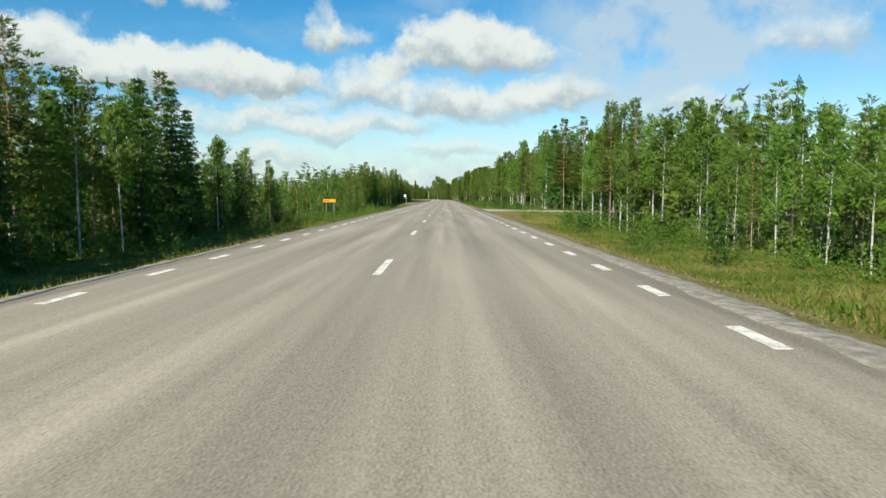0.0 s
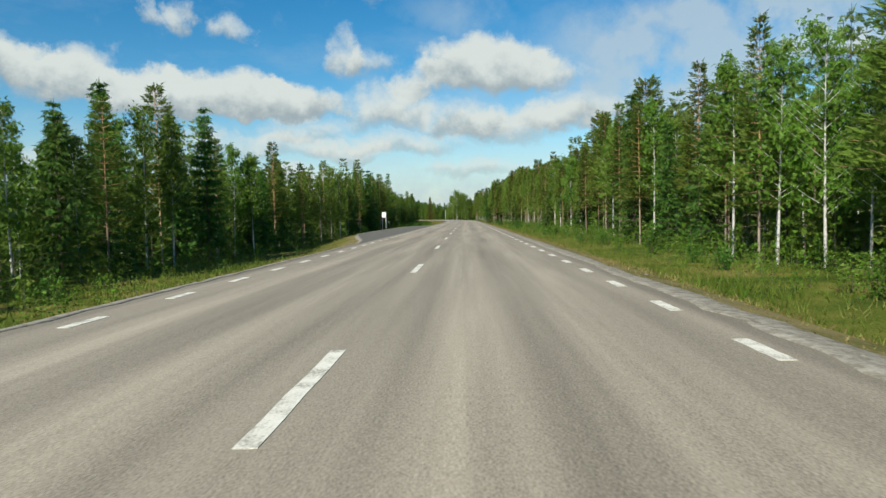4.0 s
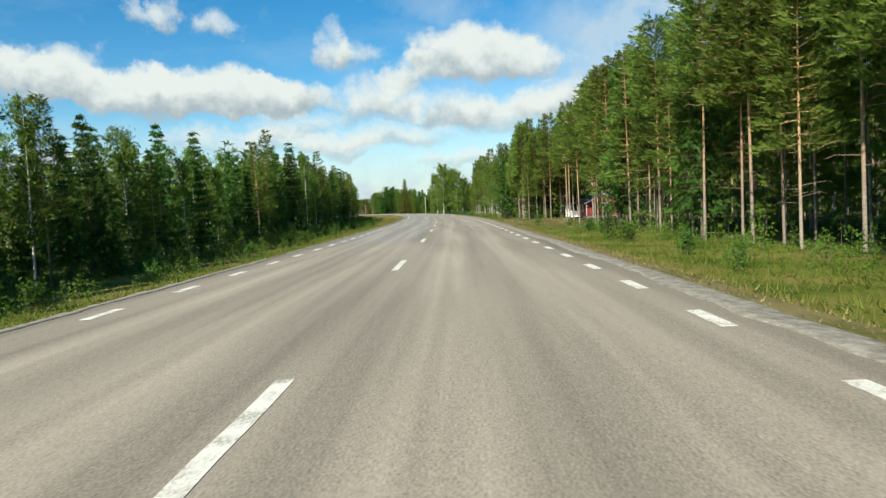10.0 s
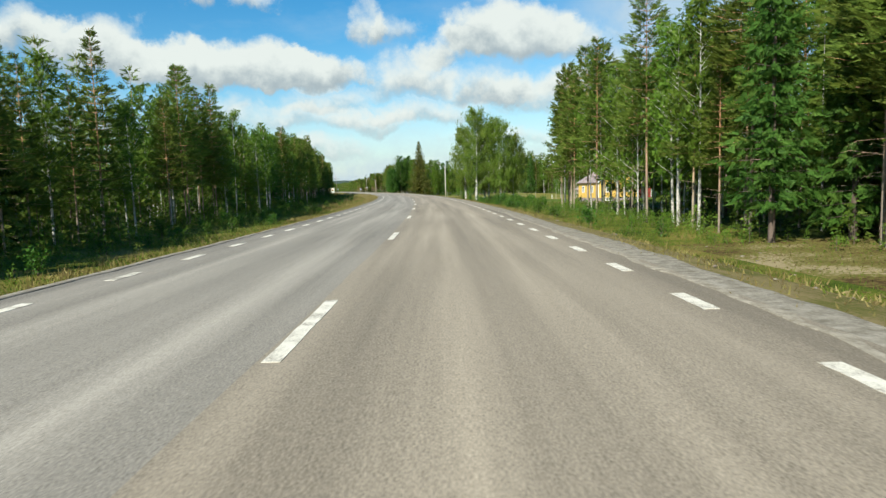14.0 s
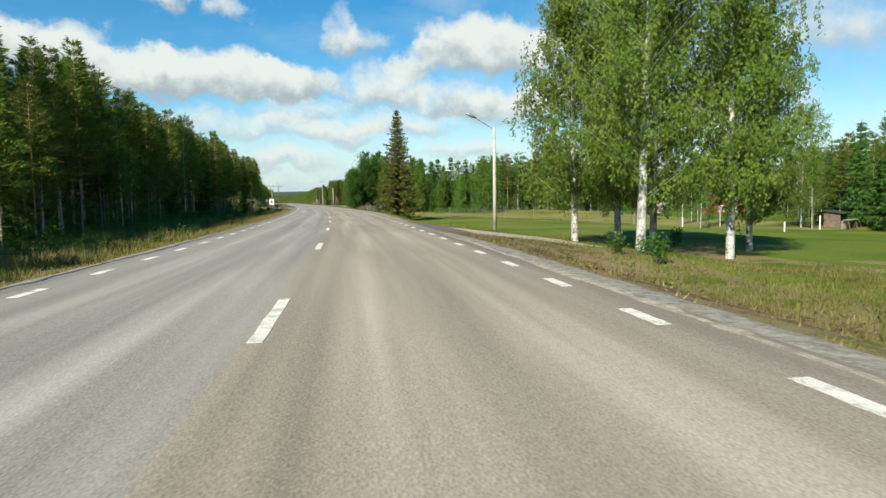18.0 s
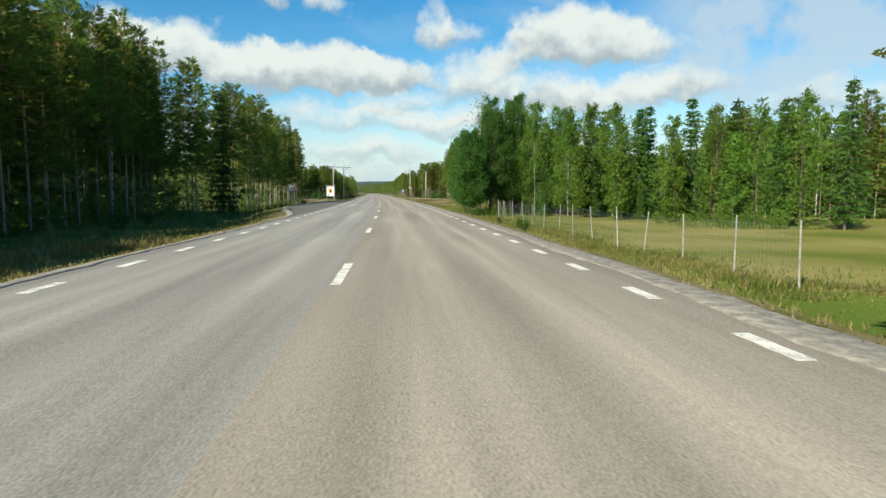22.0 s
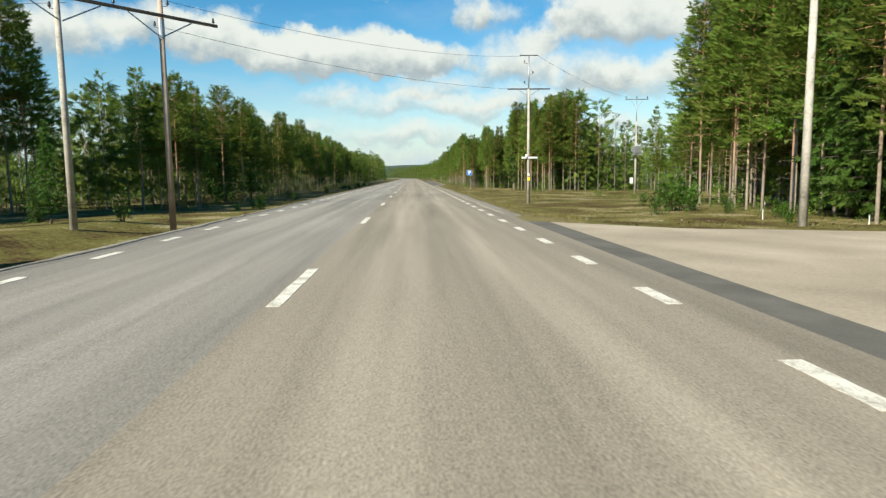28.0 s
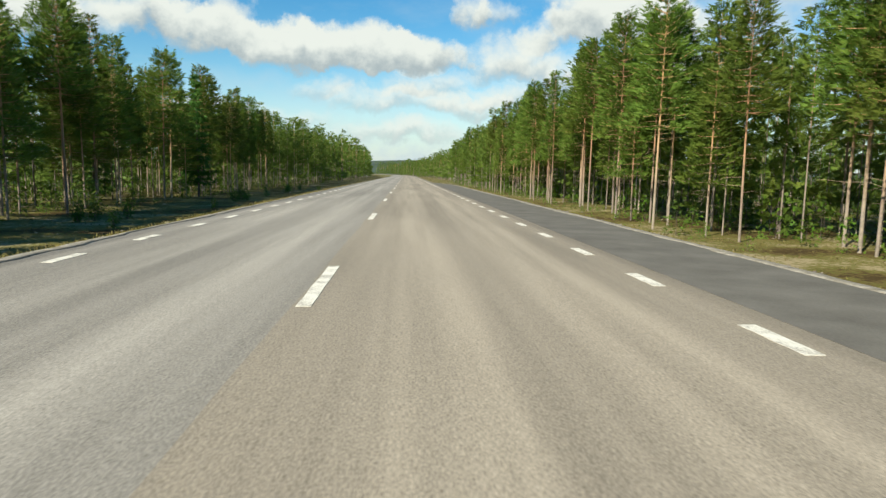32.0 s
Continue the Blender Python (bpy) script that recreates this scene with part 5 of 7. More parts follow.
# ---- verge grass and bushes ----
def build_grass(side):
    g = Builder(900 + side)
    r = g.rng
    n = 120000
    s = r.uniform(-10, 930, n)
    u = r.beta(0.8, 1.5, n)
    d = 4.9 + (np.minimum(forest_edge(s, side), 24.0) - 4.0) * u
    e = layby_edge(s, side)
    keep = (d > e - 0.05 + shoulder_wide(s, side) * r.uniform(0.0, 1.0, n) ** 0.6 + 0.25 * np.sin(s * 1.7) * np.sin(s * 0.43)) & ((s < 700) | (d < e + 2.2))
    for sc, half, sd, length, fall in SIDE_ROADS:
        if sd == side:
            keep &= np.abs(s - sc) > half + np.maximum(0, 9 - d) * 0.6
    if side > 0:
        keep &= (s < 481) | (s > 504) | (d > 12) | (r.uniform(size=n) < 0.22)
    s, d, e = s[keep], d[keep], e[keep]
    x, y = at(s, side * d)
    z = land(s, side * d) - 0.02
    out = smooth_step(d - e, 0.6, 4.5)
    patch = np.array([noise.noise((a * 0.11, b * 0.3, side * 3.0)) for a, b in zip(s, d)])
    tall = (0.08 + 0.18 * out) * np.clip(1.0 + 0.9 * patch, 0.45, 1.9)
    if side > 0:
        mown = smooth_step(s, 514, 522) * (1 - smooth_step(s, 590, 600)) * smooth_step(d, 8.0, 10.5)
        heath = smooth_step(s, 314, 324) * (1 - smooth_step(s, 392, 400)) * smooth_step(d, 7.0, 9.0)
        tall = tall * (1 - 0.75 * mown) * (1 - 0.55 * heath)
    dry = (out + 0.35 * patch + r.normal(size=len(s)) * 0.2 < 0.55 + 0.4 * (side < 0) * (s > 440)).astype(int)
    for _ in range(2):
        k = len(s)
        c = np.stack([x + r.normal(size=k) * 0.13, y + r.normal(size=k) * 0.13, z], 1)
        dr = np.stack([r.normal(size=k) * 0.5, r.normal(size=k) * 0.5, np.ones(k)], 1)
        g.tufts(c, dr, tall, 0.011 + 0.03 * tall)
    v, f = g.data()
    return tagged(mesh_object("verge_grass", v, f, [M_GRASS, M_STRAW], mat_index=np.tile(dry, 2)), "long green and straw-yellow verge grass", "grass", kind="stuff")


build_grass(1)
build_grass(-1)


def build_heather():
    """Low heather and moss cushions on the open heath."""
    g = Builder(950)
    r = g.rng
    n = 11000
    bank = 900
    s = np.concatenate([r.uniform(318, 396, n // 4), r.uniform(712, 930, n - n // 4), r.uniform(484, 503, bank)])
    n += bank
    side = np.where((s > 600) & (r.uniform(size=n) < 0.35), -1.0, 1.0)
    d = np.where(s < 400, r.uniform(8, 24, n), np.where(s < 600, r.uniform(5.6, 11, n), r.uniform(7, 27, n)))
    keep = (np.where(side > 0, layby_edge(s, 1), layby_edge(s, -1)) + np.where((s > 400) & (s < 600), 0.8, 1.8) < d) & ((side > 0) | (d < 17) | (s < 780))
    for sc, half, sd, length, fall in SIDE_ROADS:
        keep &= (np.abs(s - sc) > half + np.maximum(0, 9 - d) * 0.6 + 0.5) | (side != sd)
    s, d = s[keep], (side * d)[keep]
    x, y = at(s, d)
    z = land(s, d)
    for _ in range(6):
        k = len(s)
        off = r.normal(size=(k, 2)) * 0.2
        c = np.stack([x + off[:, 0], y + off[:, 1], z - 0.02], 1)
        g.tufts(c, np.stack([off[:, 0] * 2, off[:, 1] * 2, 0.6 + 0 * x], 1) + r.normal(size=(k, 3)) * 0.25, 0.1, 0.042)
    v, f = g.data()
    return tagged(mesh_object("heather", v, f, M_HEATHER), "brownish heather and moss cushions on the open heath", "heather", kind="stuff")


build_heather()


def build_stones():
    """Pale stones and clods lying on the heath and along the gravel."""
    g = Builder(970)
    r = g.rng
    t = (1 + 5 ** 0.5) / 2
    ico = np.array([(-1, t, 0), (1, t, 0), (-1, -t, 0), (1, -t, 0), (0, -1, t), (0, 1, t), (0, -1, -t), (0, 1, -t), (t, 0, -1), (t, 0, 1), (-t, 0, -1), (-t, 0, 1)]) / 1.9
    tri = [(0, 11, 5), (0, 5, 1), (0, 1, 7), (0, 7, 10), (0, 10, 11), (1, 5, 9), (5, 11, 4), (11, 10, 2), (10, 7, 6), (7, 1, 8), (3, 9, 4), (3, 4, 2), (3, 2, 6), (3, 6, 8), (3, 8, 9), (4, 9, 5), (2, 4, 11), (6, 2, 10), (8, 6, 7), (9, 8, 1)]
    for k in range(1000):
        heath = k < 450
        s = r.uniform(714, 930) if k < 330 else r.uniform(318, 396) if heath else r.uniform(0, 930)
        side = 1 if k < 450 and r.uniform() < 0.75 or not heath and r.uniform() < 0.7 else -1
        edge = float(layby_edge(np.array([s]), side)[0])
        d = edge + (1.6 + 14 * r.beta(1, 2) if heath else 0.15 + r.exponential(0.35))
        if any(sd == side and abs(s - sc) < half + 5 for sc, half, sd, _, _ in SIDE_ROADS):
            continue
        size = r.uniform(0.025, 0.085) * (1.8 if r.uniform() < 0.06 else 1.0) if heath else r.uniform(0.015, 0.04)
        x, y = at(s, side * d)
        v = ico * size * r.uniform(0.75, 1.25, (12, 3)) * np.array([1.3, 1.0, 0.55])
        a = r.uniform(0, 6.28)
        v = np.stack([v[:, 0] * math.cos(a) - v[:, 1] * math.sin(a), v[:, 0] * math.sin(a) + v[:, 1] * math.cos(a), v[:, 2]], 1)
        g.add(v + np.array([x, y, land_at(s, side * d) + (0.0 if heath else 0.04)]), tri)
    v, f = g.data()
    return tagged(mesh_object("stones", v, f, M_STONE), "scattered pale stones on the heath and the gravel edge", "stones", kind="stuff")


build_stones()


def build_weeds():
    """Tall brown weeds and uncut grass along the field fences."""
    g = Builder(960)
    r = g.rng
    n = 5200
    u = r.uniform(0, 1, n)
    s = np.where(u < 0.55, 598 + 72 * u / 0.55, 602 - 36 * (u - 0.55) / 0.45)
    d = np.where(u < 0.55, 15.4 + r.normal(size=n) * 0.9, 17.0 + 33 * (u - 0.55) / 0.45 + r.normal(size=n) * 0.7)
    x, y = at(s, d)
    z = land(s, d) - 0.03
    hgt = 0.28 + 0.3 * np.clip(np.array([noise.noise((a * 0.25, b * 0.25, 8.0)) for a, b in zip(s, d)]), -0.4, 1)
    for _ in range(5):
        c = np.stack([x + r.normal(size=n) * 0.12, y + r.normal(size=n) * 0.12, z], 1)
        g.tufts(c, np.stack([r.normal(size=n) * 0.4, r.normal(size=n) * 0.4, np.ones(n)], 1), hgt, 0.03)
    v, f = g.data()
    return tagged(mesh_object("fence_weeds", v, f, [M_GRASS, M_STRAW, M_HEATHER], mat_index=r.choice(3, len(f), p=[0.4, 0.25, 0.35])), "tall brownish weeds and uncut grass along the field fences", "weeds", kind="stuff")


build_weeds()


def build_meadow():
    """Uncut, bleached grass: under the birches, round the hedge and along the far verge."""
    g = Builder(980)
    r = g.rng
    kinds = []
    for s0, s1, d0, d1, n, low, high in ((440, 500, 9.0, 26.0, 4200, 0.14, 0.3), (486, 530, 10.0, 25.0, 2600, 0.12, 0.26), (448, 606, -8.0, -13.2, 9000, 0.22, 0.5), (330, 448, -8.0, -10.8, 3000, 0.16, 0.34)):
        s = r.uniform(s0, s1, n)
        d = d0 + (d1 - d0) * r.beta(1.1, 1.3, n)
        patch = np.array([noise.noise((a * 0.12, b * 0.28, 21.0)) for a, b in zip(s, d)])
        keep = (patch > -0.2) & ~((d > 0) & (np.abs(s - 507.5) < 5))
        s, d, patch = s[keep], d[keep], patch[keep]
        x, y = at(s, d)
        z = land(s, d) - 0.03
        hgt = (low + (high - low) * np.clip(0.5 + patch, 0, 1)) * r.uniform(0.7, 1.2, len(s))
        tint = np.where(patch + r.normal(size=len(s)) * 0.25 > (0.05 if d0 > 0 else -0.15), 1, 0)
        for _ in range(5):
            k = len(s)
            c = np.stack([x + r.normal(size=k) * 0.16, y + r.normal(size=k) * 0.16, z], 1)
            g.tufts(c, np.stack([r.normal(size=k) * 0.45, r.normal(size=k) * 0.45, np.ones(k)], 1), hgt, 0.012 + 0.03 * hgt)
            kinds.append(tint)
    v, f = g.data()
    return tagged(mesh_object("meadow_grass", v, f, [M_GRASS, M_STRAW], mat_index=np.concatenate(kinds)), "uncut straw-yellow and green meadow grass", "grass", kind="stuff")


build_meadow()
for i in range(150):
    s = rng.uniform(226, 690)
    if s > 590 and rng.uniform() < 0.6:
        continue
    edge = float(forest_edge(np.array([s]), -1)[0])
    plant_bush(s, -(edge - rng.uniform(0.3, 5.5)), rng.uniform(0.3, 0.85), int(rng.integers(8)), rng.uniform(0, 360), text="small leafy bush in front of the wood")
for i in range(260):
    side = 1 if i % 2 else -1
    s = rng.uniform(-5, 930)
    if side > 0 and (450 < s or 320 < s < 392):
        continue
    if side < 0 and (690 < s < 785):
        continue
    if any(sd == side and abs(s - sc) < half + 4 for sc, half, sd, _, _ in SIDE_ROADS):
        continue
    if side < 0 and (55 < s < 78 or 165 < s < 206):
        continue
    d = side * (max(10.2, float(layby_edge(np.array([s]), side)[0]) + 3.0) + rng.uniform(0, 3.2))
    plant_bush(s, d, rng.uniform(0.4, 0.7) if side < 0 else rng.uniform(0.5, 1.0), int(rng.integers(8)), rng.uniform(0, 360))


# ---- single trees that stand out ----
def plant_single(name, data, bark, leafm, s, d, spin, label, category="tree", group="", scale=1.0):
    (tv, tf), (cv, cf) = data
    top = thing(name, s, d, land_at(s, d) - 0.05, label, category, group, turn=spin)
    top.scale = (scale, scale, scale)
    mesh_object("trunk", tv, tf, bark, parent=top, smooth=True)
    mesh_object("crown", cv, cf, leafm, parent=top)
    return top


M_OLDSPRUCE = material("old spruce needles", [(0.045, 0.06, 0.01), (0.112, 0.118, 0.02), (0.2, 0.18, 0.038)], 0.7, 0.6, fine=5, translucent=0.3, specular=0.2, cut=14.0)
plant_single("spruce_tree", make_spruce(81, h=20.0, spread=0.205, skirt=0.04, more=2.2, spray=1.0), M_SPRUCEBARK, M_OLDSPRUCE, 587.0, 13.6, 40,
             "single large old spruce with yellowish boughs down to the grass")
BIG_BIRCHES = ((511.6, 15.5, 16.2, 82, .2), (505.3, 16.8, 19.4, 83, .22), (511.5, 20.8, 17.0, 84, .22), (505.5, 22.3, 18.0, 85, .21), (509.0, 26.0, 14.5, 86, .22), (517.0, 21.0, 18.2, 87, .19))
for s, d, h, seed, wide in BIG_BIRCHES:
    plant_single("birch_tree", make_birch(seed, h=h, bare=0.13, wide=wide * 1.3, leaves=5.0, lsize=0.95, limbs=96, weep=0.95, stout=1.9), M_BIRCHBARK, M_WEEPLEAF, s, d, seed * 37.0,
                 "large weeping birch with a black-and-white trunk in the grass", group="birches by the side road")
for k, (s, d, h, wide) in enumerate(((673.0, 13.8, 6.8, .4), (676.8, 14.2, 8.8, .38), (681.0, 14.0, 8.0, .4), (685.5, 14.6, 9.5, .36), (678.5, 18.0, 11.0, .33), (684.0, 18.6, 12.0, .31), (686.5, 22.5, 9.0, .36), (688.0, 19.5, 14.0, .26), (681.5, 22.0, 13.5, .27))):
    plant_single("rowan_tree", make_birch(91 + k, h=h * 1.42, bare=0.11, wide=wide * 0.76, leaves=4.4, lsize=0.92, limbs=70, weep=0.25), M_SPRUCEBARK, M_DARKLEAF, s, d, k * 57.0,
                 "broad dark green rowan in a thicket beside the field fence", group="rowan thicket")
plant_single("willow_tree", make_birch(94, h=13.0, bare=0.15, wide=0.22, leaves=1.8, lsize=1.1, limbs=50), M_SPRUCEBARK, M_DARKLEAF, 684.0, 22.0, 0, "tall dark leafy tree behind the rowan thicket")
for s, d, h, seed in ((682.5, 21.5, 18.0, 101), (687.0, 24.5, 18.5, 102), (678.5, 25.0, 17.5, 103), (681.5, 29.5, 17.5, 104), (672.0, 28.5, 15.5, 105), (675.0, 33.0, 17.0, 106), (668.0, 34.0, 16.0, 107)):
    plant_single("birch_tree", make_birch(seed, h=h, bare=0.07, wide=0.21, leaves=2.4, lsize=1.05, limbs=60), M_GREYBARK, M_LEAF, s, d, seed * 31.0, "leafy birch crowding behind the rowan thicket")
for s, d, h in ((666, 37, 16), (661, 42, 17), (655, 45, 16), (648, 47, 15), (670, 40, 17), (640, 48.5, 16), (678, 36, 17), (668, 30, 12), (673, 25, 9), (664, 41, 13), (658, 46, 14), (684, 30, 13), (670, 24, 4), (675, 23, 5), (679, 26.5, 5.5), (673, 29, 5), (667, 31, 4.5), (677, 31, 6), (682, 33, 6), (669, 35, 5), (663, 36, 5), (686, 27, 4.5), (672, 37, 6)):
    plant_spruce(s, d, h / 12.0, int(rng.integers(9)), rng.uniform(0, 360), text="tall dark spruce at the far side of the meadow")
for s, d, h in ((664, 34, 13), (660, 39, 14), (668, 37.5, 15), (656, 43, 15), (651, 45.5, 14), (645, 47, 15), (672, 33, 13), (677, 29, 12), (667, 28.5, 10), (662, 32.5, 9), (657, 38, 10), (650, 42, 11)):
    plant_single("aspen_tree", make_birch(int(s * 7) % 997, h=h, bare=0.08, wide=0.2, leaves=1.3, lsize=1.15, limbs=44, weep=0.5), M_SPRUCEBARK, M_LEAF, s, d, s * 77.0, "leafy aspen in the dense edge of the wood beyond the meadow", group="trees beyond the meadow")
plant_single("half_dead_birch", make_birch(95, h=20.0, bare=0.45, wide=0.19, leaves=0.2, limbs=60), M_BIRCHBARK, M_LEAF, 686.0, 17.4, 0, "half-dead birch with nearly bare grey twigs")
plant_single("birch_tree", make_birch(96, h=14.5, bare=0.3, wide=0.14, leaves=1.2, limbs=44), M_BIRCHBARK, M_LEAF, 772.5, 23.6, 0, "leaning white birch at the edge of tall pines")
plant_single("spruce_tree", make_spruce(97, h=15.5, spread=0.16), M_SPRUCEBARK, M_SPRUCE, 283.0, -20.5, 0, "tall narrow spruce rising above the young wood")
plant_single("birch_tree", make_birch(98, h=12.2, bare=0.3, wide=0.13, leaves=1.3, limbs=44), M_BIRCHBARK, M_LEAF, 111.9, 14.6, 0, "tall birch with a straight white stem")
GARDEN_BIRCHES = ((560, 59.5, 12), (565, 63, 11), (557, 55, 10), (571, 62, 12), (566, 57, 9), (575, 66, 12), (552, 66.5, 10), (545.5, 62.5, 9), (484, 62, 12), (474, 62, 12), (551, 50, 8), (580, 70, 12))
for s, d, h in GARDEN_BIRCHES:
    plant_birch(s, d, h / 11.0, int(rng.integers(9)), rng.uniform(0, 360), text="garden birch with light green leaves beside the houses")
GARDEN_CONIFERS = ((547, 71, 12), (551, 80, 14), (543, 73, 11.5), (539, 68.5, 13.5), (535, 70, 14), (532, 65.5, 13.5), (529, 69, 15), (526, 63, 13), (523, 66, 14), (518, 61.5, 13), (514, 63.5, 13), (508, 61, 12.5), (502, 60, 12.5), (498, 65, 13), (541, 76, 14), (492, 61, 12), (536, 64.5, 10), (521, 59.5, 10), (512, 58.5, 9.5), (546, 76, 13), (530, 62.5, 9))
for k, (s, d, h) in enumerate(GARDEN_CONIFERS):
    (plant_young if k % 4 == 1 else plant_spruce)(s, d, h * 1.22 / (14.0 if k % 4 == 1 else 12.0), int(rng.integers(9)), rng.uniform(0, 360), text="dark conifer behind the garden of the houses")
for k, (s, d, h) in enumerate(((632, 120, 14), (640, 117, 15), (626, 123, 13), (620, 125, 14), (614, 127, 14))):
    plant_spruce(s, d, h / 12.0, k, k * 71.0, text="dark spruce behind the two-storey house")
plant_single("birch_tree", make_birch(121, h=16.3, bare=0.12, wide=0.29, leaves=3.0, lsize=0.95, limbs=80, weep=0.95), M_BIRCHBARK, M_WEEPLEAF, 549.4, 64.3, 0, "tall garden birch with hanging leaves beside the red house")
plant_bush(506.5, 47.0, 2.1, 1, 40, text="tall dark green garden bush on the lawn")
plant_bush(507.8, 48.2, 1.8, 2, 120, text="tall dark green garden bush on the lawn")
for k in range(22):
    s = 497 + 2.3 * k + rng.uniform(-1, 1)
    plant_bush(s, 57.5 + rng.uniform(0, 4) + max(0, s - 525) * 0.45, rng.uniform(0.9, 1.5), int(rng.integers(9)), rng.uniform(0, 360), text="leafy garden shrub at the edge of the lawn")
COTTAGE_PINES = [(352, 19.5, 17), (343, 20.5, 18), (360, 21, 17), (366, 23.5, 16), (372, 21, 18.5), (347, 24, 18), (331, 18.5, 17), (337, 23, 18), (326, 17.5, 16), (356, 37, 17), (364, 39, 16), (345, 34, 17)]
COTTAGE_PINES += [(324 + 2.7 * k + rng.uniform(-1, 1), 17.5 + rng.uniform(0, 6.5), rng.uniform(14.5, 18.5)) for k in range(8)]
COTTAGE_PINES += [(377 + 1.9 * k, 17.2 + rng.uniform(0, 2.5), rng.uniform(15.5, 18.5)) for k in range(8)]
for s, d, h in COTTAGE_PINES:
    plant_pine(s, d, h / 14.0, int(rng.integers(9)), rng.uniform(0, 360), text="tall bare-trunked scots pine near the red cottage")
for s, d, sc in ((345, 13.5, .8), (328, 14.2, .6), (498.5, 14.2, .8), (500, 13.0, .8), (501, 14.8, .7), (514, 24, .8), (463, 13.2, .9), (467, 14, .9), (471, 13.6, .95), (475, 13.8, .9), (479, 13.8, .8), (466, 14.8, 1.1), (473, 15, 1.0),
                 (646.5, 13.0, .7), (636.2, 13.1, .85), (636.8, 13.8, .7), (672, 14.8, .8), (584, 14.6, .9), (590, 13.2, .8), (592, 15.4, 1.0), (755, -14.5, .9), (768, -12.6, .8), (760, -18, 1.1), (771, 15, .8)):
    plant_bush(s, d, sc, int(rng.integers(9)), rng.uniform(0, 360))

for k in range(34):
    plant_bush(rng.uniform(448, 486), 13.0 + rng.uniform(0, 4.5), rng.uniform(0.6, 1.0), int(rng.integers(9)), rng.uniform(0, 360), text="dense green bush in the roadside hedge")

for s, d, h in ((765.5, -14.6, 4.6), (763.0, -16.4, 3.6), (768.5, -17.0, 3.2)):
    plant_spruce(s, d, h / 12.0, int(rng.integers(9)), rng.uniform(0, 360), text="small bushy spruce between the poles")
for s, d, h in ((774.5, 17.2, 1.7), (775.2, 17.9, 1.9), (774.0, 18.2, 1.5), (771, 19.0, 0.8), (779, 20.5, 1.1), (768, 20.2, 0.9), (784, 19, 0.8), (764.5, 18.6, .7)):
    plant_bush(s, d, h * 0.8, int(rng.integers(9)), rng.uniform(0, 360), text="leafy sapling at the edge of the pines")


# ---- signs ----
def post_pair(top, x0, x1, z0, z1, r=0.035, mat=None):
    for x in (x0, x1):
        part("post", tubed((x, 0, z0), (x, 0, z1), r, sides=10), mat or M_STEEL, top)


g = land_at(74.7, -12.4)
sign = thing("direction_sign", 74.7, -12.35, 0.0, "yellow-orange direction board on two grey posts in the ditch grass", "road sign", turn=-4)
post_pair(sign, -0.42, 0.5, g - 0.3, 1.2)
part("board", boxed(-0.78, 0.72, -0.075, -0.045, 0.86, 1.24, 0.008), M_YELLOW, sign, "yellow-orange sign face")
border = bmesh.new()
for x0, x1, z0, z1 in ((-0.74, 0.5, 0.885, 0.9), (-0.74, 0.5, 1.2, 1.215), (-0.74, -0.725, 0.885, 1.215)):
    box(border, x0, x1, -0.082, -0.076, z0, z1)
for za, zb in ((0.9, 1.05), (1.2, 1.05)):
    tube(border, (0.5, -0.078, za), (0.68, -0.078, zb), 0.008, sides=6)
part("border", border, M_BLACK, sign, "thin black border with an arrow point")
text = bmesh.new()
x = -0.6
for w in (0.1, 0.08, 0.11, 0.07, 0.1, 0.09, 0.1):
    box(text, x, x + w - 0.02, -0.082, -0.076, 0.99, 1.1)
    x += w
part("lettering", text, M_BLACK, sign, "dark bars of unreadable lettering")

g = land_at(201.8, -11.5)
sign = thing("information_sign", 201.8, -11.45, 0.0, "white rectangular board between two tall posts beside the lay-by", "road sign", turn=-6)
post_pair(sign, -0.3, 0.3, g - 0.3, 2.45, 0.03, M_WHITE)
part("board", boxed(-0.27, 0.27, -0.05, -0.02, 1.55, 2.36, 0.006), M_WHITE, sign, "plain white board")
part("bracket", boxed(-0.33, 0.33, -0.02, 0.01, 1.7, 1.74), M_STEEL, sign)
part("bracket", boxed(-0.33, 0.33, -0.02, 0.01, 2.18, 2.22), M_STEEL, sign)

g = land_at(670.7, -12.5)
sign = thing("lay_by_sign", 670.7, -12.5, 0.0, "grey back of a sign on a single post by the lay-by", "road sign")
part("post", tubed((0, 0, g - 0.3), (0, 0, 2.35), 0.035, sides=10), M_STEEL, sign)
part("board", boxed(-0.3, 0.3, -0.06, -0.035, 1.5, 2.32, 0.01), M_BACK, sign, "bluish grey sheet metal")

g = land_at(846.8, 11.4)
sign = thing("parking_sign", 846.8, 11.4, 0.0, "blue square parking sign with a white letter on a steel post", "road sign")
part("post", tubed((0.12, 0.0, g - 0.3), (0.12, 0.0, 2.4), 0.035, sides=10), M_STEEL, sign)
part("board", boxed(-0.45, 0.45, -0.07, -0.045, 1.46, 2.36, 0.012), M_WHITE, sign, "white-edged sign board")
part("face", boxed(-0.42, 0.42, -0.076, -0.071, 1.49, 2.33), M_BLUE, sign, "blue reflective face")
letter = bpy.data.curves.new("letter", "FONT")
letter.body, letter.size, letter.extrude, letter.align_x = "P", 0.85, 0.003, "CENTER"
letter.offset = 0.02
letter.materials.append(M_WHITE)
lo = new("letter", letter)
lo.parent = sign
lo.matrix_local = pose(0.0, -0.08, 1.61, 90, 0, 0)

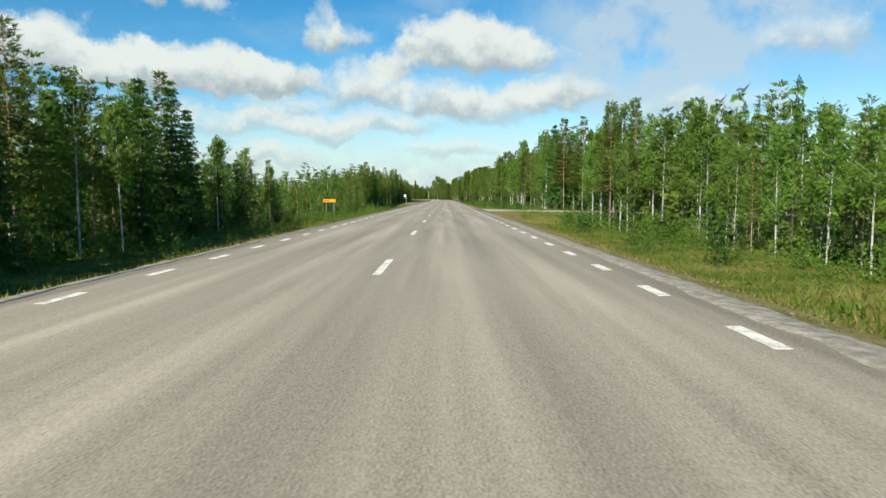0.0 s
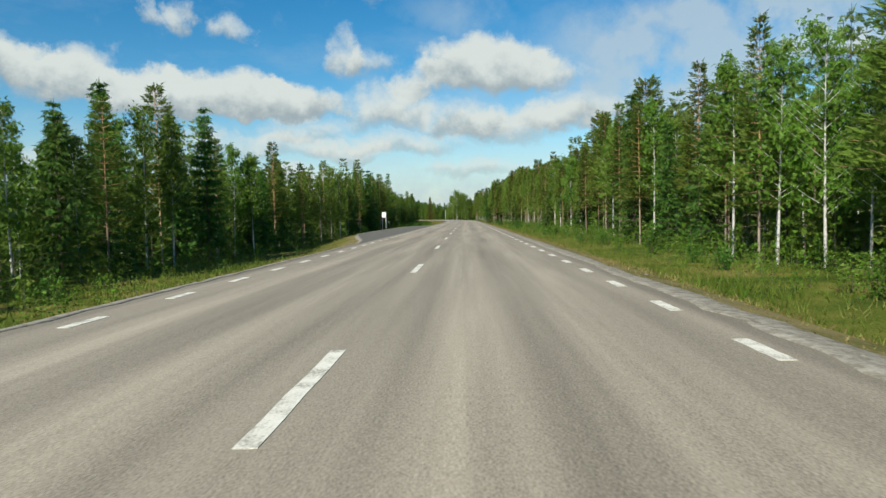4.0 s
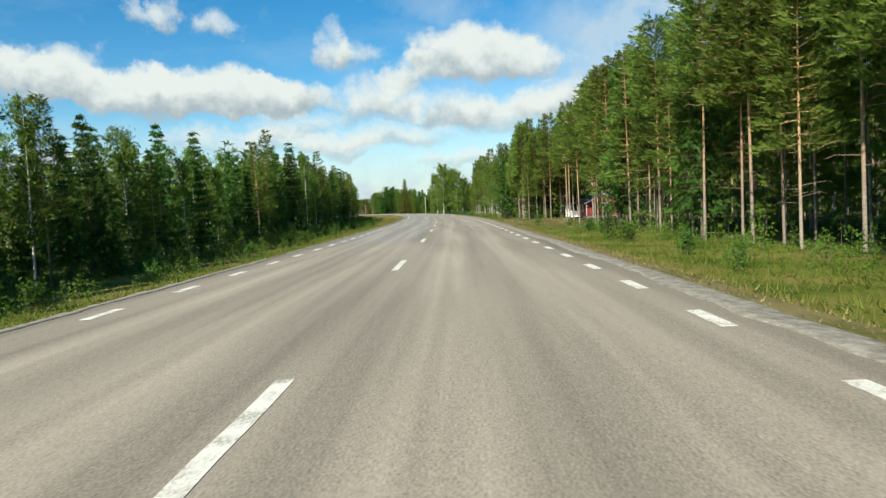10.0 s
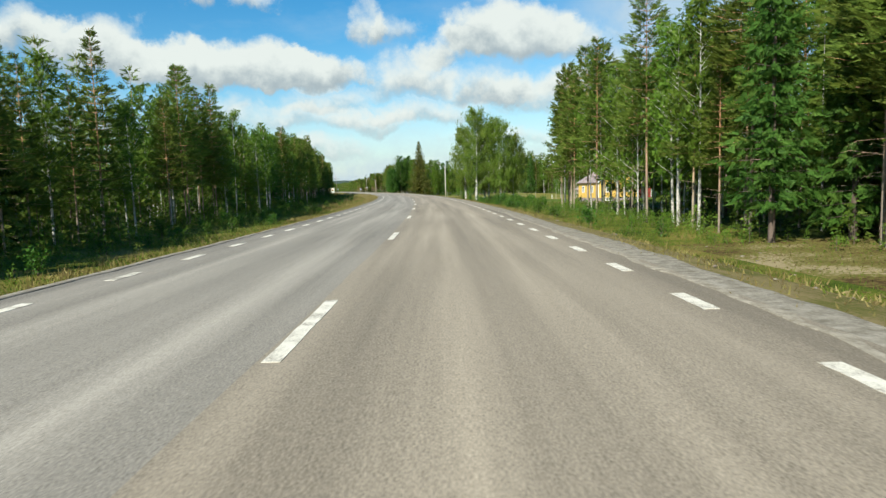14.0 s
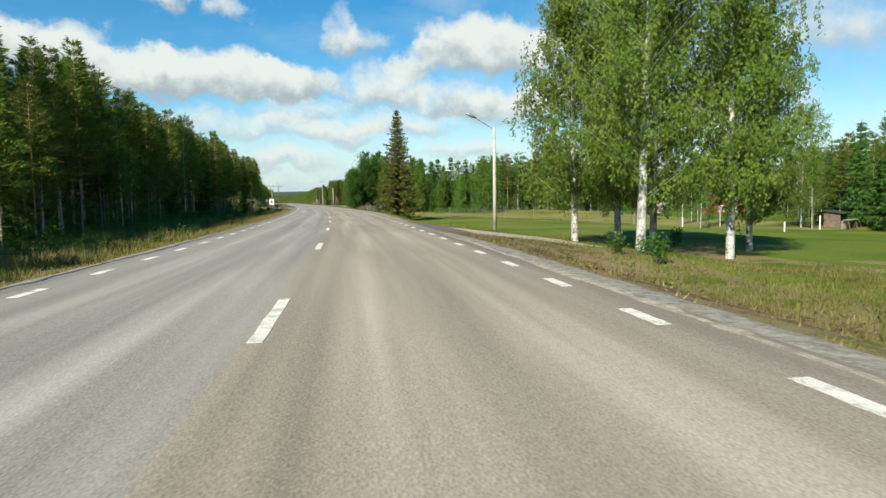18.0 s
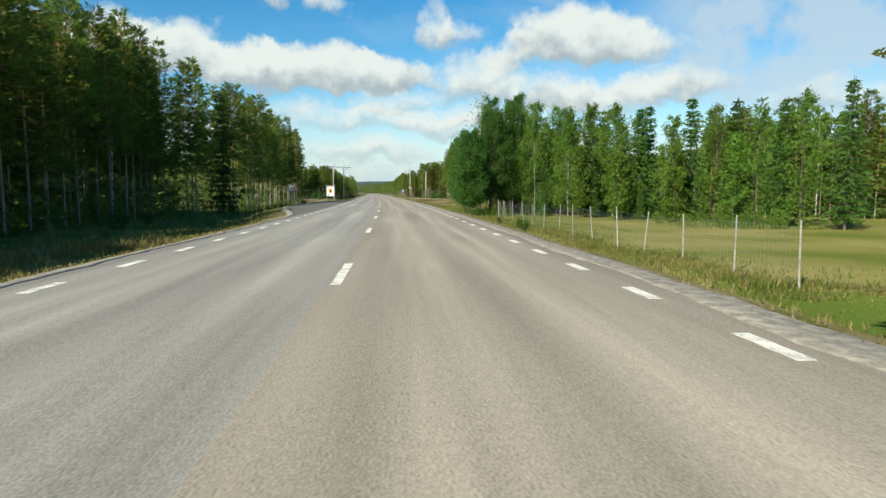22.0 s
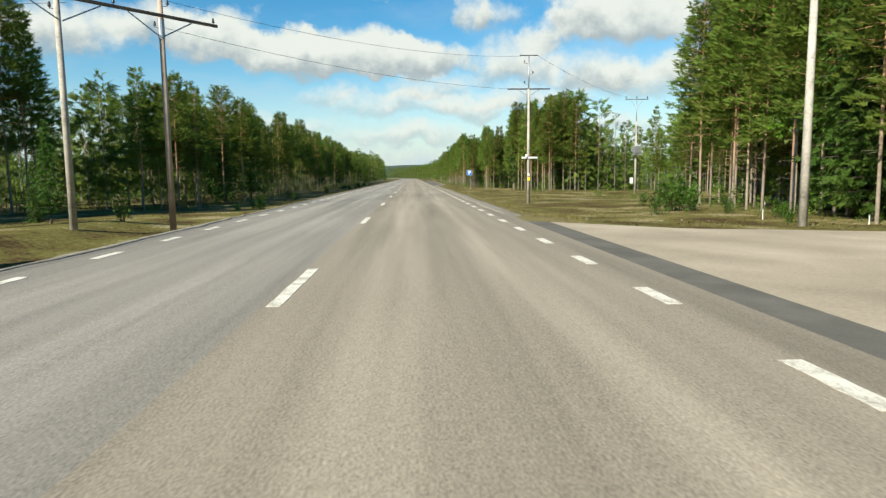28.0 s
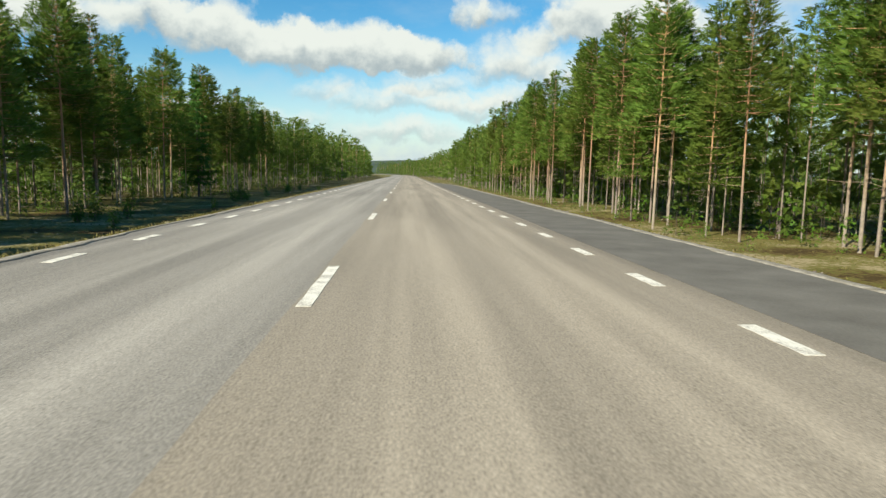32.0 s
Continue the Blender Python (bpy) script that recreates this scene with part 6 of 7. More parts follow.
# poster board
g = land_at(751.5, -12.4)
board = thing("poster_board", 751.5, -12.45, 0.0, "white poster in a wooden frame on two dark posts", "notice board", turn=6)
for x in (-1.03, 1.03):
    part("post", boxed(x - 0.06, x + 0.06, -0.06, 0.06, g - 0.3, 3.05, 0.01), M_OLDWOOD, board, "weathered dark wooden post")
part("beam", boxed(-1.35, 1.3, -0.14, 0.14, 3.05, 3.15, 0.015), M_OLDWOOD, board, "grey wooden roof beam")
part("panel", boxed(-0.92, 0.92, -0.03, 0.03, 0.3, 2.78, 0.01), M_WHITE, board, "white poster panel")
for x0, x1, z0, z1 in ((-0.98, 0.98, 2.78, 2.88), (-0.98, 0.98, 0.2, 0.3), (-0.97, -0.92, 0.3, 2.78), (0.92, 0.97, 0.3, 2.78)):
    part("frame", boxed(x0, x1, -0.05, 0.05, z0, z1, 0.01), M_OLDWOOD, board)


def blot(cx, cz, rx, rz, y, seed, n=26, rag=0.12):
    r = np.random.default_rng(seed)
    k = 1 + rag * r.normal(size=n)
    return prism([(cx + rx * k[i] * math.cos(i * 2 * math.pi / n), cz + rz * k[i] * math.sin(i * 2 * math.pi / n)) for i in range(n)], 0.004)


for nm, bmx, mt, y, lb in (("yellow_disc", blot(0.02, 1.58, 0.55, 0.52, 0, 1, rag=0.03), M_SUNYELLOW, -0.034, "printed yellow disc"),
                           ("orange_shape", blot(-0.02, 1.98, 0.5, 0.26, 0, 2), M_ORANGE, -0.039, "printed orange shape"),
                           ("dark_shape", blot(-0.05, 1.5, 0.28, 0.3, 0, 3, rag=0.2), M_BLACK, -0.044, "printed dark shape"),
                           ("dark_shape", blot(0.2, 1.75, 0.33, 0.13, 0, 4, rag=0.2), M_BLACK, -0.044, "printed dark shape"),
                           ("blue_square", boxed(-0.72, -0.38, -0.002, 0.002, 0.48, 0.8), M_BLUE, -0.034, "small blue square"),
                           ("dark_bar", boxed(-0.15, 0.65, -0.002, 0.002, 0.52, 0.57), M_BLACK, -0.034, "dark printed bar")):
    o = part(nm, bmx, mt, board, lb)
    o.location = (0, y, 0)


# ---- poles, lamps and wires ----
def wood_pole(s, d, top_z, label, r=0.15, mat=None, lean=0.0, group="poles"):
    g0 = land_at(s, d)
    p = thing("utility_pole", s, d, g0, label, "utility pole", group)
    part("pole", tubed((0, 0, -0.3), (lean, 0, top_z - g0), r, r * 0.68, sides=12), mat or M_POLE, p, smooth=True)
    return p, g0


def insulator(bm, x, y, z):
    tube(bm, (x, y, z), (x, y, z + 0.1), 0.02, sides=8)
    tube(bm, (x, y, z + 0.08), (x, y, z + 0.2), 0.07, 0.045, sides=10)
    tube(bm, (x, y, z + 0.2), (x, y, z + 0.27), 0.05, 0.03, sides=10)


pl1, g1 = wood_pole(763.0, -12.35, 10.7, "tall grey weathered line pole with side insulators")
pl2, g2 = wood_pole(766.2, -9.55, 10.7, "tall reddish line pole with side insulators and a service wire", mat=M_POLERED)
for p, g0 in ((pl1, g1), (pl2, g2)):
    for x, z in ((-0.32, 9.9), (0.32, 9.0), (-0.28, 8.1)):
        z -= g0
        part("bracket", tubed((0, 0, z - 0.05), (x, 0, z), 0.014, sides=6), M_WIRE, p)
        ins = bmesh.new()
        insulator(ins, x, 0, z - 0.02)
        part("insulator", ins, M_BLACK, p, "dark bell insulator")
# timber crossarm laid over both poles, with braces and pin insulators
ax, ay = at(763.0, -12.35)
bx, by = at(766.2, -9.55)
beam_top = thing("line_crossarm", 763.0, -12.35, 0.0, "long dark timber crossarm bolted across two line poles", "crossarm", turn=math.degrees(math.atan2(by - ay, bx - ax)) - heading(763.0))
part("beam", boxed(-2.6, 6.9, -0.3, -0.16, 8.47, 8.6, 0.015), M_BROWNWOOD, beam_top, "weathered dark beam")
for x0, x1 in ((0.1, 1.6), (4.15, 5.6), (0.0, -1.5), (4.1, 2.7)):
    part("brace", tubed((x0, -0.2, 7.6), (x1, -0.2, 8.45), 0.03, sides=6), M_STEEL, beam_top)
for x in (-2.4, 2.1, 6.7):
    ins = bmesh.new()
    insulator(ins, x, -0.23, 8.6)
    part("insulator", ins, M_BLACK, beam_top, "dark bell insulator")
part("band", tubed((0, 0, 8.6), (0, 0, 9.5), 0.145, 0.14, sides=12), M_STEEL, pl2)

pr, g3 = wood_pole(789.0, 11.1, 8.35, "pale line pole with a thin mast and white cross board", r=0.135)
part("mast", tubed((0, 0, 7.9 - g3), (0.02, 0, 11.05 - g3), 0.06, 0.045, sides=10), M_STEEL, pr, "thin grey top mast", smooth=True)
part("crossarm", boxed(-1.75, 1.75, -0.05, 0.05, 8.3 - g3, 8.39 - g3, 0.01), M_WIRE, pr, "dark crossarm")
part("crossarm", boxed(-0.72, 0.78, -0.04, 0.04, 10.98 - g3, 11.05 - g3, 0.01), M_WIRE, pr, "short dark top arm")
for x in (-0.9, 0.9):
    part("brace", tubed((0, 0, 7.75 - g3), (x, 0, 8.3 - g3), 0.022, sides=6), M_STEEL, pr)
for x, z in ((-0.34, 10.4), (0.34, 9.55), (-0.34, 8.75)):
    part("bracket", tubed((0, 0, z - 0.06 - g3), (x, 0, z - g3), 0.014, sides=6), M_WIRE, pr)
    ins = bmesh.new()
    insulator(ins, x, 0, z - 0.02 - g3)
    part("insulator", ins, M_BLACK, pr, "dark bell insulator")
part("cross_board", boxed(-0.6, 0.72, -0.2, -0.17, 2.72 - g3, 2.86 - g3, 0.01), M_WHITE, pr, "white cross board")
part("lamp_bowl", tubed((-0.2, -0.2, 2.86 - g3), (-0.2, -0.2, 3.1 - g3), 0.13, 0.06, sides=12), M_WHITE, pr, "small white bowl")
part("tag", boxed(-0.1, 0.1, -0.185, -0.165, 0.92 - g3, 1.2 - g3), M_SUNYELLOW, pr, "yellow tag")
part("tag", boxed(-0.09, 0.09, -0.185, -0.165, 1.32 - g3, 1.5 - g3), M_WHITE, pr, "white tag")
part("cable_guard", tubed((-0.15, 0, 5.4 - g3), (-0.13, 0, 8.25 - g3), 0.02, sides=8), M_WIRE, pr)

tr, g4 = wood_pole(807.4, 26.6, 7.2, "line pole with a grey transformer box and a thin mast", r=0.135)
part("mast", tubed((0, 0, 6.8 - g4), (0, 0, 9.6 - g4), 0.055, 0.045, sides=10), M_STEEL, tr, "thin grey top mast", smooth=True)
part("crossarm", boxed(-1.3, 1.3, -0.05, 0.05, 9.55 - g4, 9.66 - g4, 0.01), M_STEEL, tr)
for x in (-1.2, 0.0, 1.2):
    ins = bmesh.new()
    insulator(ins, x, 0, 9.66 - g4)
    part("insulator", ins, M_BLACK, tr, "dark bell insulator")
tb = part("transformer_box", boxed(-0.42, 0.36, -0.75, -0.15, 3.62 - g4, 4.45 - g4, 0.03), M_TANK, tr, "grey finned transformer tank")
for k in range(7):
    part("fin", boxed(-0.36 + k * 0.11, -0.33 + k * 0.11, -0.8, -0.75, 3.7 - g4, 4.35 - g4), M_TANK, tb)
part("shelf", boxed(-0.45, 0.4, -0.8, -0.1, 3.5 - g4, 3.6 - g4), M_STEEL, tr)
part("meter_box", boxed(-0.62, -0.3, -0.2, 0.0, 0.3 - g4, 0.95 - g4, 0.02), M_WHITE, tr, "white meter box")
part("brace", tubed((0, 0, 8.6 - g4), (-0.7, 0, 9.5 - g4), 0.02, sides=6), M_STEEL, tr)
part("brace", tubed((0, 0, 8.6 - g4), (0.7, 0, 9.5 - g4), 0.02, sides=6), M_STEEL, tr)
part("fuse_arm", boxed(-0.62, 0.62, -0.05, 0.05, 6.3 - g4, 6.38 - g4), M_STEEL, tr)
for x in (-0.5, -0.18, 0.2, 0.52):
    part("fuse", tubed((x, -0.08, 5.95 - g4), (x + 0.06, -0.16, 6.55 - g4), 0.035, sides=8), M_BACK, tr, "grey fuse holder")


def street_lamp(s, d, top_z, label):
    g0 = land_at(s, d)
    p = thing("street_lamp", s, d, g0, label, "street lamp", "street lamps")
    h = top_z - g0
    part("pole", tubed((0, 0, -0.3), (0, 0, h), 0.14, 0.1, sides=12), M_POLE, p, "pale wooden pole", smooth=True)
    arm = part("arm", tubed((0, 0, h - 0.5), (-0.12, 0, h - 0.1), 0.03, sides=8), M_STEEL, p)
    part("arm", tubed((-0.12, 0, h - 0.1), (-1.35, -0.1, h + 0.62), 0.028, sides=8), M_STEEL, p)
    head = bmesh.new()
    bmesh.ops.create_uvsphere(head, u_segments=14, v_segments=8, radius=1.0)
    bmesh.ops.scale(head, vec=(0.42, 0.15, 0.1), verts=head.verts)
    bmesh.ops.rotate(head, cent=(0, 0, 0), matrix=Matrix.Rotation(radians(24), 3, "Y"), verts=head.verts)
    bmesh.ops.translate(head, vec=(-1.65, -0.12, h + 0.76), verts=head.verts)
    part("lamp_head", head, M_STEEL, p, "grey oval lamp head", smooth=True)
    return p


street_lamp(516.0, 11.35, 6.3, "pale wooden street lamp pole with an arm over the road")
street_lamp(755.6, 13.6, 7.1, "pale wooden street lamp pole with an arm at the junction")
wood_pole(527.2, 56.5, 7.5, "short bare wooden pole among the garden trees", r=0.1, mat=M_BROWNWOOD)


def wire(name, a, b, sag, label):
    """A slack line between two places given as s, d, z."""
    cu = bpy.data.curves.new(name, "CURVE")
    cu.dimensions, cu.bevel_depth, cu.bevel_resolution = "3D", 0.009, 1
    sp = cu.splines.new("POLY")
    n = 18
    sp.points.add(n)
    (xa, ya), (xb, yb) = at(a[0], a[1]), at(b[0], b[1])
    for k in range(n + 1):
        u = k / n
        sp.points[k].co = (xa + (xb - xa) * u, ya + (yb - ya) * u, a[2] + (b[2] - a[2]) * u - sag * 4 * u * (1 - u), 1)
    cu.materials.append(M_WIRE)
    return tagged(new(name, cu), label, "wire", "overhead wires")


wire("overhead_wire", (766.2, -9.2, 9.2), (789, 10.5, 10.95), 0.7, "thin overhead wire crossing the road between two poles")
wire("overhead_wire", (766.2, -9.6, 8.1), (789, 11.1, 8.3), 0.6, "thin service cable crossing the road between two poles")
wire("overhead_wire", (763.0, -12.7, 10.1), (766.2, -9.9, 10.1), 0.1, "short wire between two neighbouring poles")
wire("overhead_wire", (763.0, -12.0, 8.3), (752.0, -60.0, 8.5), 1.2, "wire leading away over the trees")
wire("overhead_wire", (763.0, -12.7, 10.0), (752.0, -60.0, 10.0), 1.2, "wire leading away over the trees")
wire("overhead_wire", (789.0, 11.85, 11.0), (807.4, 25.4, 9.85), 0.4, "thin wire between the line pole and the transformer pole")


# ---- field fence ----
def fence_run(points, label, tall=1.6):
    fence = new("field_fence")
    tagged(fence, label, "fence", "field fences")
    x, y = at(*points[0])
    fence.matrix_world = pose(x, y, 0)
    r = np.random.default_rng(5)
    tops = []
    for s, d in points:
        px, py = at(s, d)
        g0 = land_at(s, d)
        lean = r.normal(size=2) * (0.06 + 0.03 * tall)
        h = r.uniform(0.94, 1.06) * tall
        a = Vector((px - x, py - y, g0 - 0.2))
        b = a + Vector((lean[0], lean[1], h + 0.2))
        part("post", tubed(a, b, 0.047, 0.038, sides=8), M_FENCEWOOD, fence)
        tops.append((a, b))
    for k in range(7):
        u = 0.2 + 0.115 * k
        wire = Builder(1)
        wire.limb([tuple(a.lerp(b, u)) for a, b in tops], [0.004] * len(tops), 4)
        v, f = wire.data()
        mesh_object("strand", v, f, M_STEEL, parent=fence, label="thin fence wire")
    # upright wires of the netting
    net = Builder(2)
    for (a, b), (c, e) in zip(tops, tops[1:]):
        many = max(2, int((c - a).length / 0.3))
        for k in range(1, many):
            lo, hi = a.lerp(c, k / many), b.lerp(e, k / many)
            net.limb([tuple(lo.lerp(hi, 0.2)), tuple(lo.lerp(hi, 0.89))], [0.0045, 0.0045], 3)
    v, f = net.data()
    mesh_object("netting", v, f, M_STEEL, parent=fence, label="upright wires of the woven netting")
    return fence


fence_run([(s, 16.4 + 0.12 * math.sin(s * 3)) for s in np.arange(600.6, 668, 4.93)], "wire fence on tall leaning grey posts along the meadow", 2.65)
fence_run([(668.6, 17.2), (672.5, 18.6), (674.5, 20.2), (675.5, 22.0), (679, 25), (683, 28.5), (686, 32), (687.5, 36), (688, 40), (688, 44.5), (686, 49), (684, 54), (681, 59)],
          "woven wire fence on grey posts that turns away from the road", 2.4)
fence_run([(598 - k * 4.0, 15.6 + k * 4.1) for k in range(1, 9)], "wire fence on grey posts across the hay field", 2.4)


# ---- houses ----
def house(s, d, turn, wide, long, eave, ridge, wall_m, roof_m, label, windows_gable, windows_side, plinth=0.35, z=None):
    """Gable faces -y, ridge runs along y; walls of boards with thickness, overhanging roof, framed windows."""
    g0 = land_at(s, d) if z is None else z
    h = thing("cottage", s, d, g0, label, "house", turn=turn)
    t = 0.15

    def wall(name, pts, depth, loc, rz):
        o = part(name, prism(pts, depth), wall_m, h)
        o.matrix_local = pose(*loc, 0, 0, rz)
        return o

    half, hl = wide / 2, long / 2
    gable = [(-half, plinth), (half, plinth), (half, eave), (0, ridge), (-half, eave)]
    wall("gable_wall", gable, t, (0, -hl, 0), 0)
    wall("gable_wall", gable, t, (0, hl, 0), 0)
    side = [(-hl + t / 2, plinth), (hl - t / 2, plinth), (hl - t / 2, eave), (-hl + t / 2, eave)]
    wall("side_wall", side, t, (half - t / 2, 0, 0), 90)
    wall("side_wall", side, t, (-half + t / 2, 0, 0), 90)
    part("plinth", boxed(-half + 0.05, half - 0.05, -hl + 0.05, hl - 0.05, -0.6, plinth), M_ROOFGREY, h, "grey stone plinth")
    rise, over = ridge - eave, 0.35
    slope = rise / half
    for sx in (-1, 1):
        bm = bmesh.new()
        pts = [(0, ridge + 0.02), (sx * (half + over), eave - over * slope + 0.02), (sx * (half + over), eave - over * slope + 0.14), (0, ridge + 0.16)]
        vs = [[bm.verts.new((x, y, zz)) for x, zz in pts] for y in (-hl - over, hl + over)]
        for k in range(4):
            bm.faces.new((vs[0][k], vs[0][(k + 1) % 4], vs[1][(k + 1) % 4], vs[1][k]))
        bm.faces.new(vs[0])
        bm.faces.new(vs[1][::-1])
        rf = part("roof", bm, roof_m, h, "roof slope")
        for k in range(int(long / 0.6)):
            y = -hl - over + 0.3 + k * 0.6
            part("roof_rib", tubed((0, y, ridge + 0.17), (sx * (half + over), y, eave - over * slope + 0.15), 0.02, sides=4), roof_m, rf)
        part("bargeboard", tubed((0, -hl - over - 0.02, ridge + 0.06), (sx * (half + over), -hl - over - 0.02, eave - over * slope + 0.06), 0.09, sides=4), M_TRIM, h, "white bargeboard")
        part("corner_board", boxed(sx * half - 0.07, sx * half + 0.07, -hl - t / 2 - 0.03, -hl - t / 2, plinth, eave), M_TRIM, h)
    part("chimney", boxed(-0.3, 0.3, hl * 0.2, hl * 0.2 + 0.6, ridge - 0.2, ridge + 0.8, 0.02), M_ROOFGREY, h)

    def window(x, zc, w, hh, rz, off):
        wn = part("window", boxed(-w / 2, w / 2, -0.02, 0.02, -hh / 2, hh / 2), M_GLASS, h, "dark window pane")
        wn.matrix_local = pose(*off, 0, 0, rz) @ Matrix.Translation((x, 0, zc))
        for x0, x1, z0, z1 in ((-w / 2 - 0.12, w / 2 + 0.12, hh / 2, hh / 2 + 0.14), (-w / 2 - 0.12, w / 2 + 0.12, -hh / 2 - 0.14, -hh / 2), (-w / 2 - 0.12, -w / 2, -hh / 2, hh / 2), (w / 2, w / 2 + 0.12, -hh / 2, hh / 2), (-0.03, 0.03, -hh / 2, hh / 2)):
            part("window_frame", boxed(x0, x1, -0.05, 0.02, z0, z1), M_TRIM, wn)

    for x, zc, w, hh in windows_gable:
        window(x, zc, w, hh, 0, (0, -hl - t / 2 - 0.02, 0))
    for x, zc, w, hh in windows_side:
        window(x, zc, w, hh, -90, (-half - 0.02, 0, 0))
    return h, g0


cot, g0 = house(371.4, 29.4, -2, 5.9, 6.2, 2.5, 3.9, M_RED, M_ROOF, "small red wooden cottage with white trim and a dark roof", [(0.5, 1.7, 0.95, 1.15)], [(-1.6, 1.75, 0.9, 1.2), (0.3, 1.75, 0.8, 1.2)])
# porch on the road side of the red cottage
part("porch_floor", boxed(-5.3, -3.42, -1.4, 3.3, 0.2, 0.35), M_TRIM, cot)
for y in (-1.3, 0.9, 3.2):
    part("porch_post", boxed(-5.25, -5.15, y - 0.05, y + 0.05, 0.35, 2.3), M_TRIM, cot, "white porch post")
part("porch_roof", prism([(-5.6, 2.25), (-3.5, 2.6), (-3.5, 2.72), (-5.6, 2.37)], 5.2), M_ROOF, cot).location = (0, 1.0, 0)
part("porch_rail", boxed(-5.26, -5.18, -1.4, 3.3, 1.15, 1.23), M_TRIM, cot)
for k in range(19):
    y = -1.3 + k * 0.25
    part("baluster", boxed(-5.25, -5.2, y - 0.055, y + 0.055, 0.35, 1.15), M_TRIM, cot)
part("porch_rail", boxed(-5.2, -3.42, -1.44, -1.38, 1.15, 1.23), M_TRIM, cot)
for k in range(7):
    part("baluster", boxed(-5.1 + k * 0.25, -5.0 + k * 0.25, -1.43, -1.39, 0.35, 1.15), M_TRIM, cot)

house(473.5, 34.6, 6, 7.2, 8.0, 3.3, 5.3, M_OCHRE, M_ROOFGREY, "yellow rendered house with a greyish pink roof at the field edge",
      [(-1.9, 2.1, 0.6, 0.9), (1.5, 2.1, 0.6, 0.9), (-1.9, 0.42, 0.7, 0.3)], [(-2.0, 2.1, 0.7, 0.9), (1.6, 2.1, 0.7, 0.9)], plinth=0.65)
house(620.0, 107.0, 62, 7.2, 8.0, 5.8, 9.8, M_RED, M_ROOF, "two-storey red wooden house with white windows and a steep dark roof",
      [(-1.6, 1.8, 1.0, 1.5), (1.6, 1.8, 1.0, 1.5), (0, 4.8, 1.0, 1.3)], [(-2.2, 1.8, 1.1, 1.5), (1.8, 1.8, 1.1, 1.5), (-2.2, 4.6, 1.1, 1.2), (1.8, 4.6, 1.1, 1.2)])
house(629.0, 108.0, 62, 4.2, 5.0, 2.2, 3.4, M_RED, M_ROOF, "low red wooden outbuilding beside the two-storey house", [], [(0.5, 1.2, 0.7, 0.7)], plinth=0.2)
house(616.0, 84.0, 40, 1.3, 1.8, 1.4, 1.9, M_BROWNWOOD, M_ROOFGREY, "small weathered wooden field hut with a pinkish roof", [(0, 1.3, 0.9, 0.9)], [], plinth=0.2, z=-2.2)
house(505.5, 53.5, 10, 4.5, 5.5, 2.3, 3.5, M_RED, M_ROOF, "small red wooden shed in the garden", [], [(0.5, 1.3, 0.6, 0.6)], plinth=0.2)
g0 = land_at(548.4, 69.0)
shelter = thing("shelter", 548.4, 69.0, g0, "small dark wooden shelter with a dull sheet roof behind the tables", "shelter", turn=20)
for x in (-1.2, 1.1):
    part("side_wall", boxed(x, x + 0.1, -1.1, 1.1, -0.1, 1.9), M_BROWNWOOD, shelter)
part("back_wall", boxed(-1.1, 1.1, 1.0, 1.1, -0.1, 1.9), M_BROWNWOOD, shelter)
part("shelf", boxed(-1.1, 1.1, 0.3, 1.0, 0.7, 0.76), M_BROWNWOOD, shelter)
roof = part("roof", boxed(-1.5, 1.5, -1.5, 1.5, 0, 0.07, 0.01), M_ROOF, shelter)
roof.matrix_local = pose(0, 0, 2.05, 7, 0, 0)


def work_table(s, d, turn, long, label, block):
    """Rough outdoor table of two planks on trestle legs."""
    g = land_at(s, d)
    tb = thing("garden_table", s, d, g, label, "table", "garden tables", turn=turn)
    for y in (-0.34, 0.02):
        part("plank", boxed(-long / 2, long / 2, y, y + 0.32, 1.16, 1.24, 0.01), M_OLDWOOD, tb)
    for x in (-long * 0.4, long * 0.4):
        part("crossbar", boxed(x - 0.05, x + 0.05, -0.32, 0.32, 1.08, 1.16), M_BROWNWOOD, tb)
        for y in (-1, 1):
            part("leg", tubed((x, y * 0.38, -0.1), (x, y * 0.16, 1.1), 0.05, sides=6), M_BROWNWOOD, tb)
    if block:
        bl = thing("stone_block", s + 0.3, d - 0.75, g, "pale weathered block leaning under the garden table", "block", turn=turn + 15)
        part("stone", boxed(-0.5, 0.5, -0.3, 0.3, -0.1, 1.05, 0.12), M_STONE, bl)


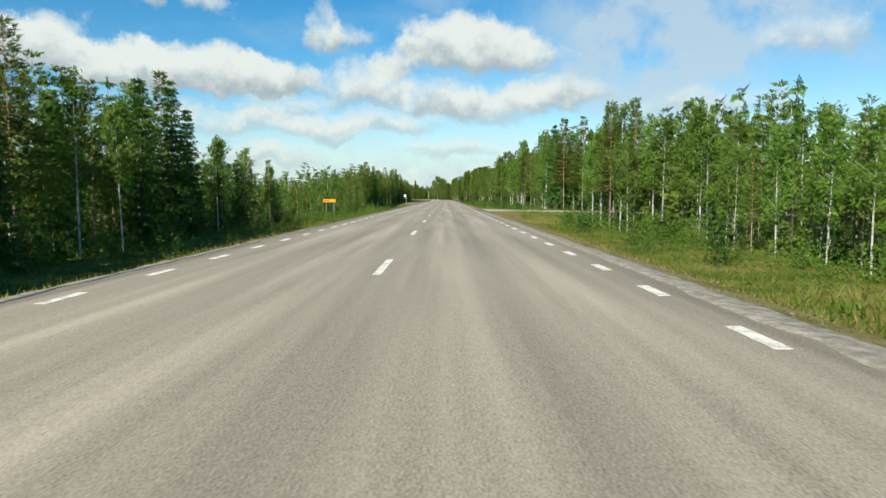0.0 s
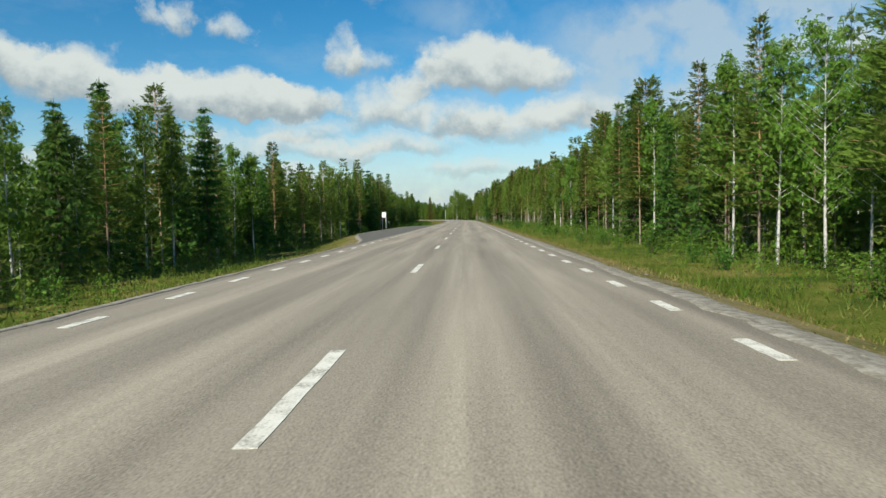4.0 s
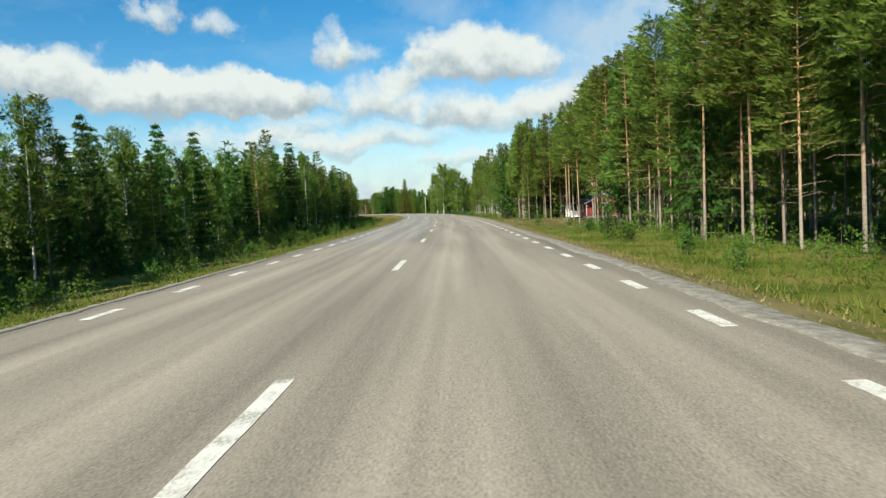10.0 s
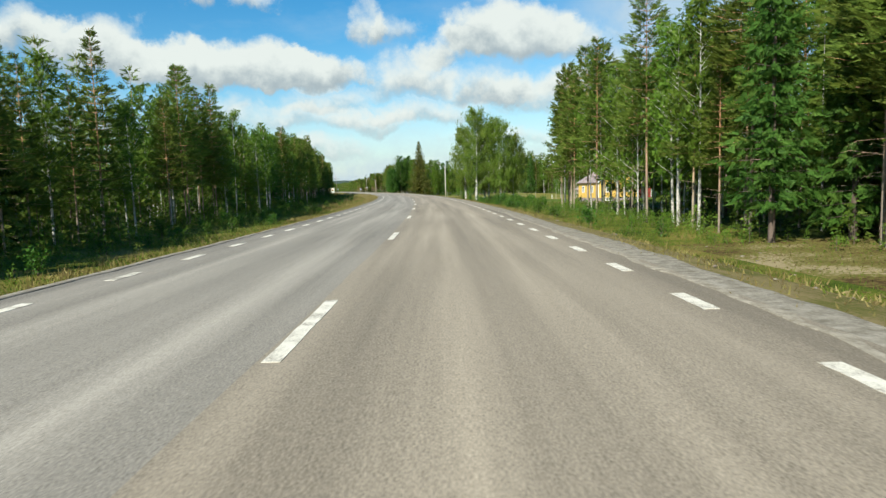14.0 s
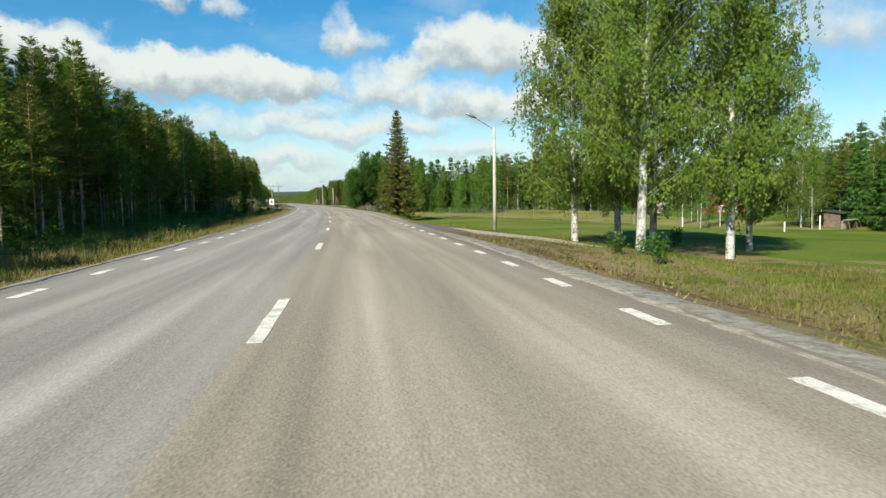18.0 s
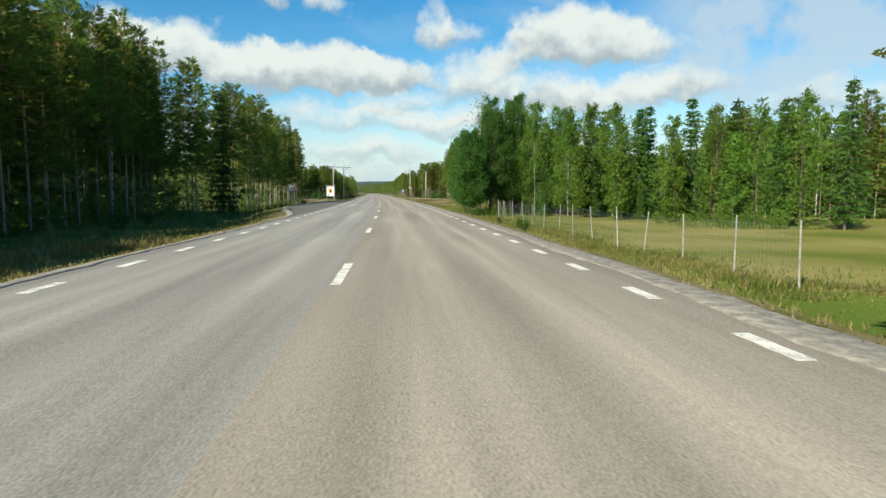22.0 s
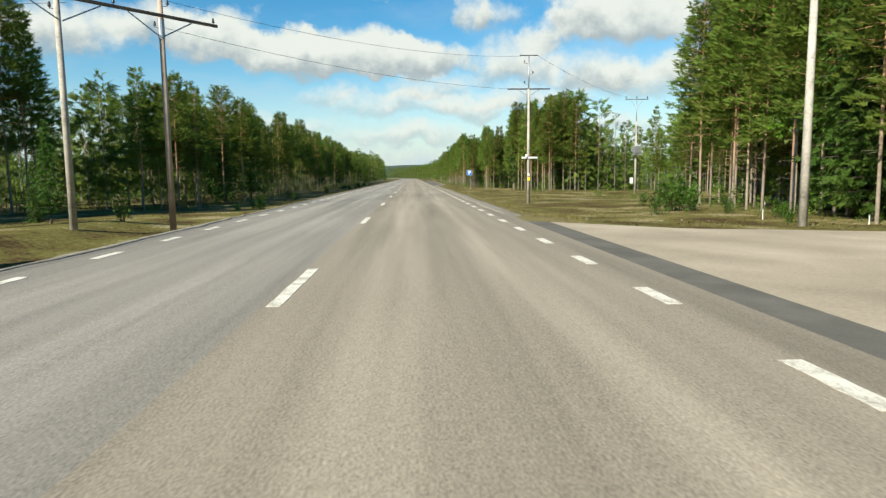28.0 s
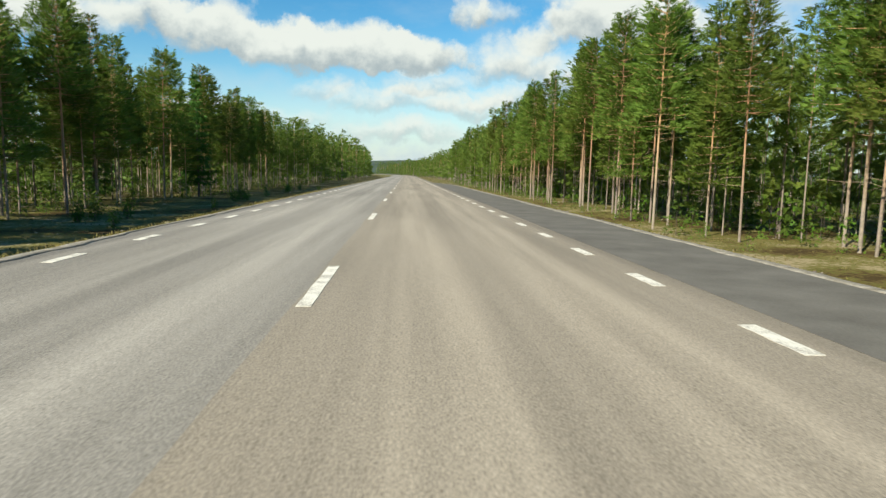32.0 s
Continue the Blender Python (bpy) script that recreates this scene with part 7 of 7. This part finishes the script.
work_table(542.6, 65.5, 28, 3.1, "grey wooden garden table with a pale block beneath it", True)
work_table(540.6, 67.6, 34, 2.4, "grey wooden garden table beside the dark shelter", False)
for s, d, h in ((543.9, 62.2, 1.7), (541.5, 55.0, 1.2), (556.0, 50.5, 1.3)):
    g0 = land_at(s, d)
    stake = thing("garden_post", s, d, g0, "short white painted post standing in the lawn", "post", "garden posts")
    part("post", boxed(-0.07, 0.07, -0.07, 0.07, -0.2, h, 0.012), M_TRIM, stake)
    part("cap", boxed(-0.085, 0.085, -0.085, 0.085, h, h + 0.05, 0.01), M_TRIM, stake)

# log pile in the yard
g0 = land_at(779, 41)
pile = thing("log_pile", 779.0, 41.0, g0, "stack of pale barked logs lying in the yard", "log pile", turn=-8)
r = np.random.default_rng(12)
for k in range(16):
    lay = 0 if k < 7 else 1 if k < 12 else 2
    y = -0.9 + (k - (0, 7, 12)[lay]) * 0.3 + lay * 0.15
    x0 = -3.4 + r.uniform(-0.5, 0.5)
    part("log", tubed((x0, y, 0.12 + lay * 0.24), (x0 + r.uniform(5.6, 7.0), y + r.uniform(-0.08, 0.08), 0.12 + lay * 0.24), 0.13, 0.1, sides=9), M_POLE, pile)
for s, d, h in ((766.2, 18.3, 0.45), (780.0, 26.2, 0.55), (762.0, 20.5, 0.5)):
    g0 = land_at(s, d)
    stake = thing("marker_stake", s, d, g0, "small white painted marker stake in the heath", "marker", "marker stakes")
    part("stake", boxed(-0.022, 0.022, -0.015, 0.015, -0.15, h, 0.004), M_TRIM, stake)
    part("cap", boxed(-0.026, 0.026, -0.019, 0.019, h, h + 0.06, 0.004), M_BACK, stake, "grey top of the stake")

# far wooded ridge beyond the end of the road
bm_v, bm_f = [], []
for k in range(121):
    a = radians(-75 + k * 1.35 + 8)
    R = 1750
    hgt = 17 + 14 * math.exp(-((k - 58) / 9.0) ** 2) + 5 * noise.noise((k * 0.21, 3.0, 0)) + 1.5 * noise.noise((k * 1.3, 9.0, 0))
    cx, cy = -60, 350
    for rr, z in ((R, -4.0), (R + 160, hgt * 0.7), (R + 300, hgt)):
        bm_v.append((cx - rr * math.sin(a), cy + rr * math.cos(a), z))
for k in range(120):
    for j in range(2):
        bm_f.append((k * 3 + j, k * 3 + j + 1, k * 3 + j + 4, k * 3 + j + 3))
tagged(mesh_object("wooded_ridge", bm_v, bm_f, M_HILL), "low distant ridge covered with dark forest", "hill", kind="structure")
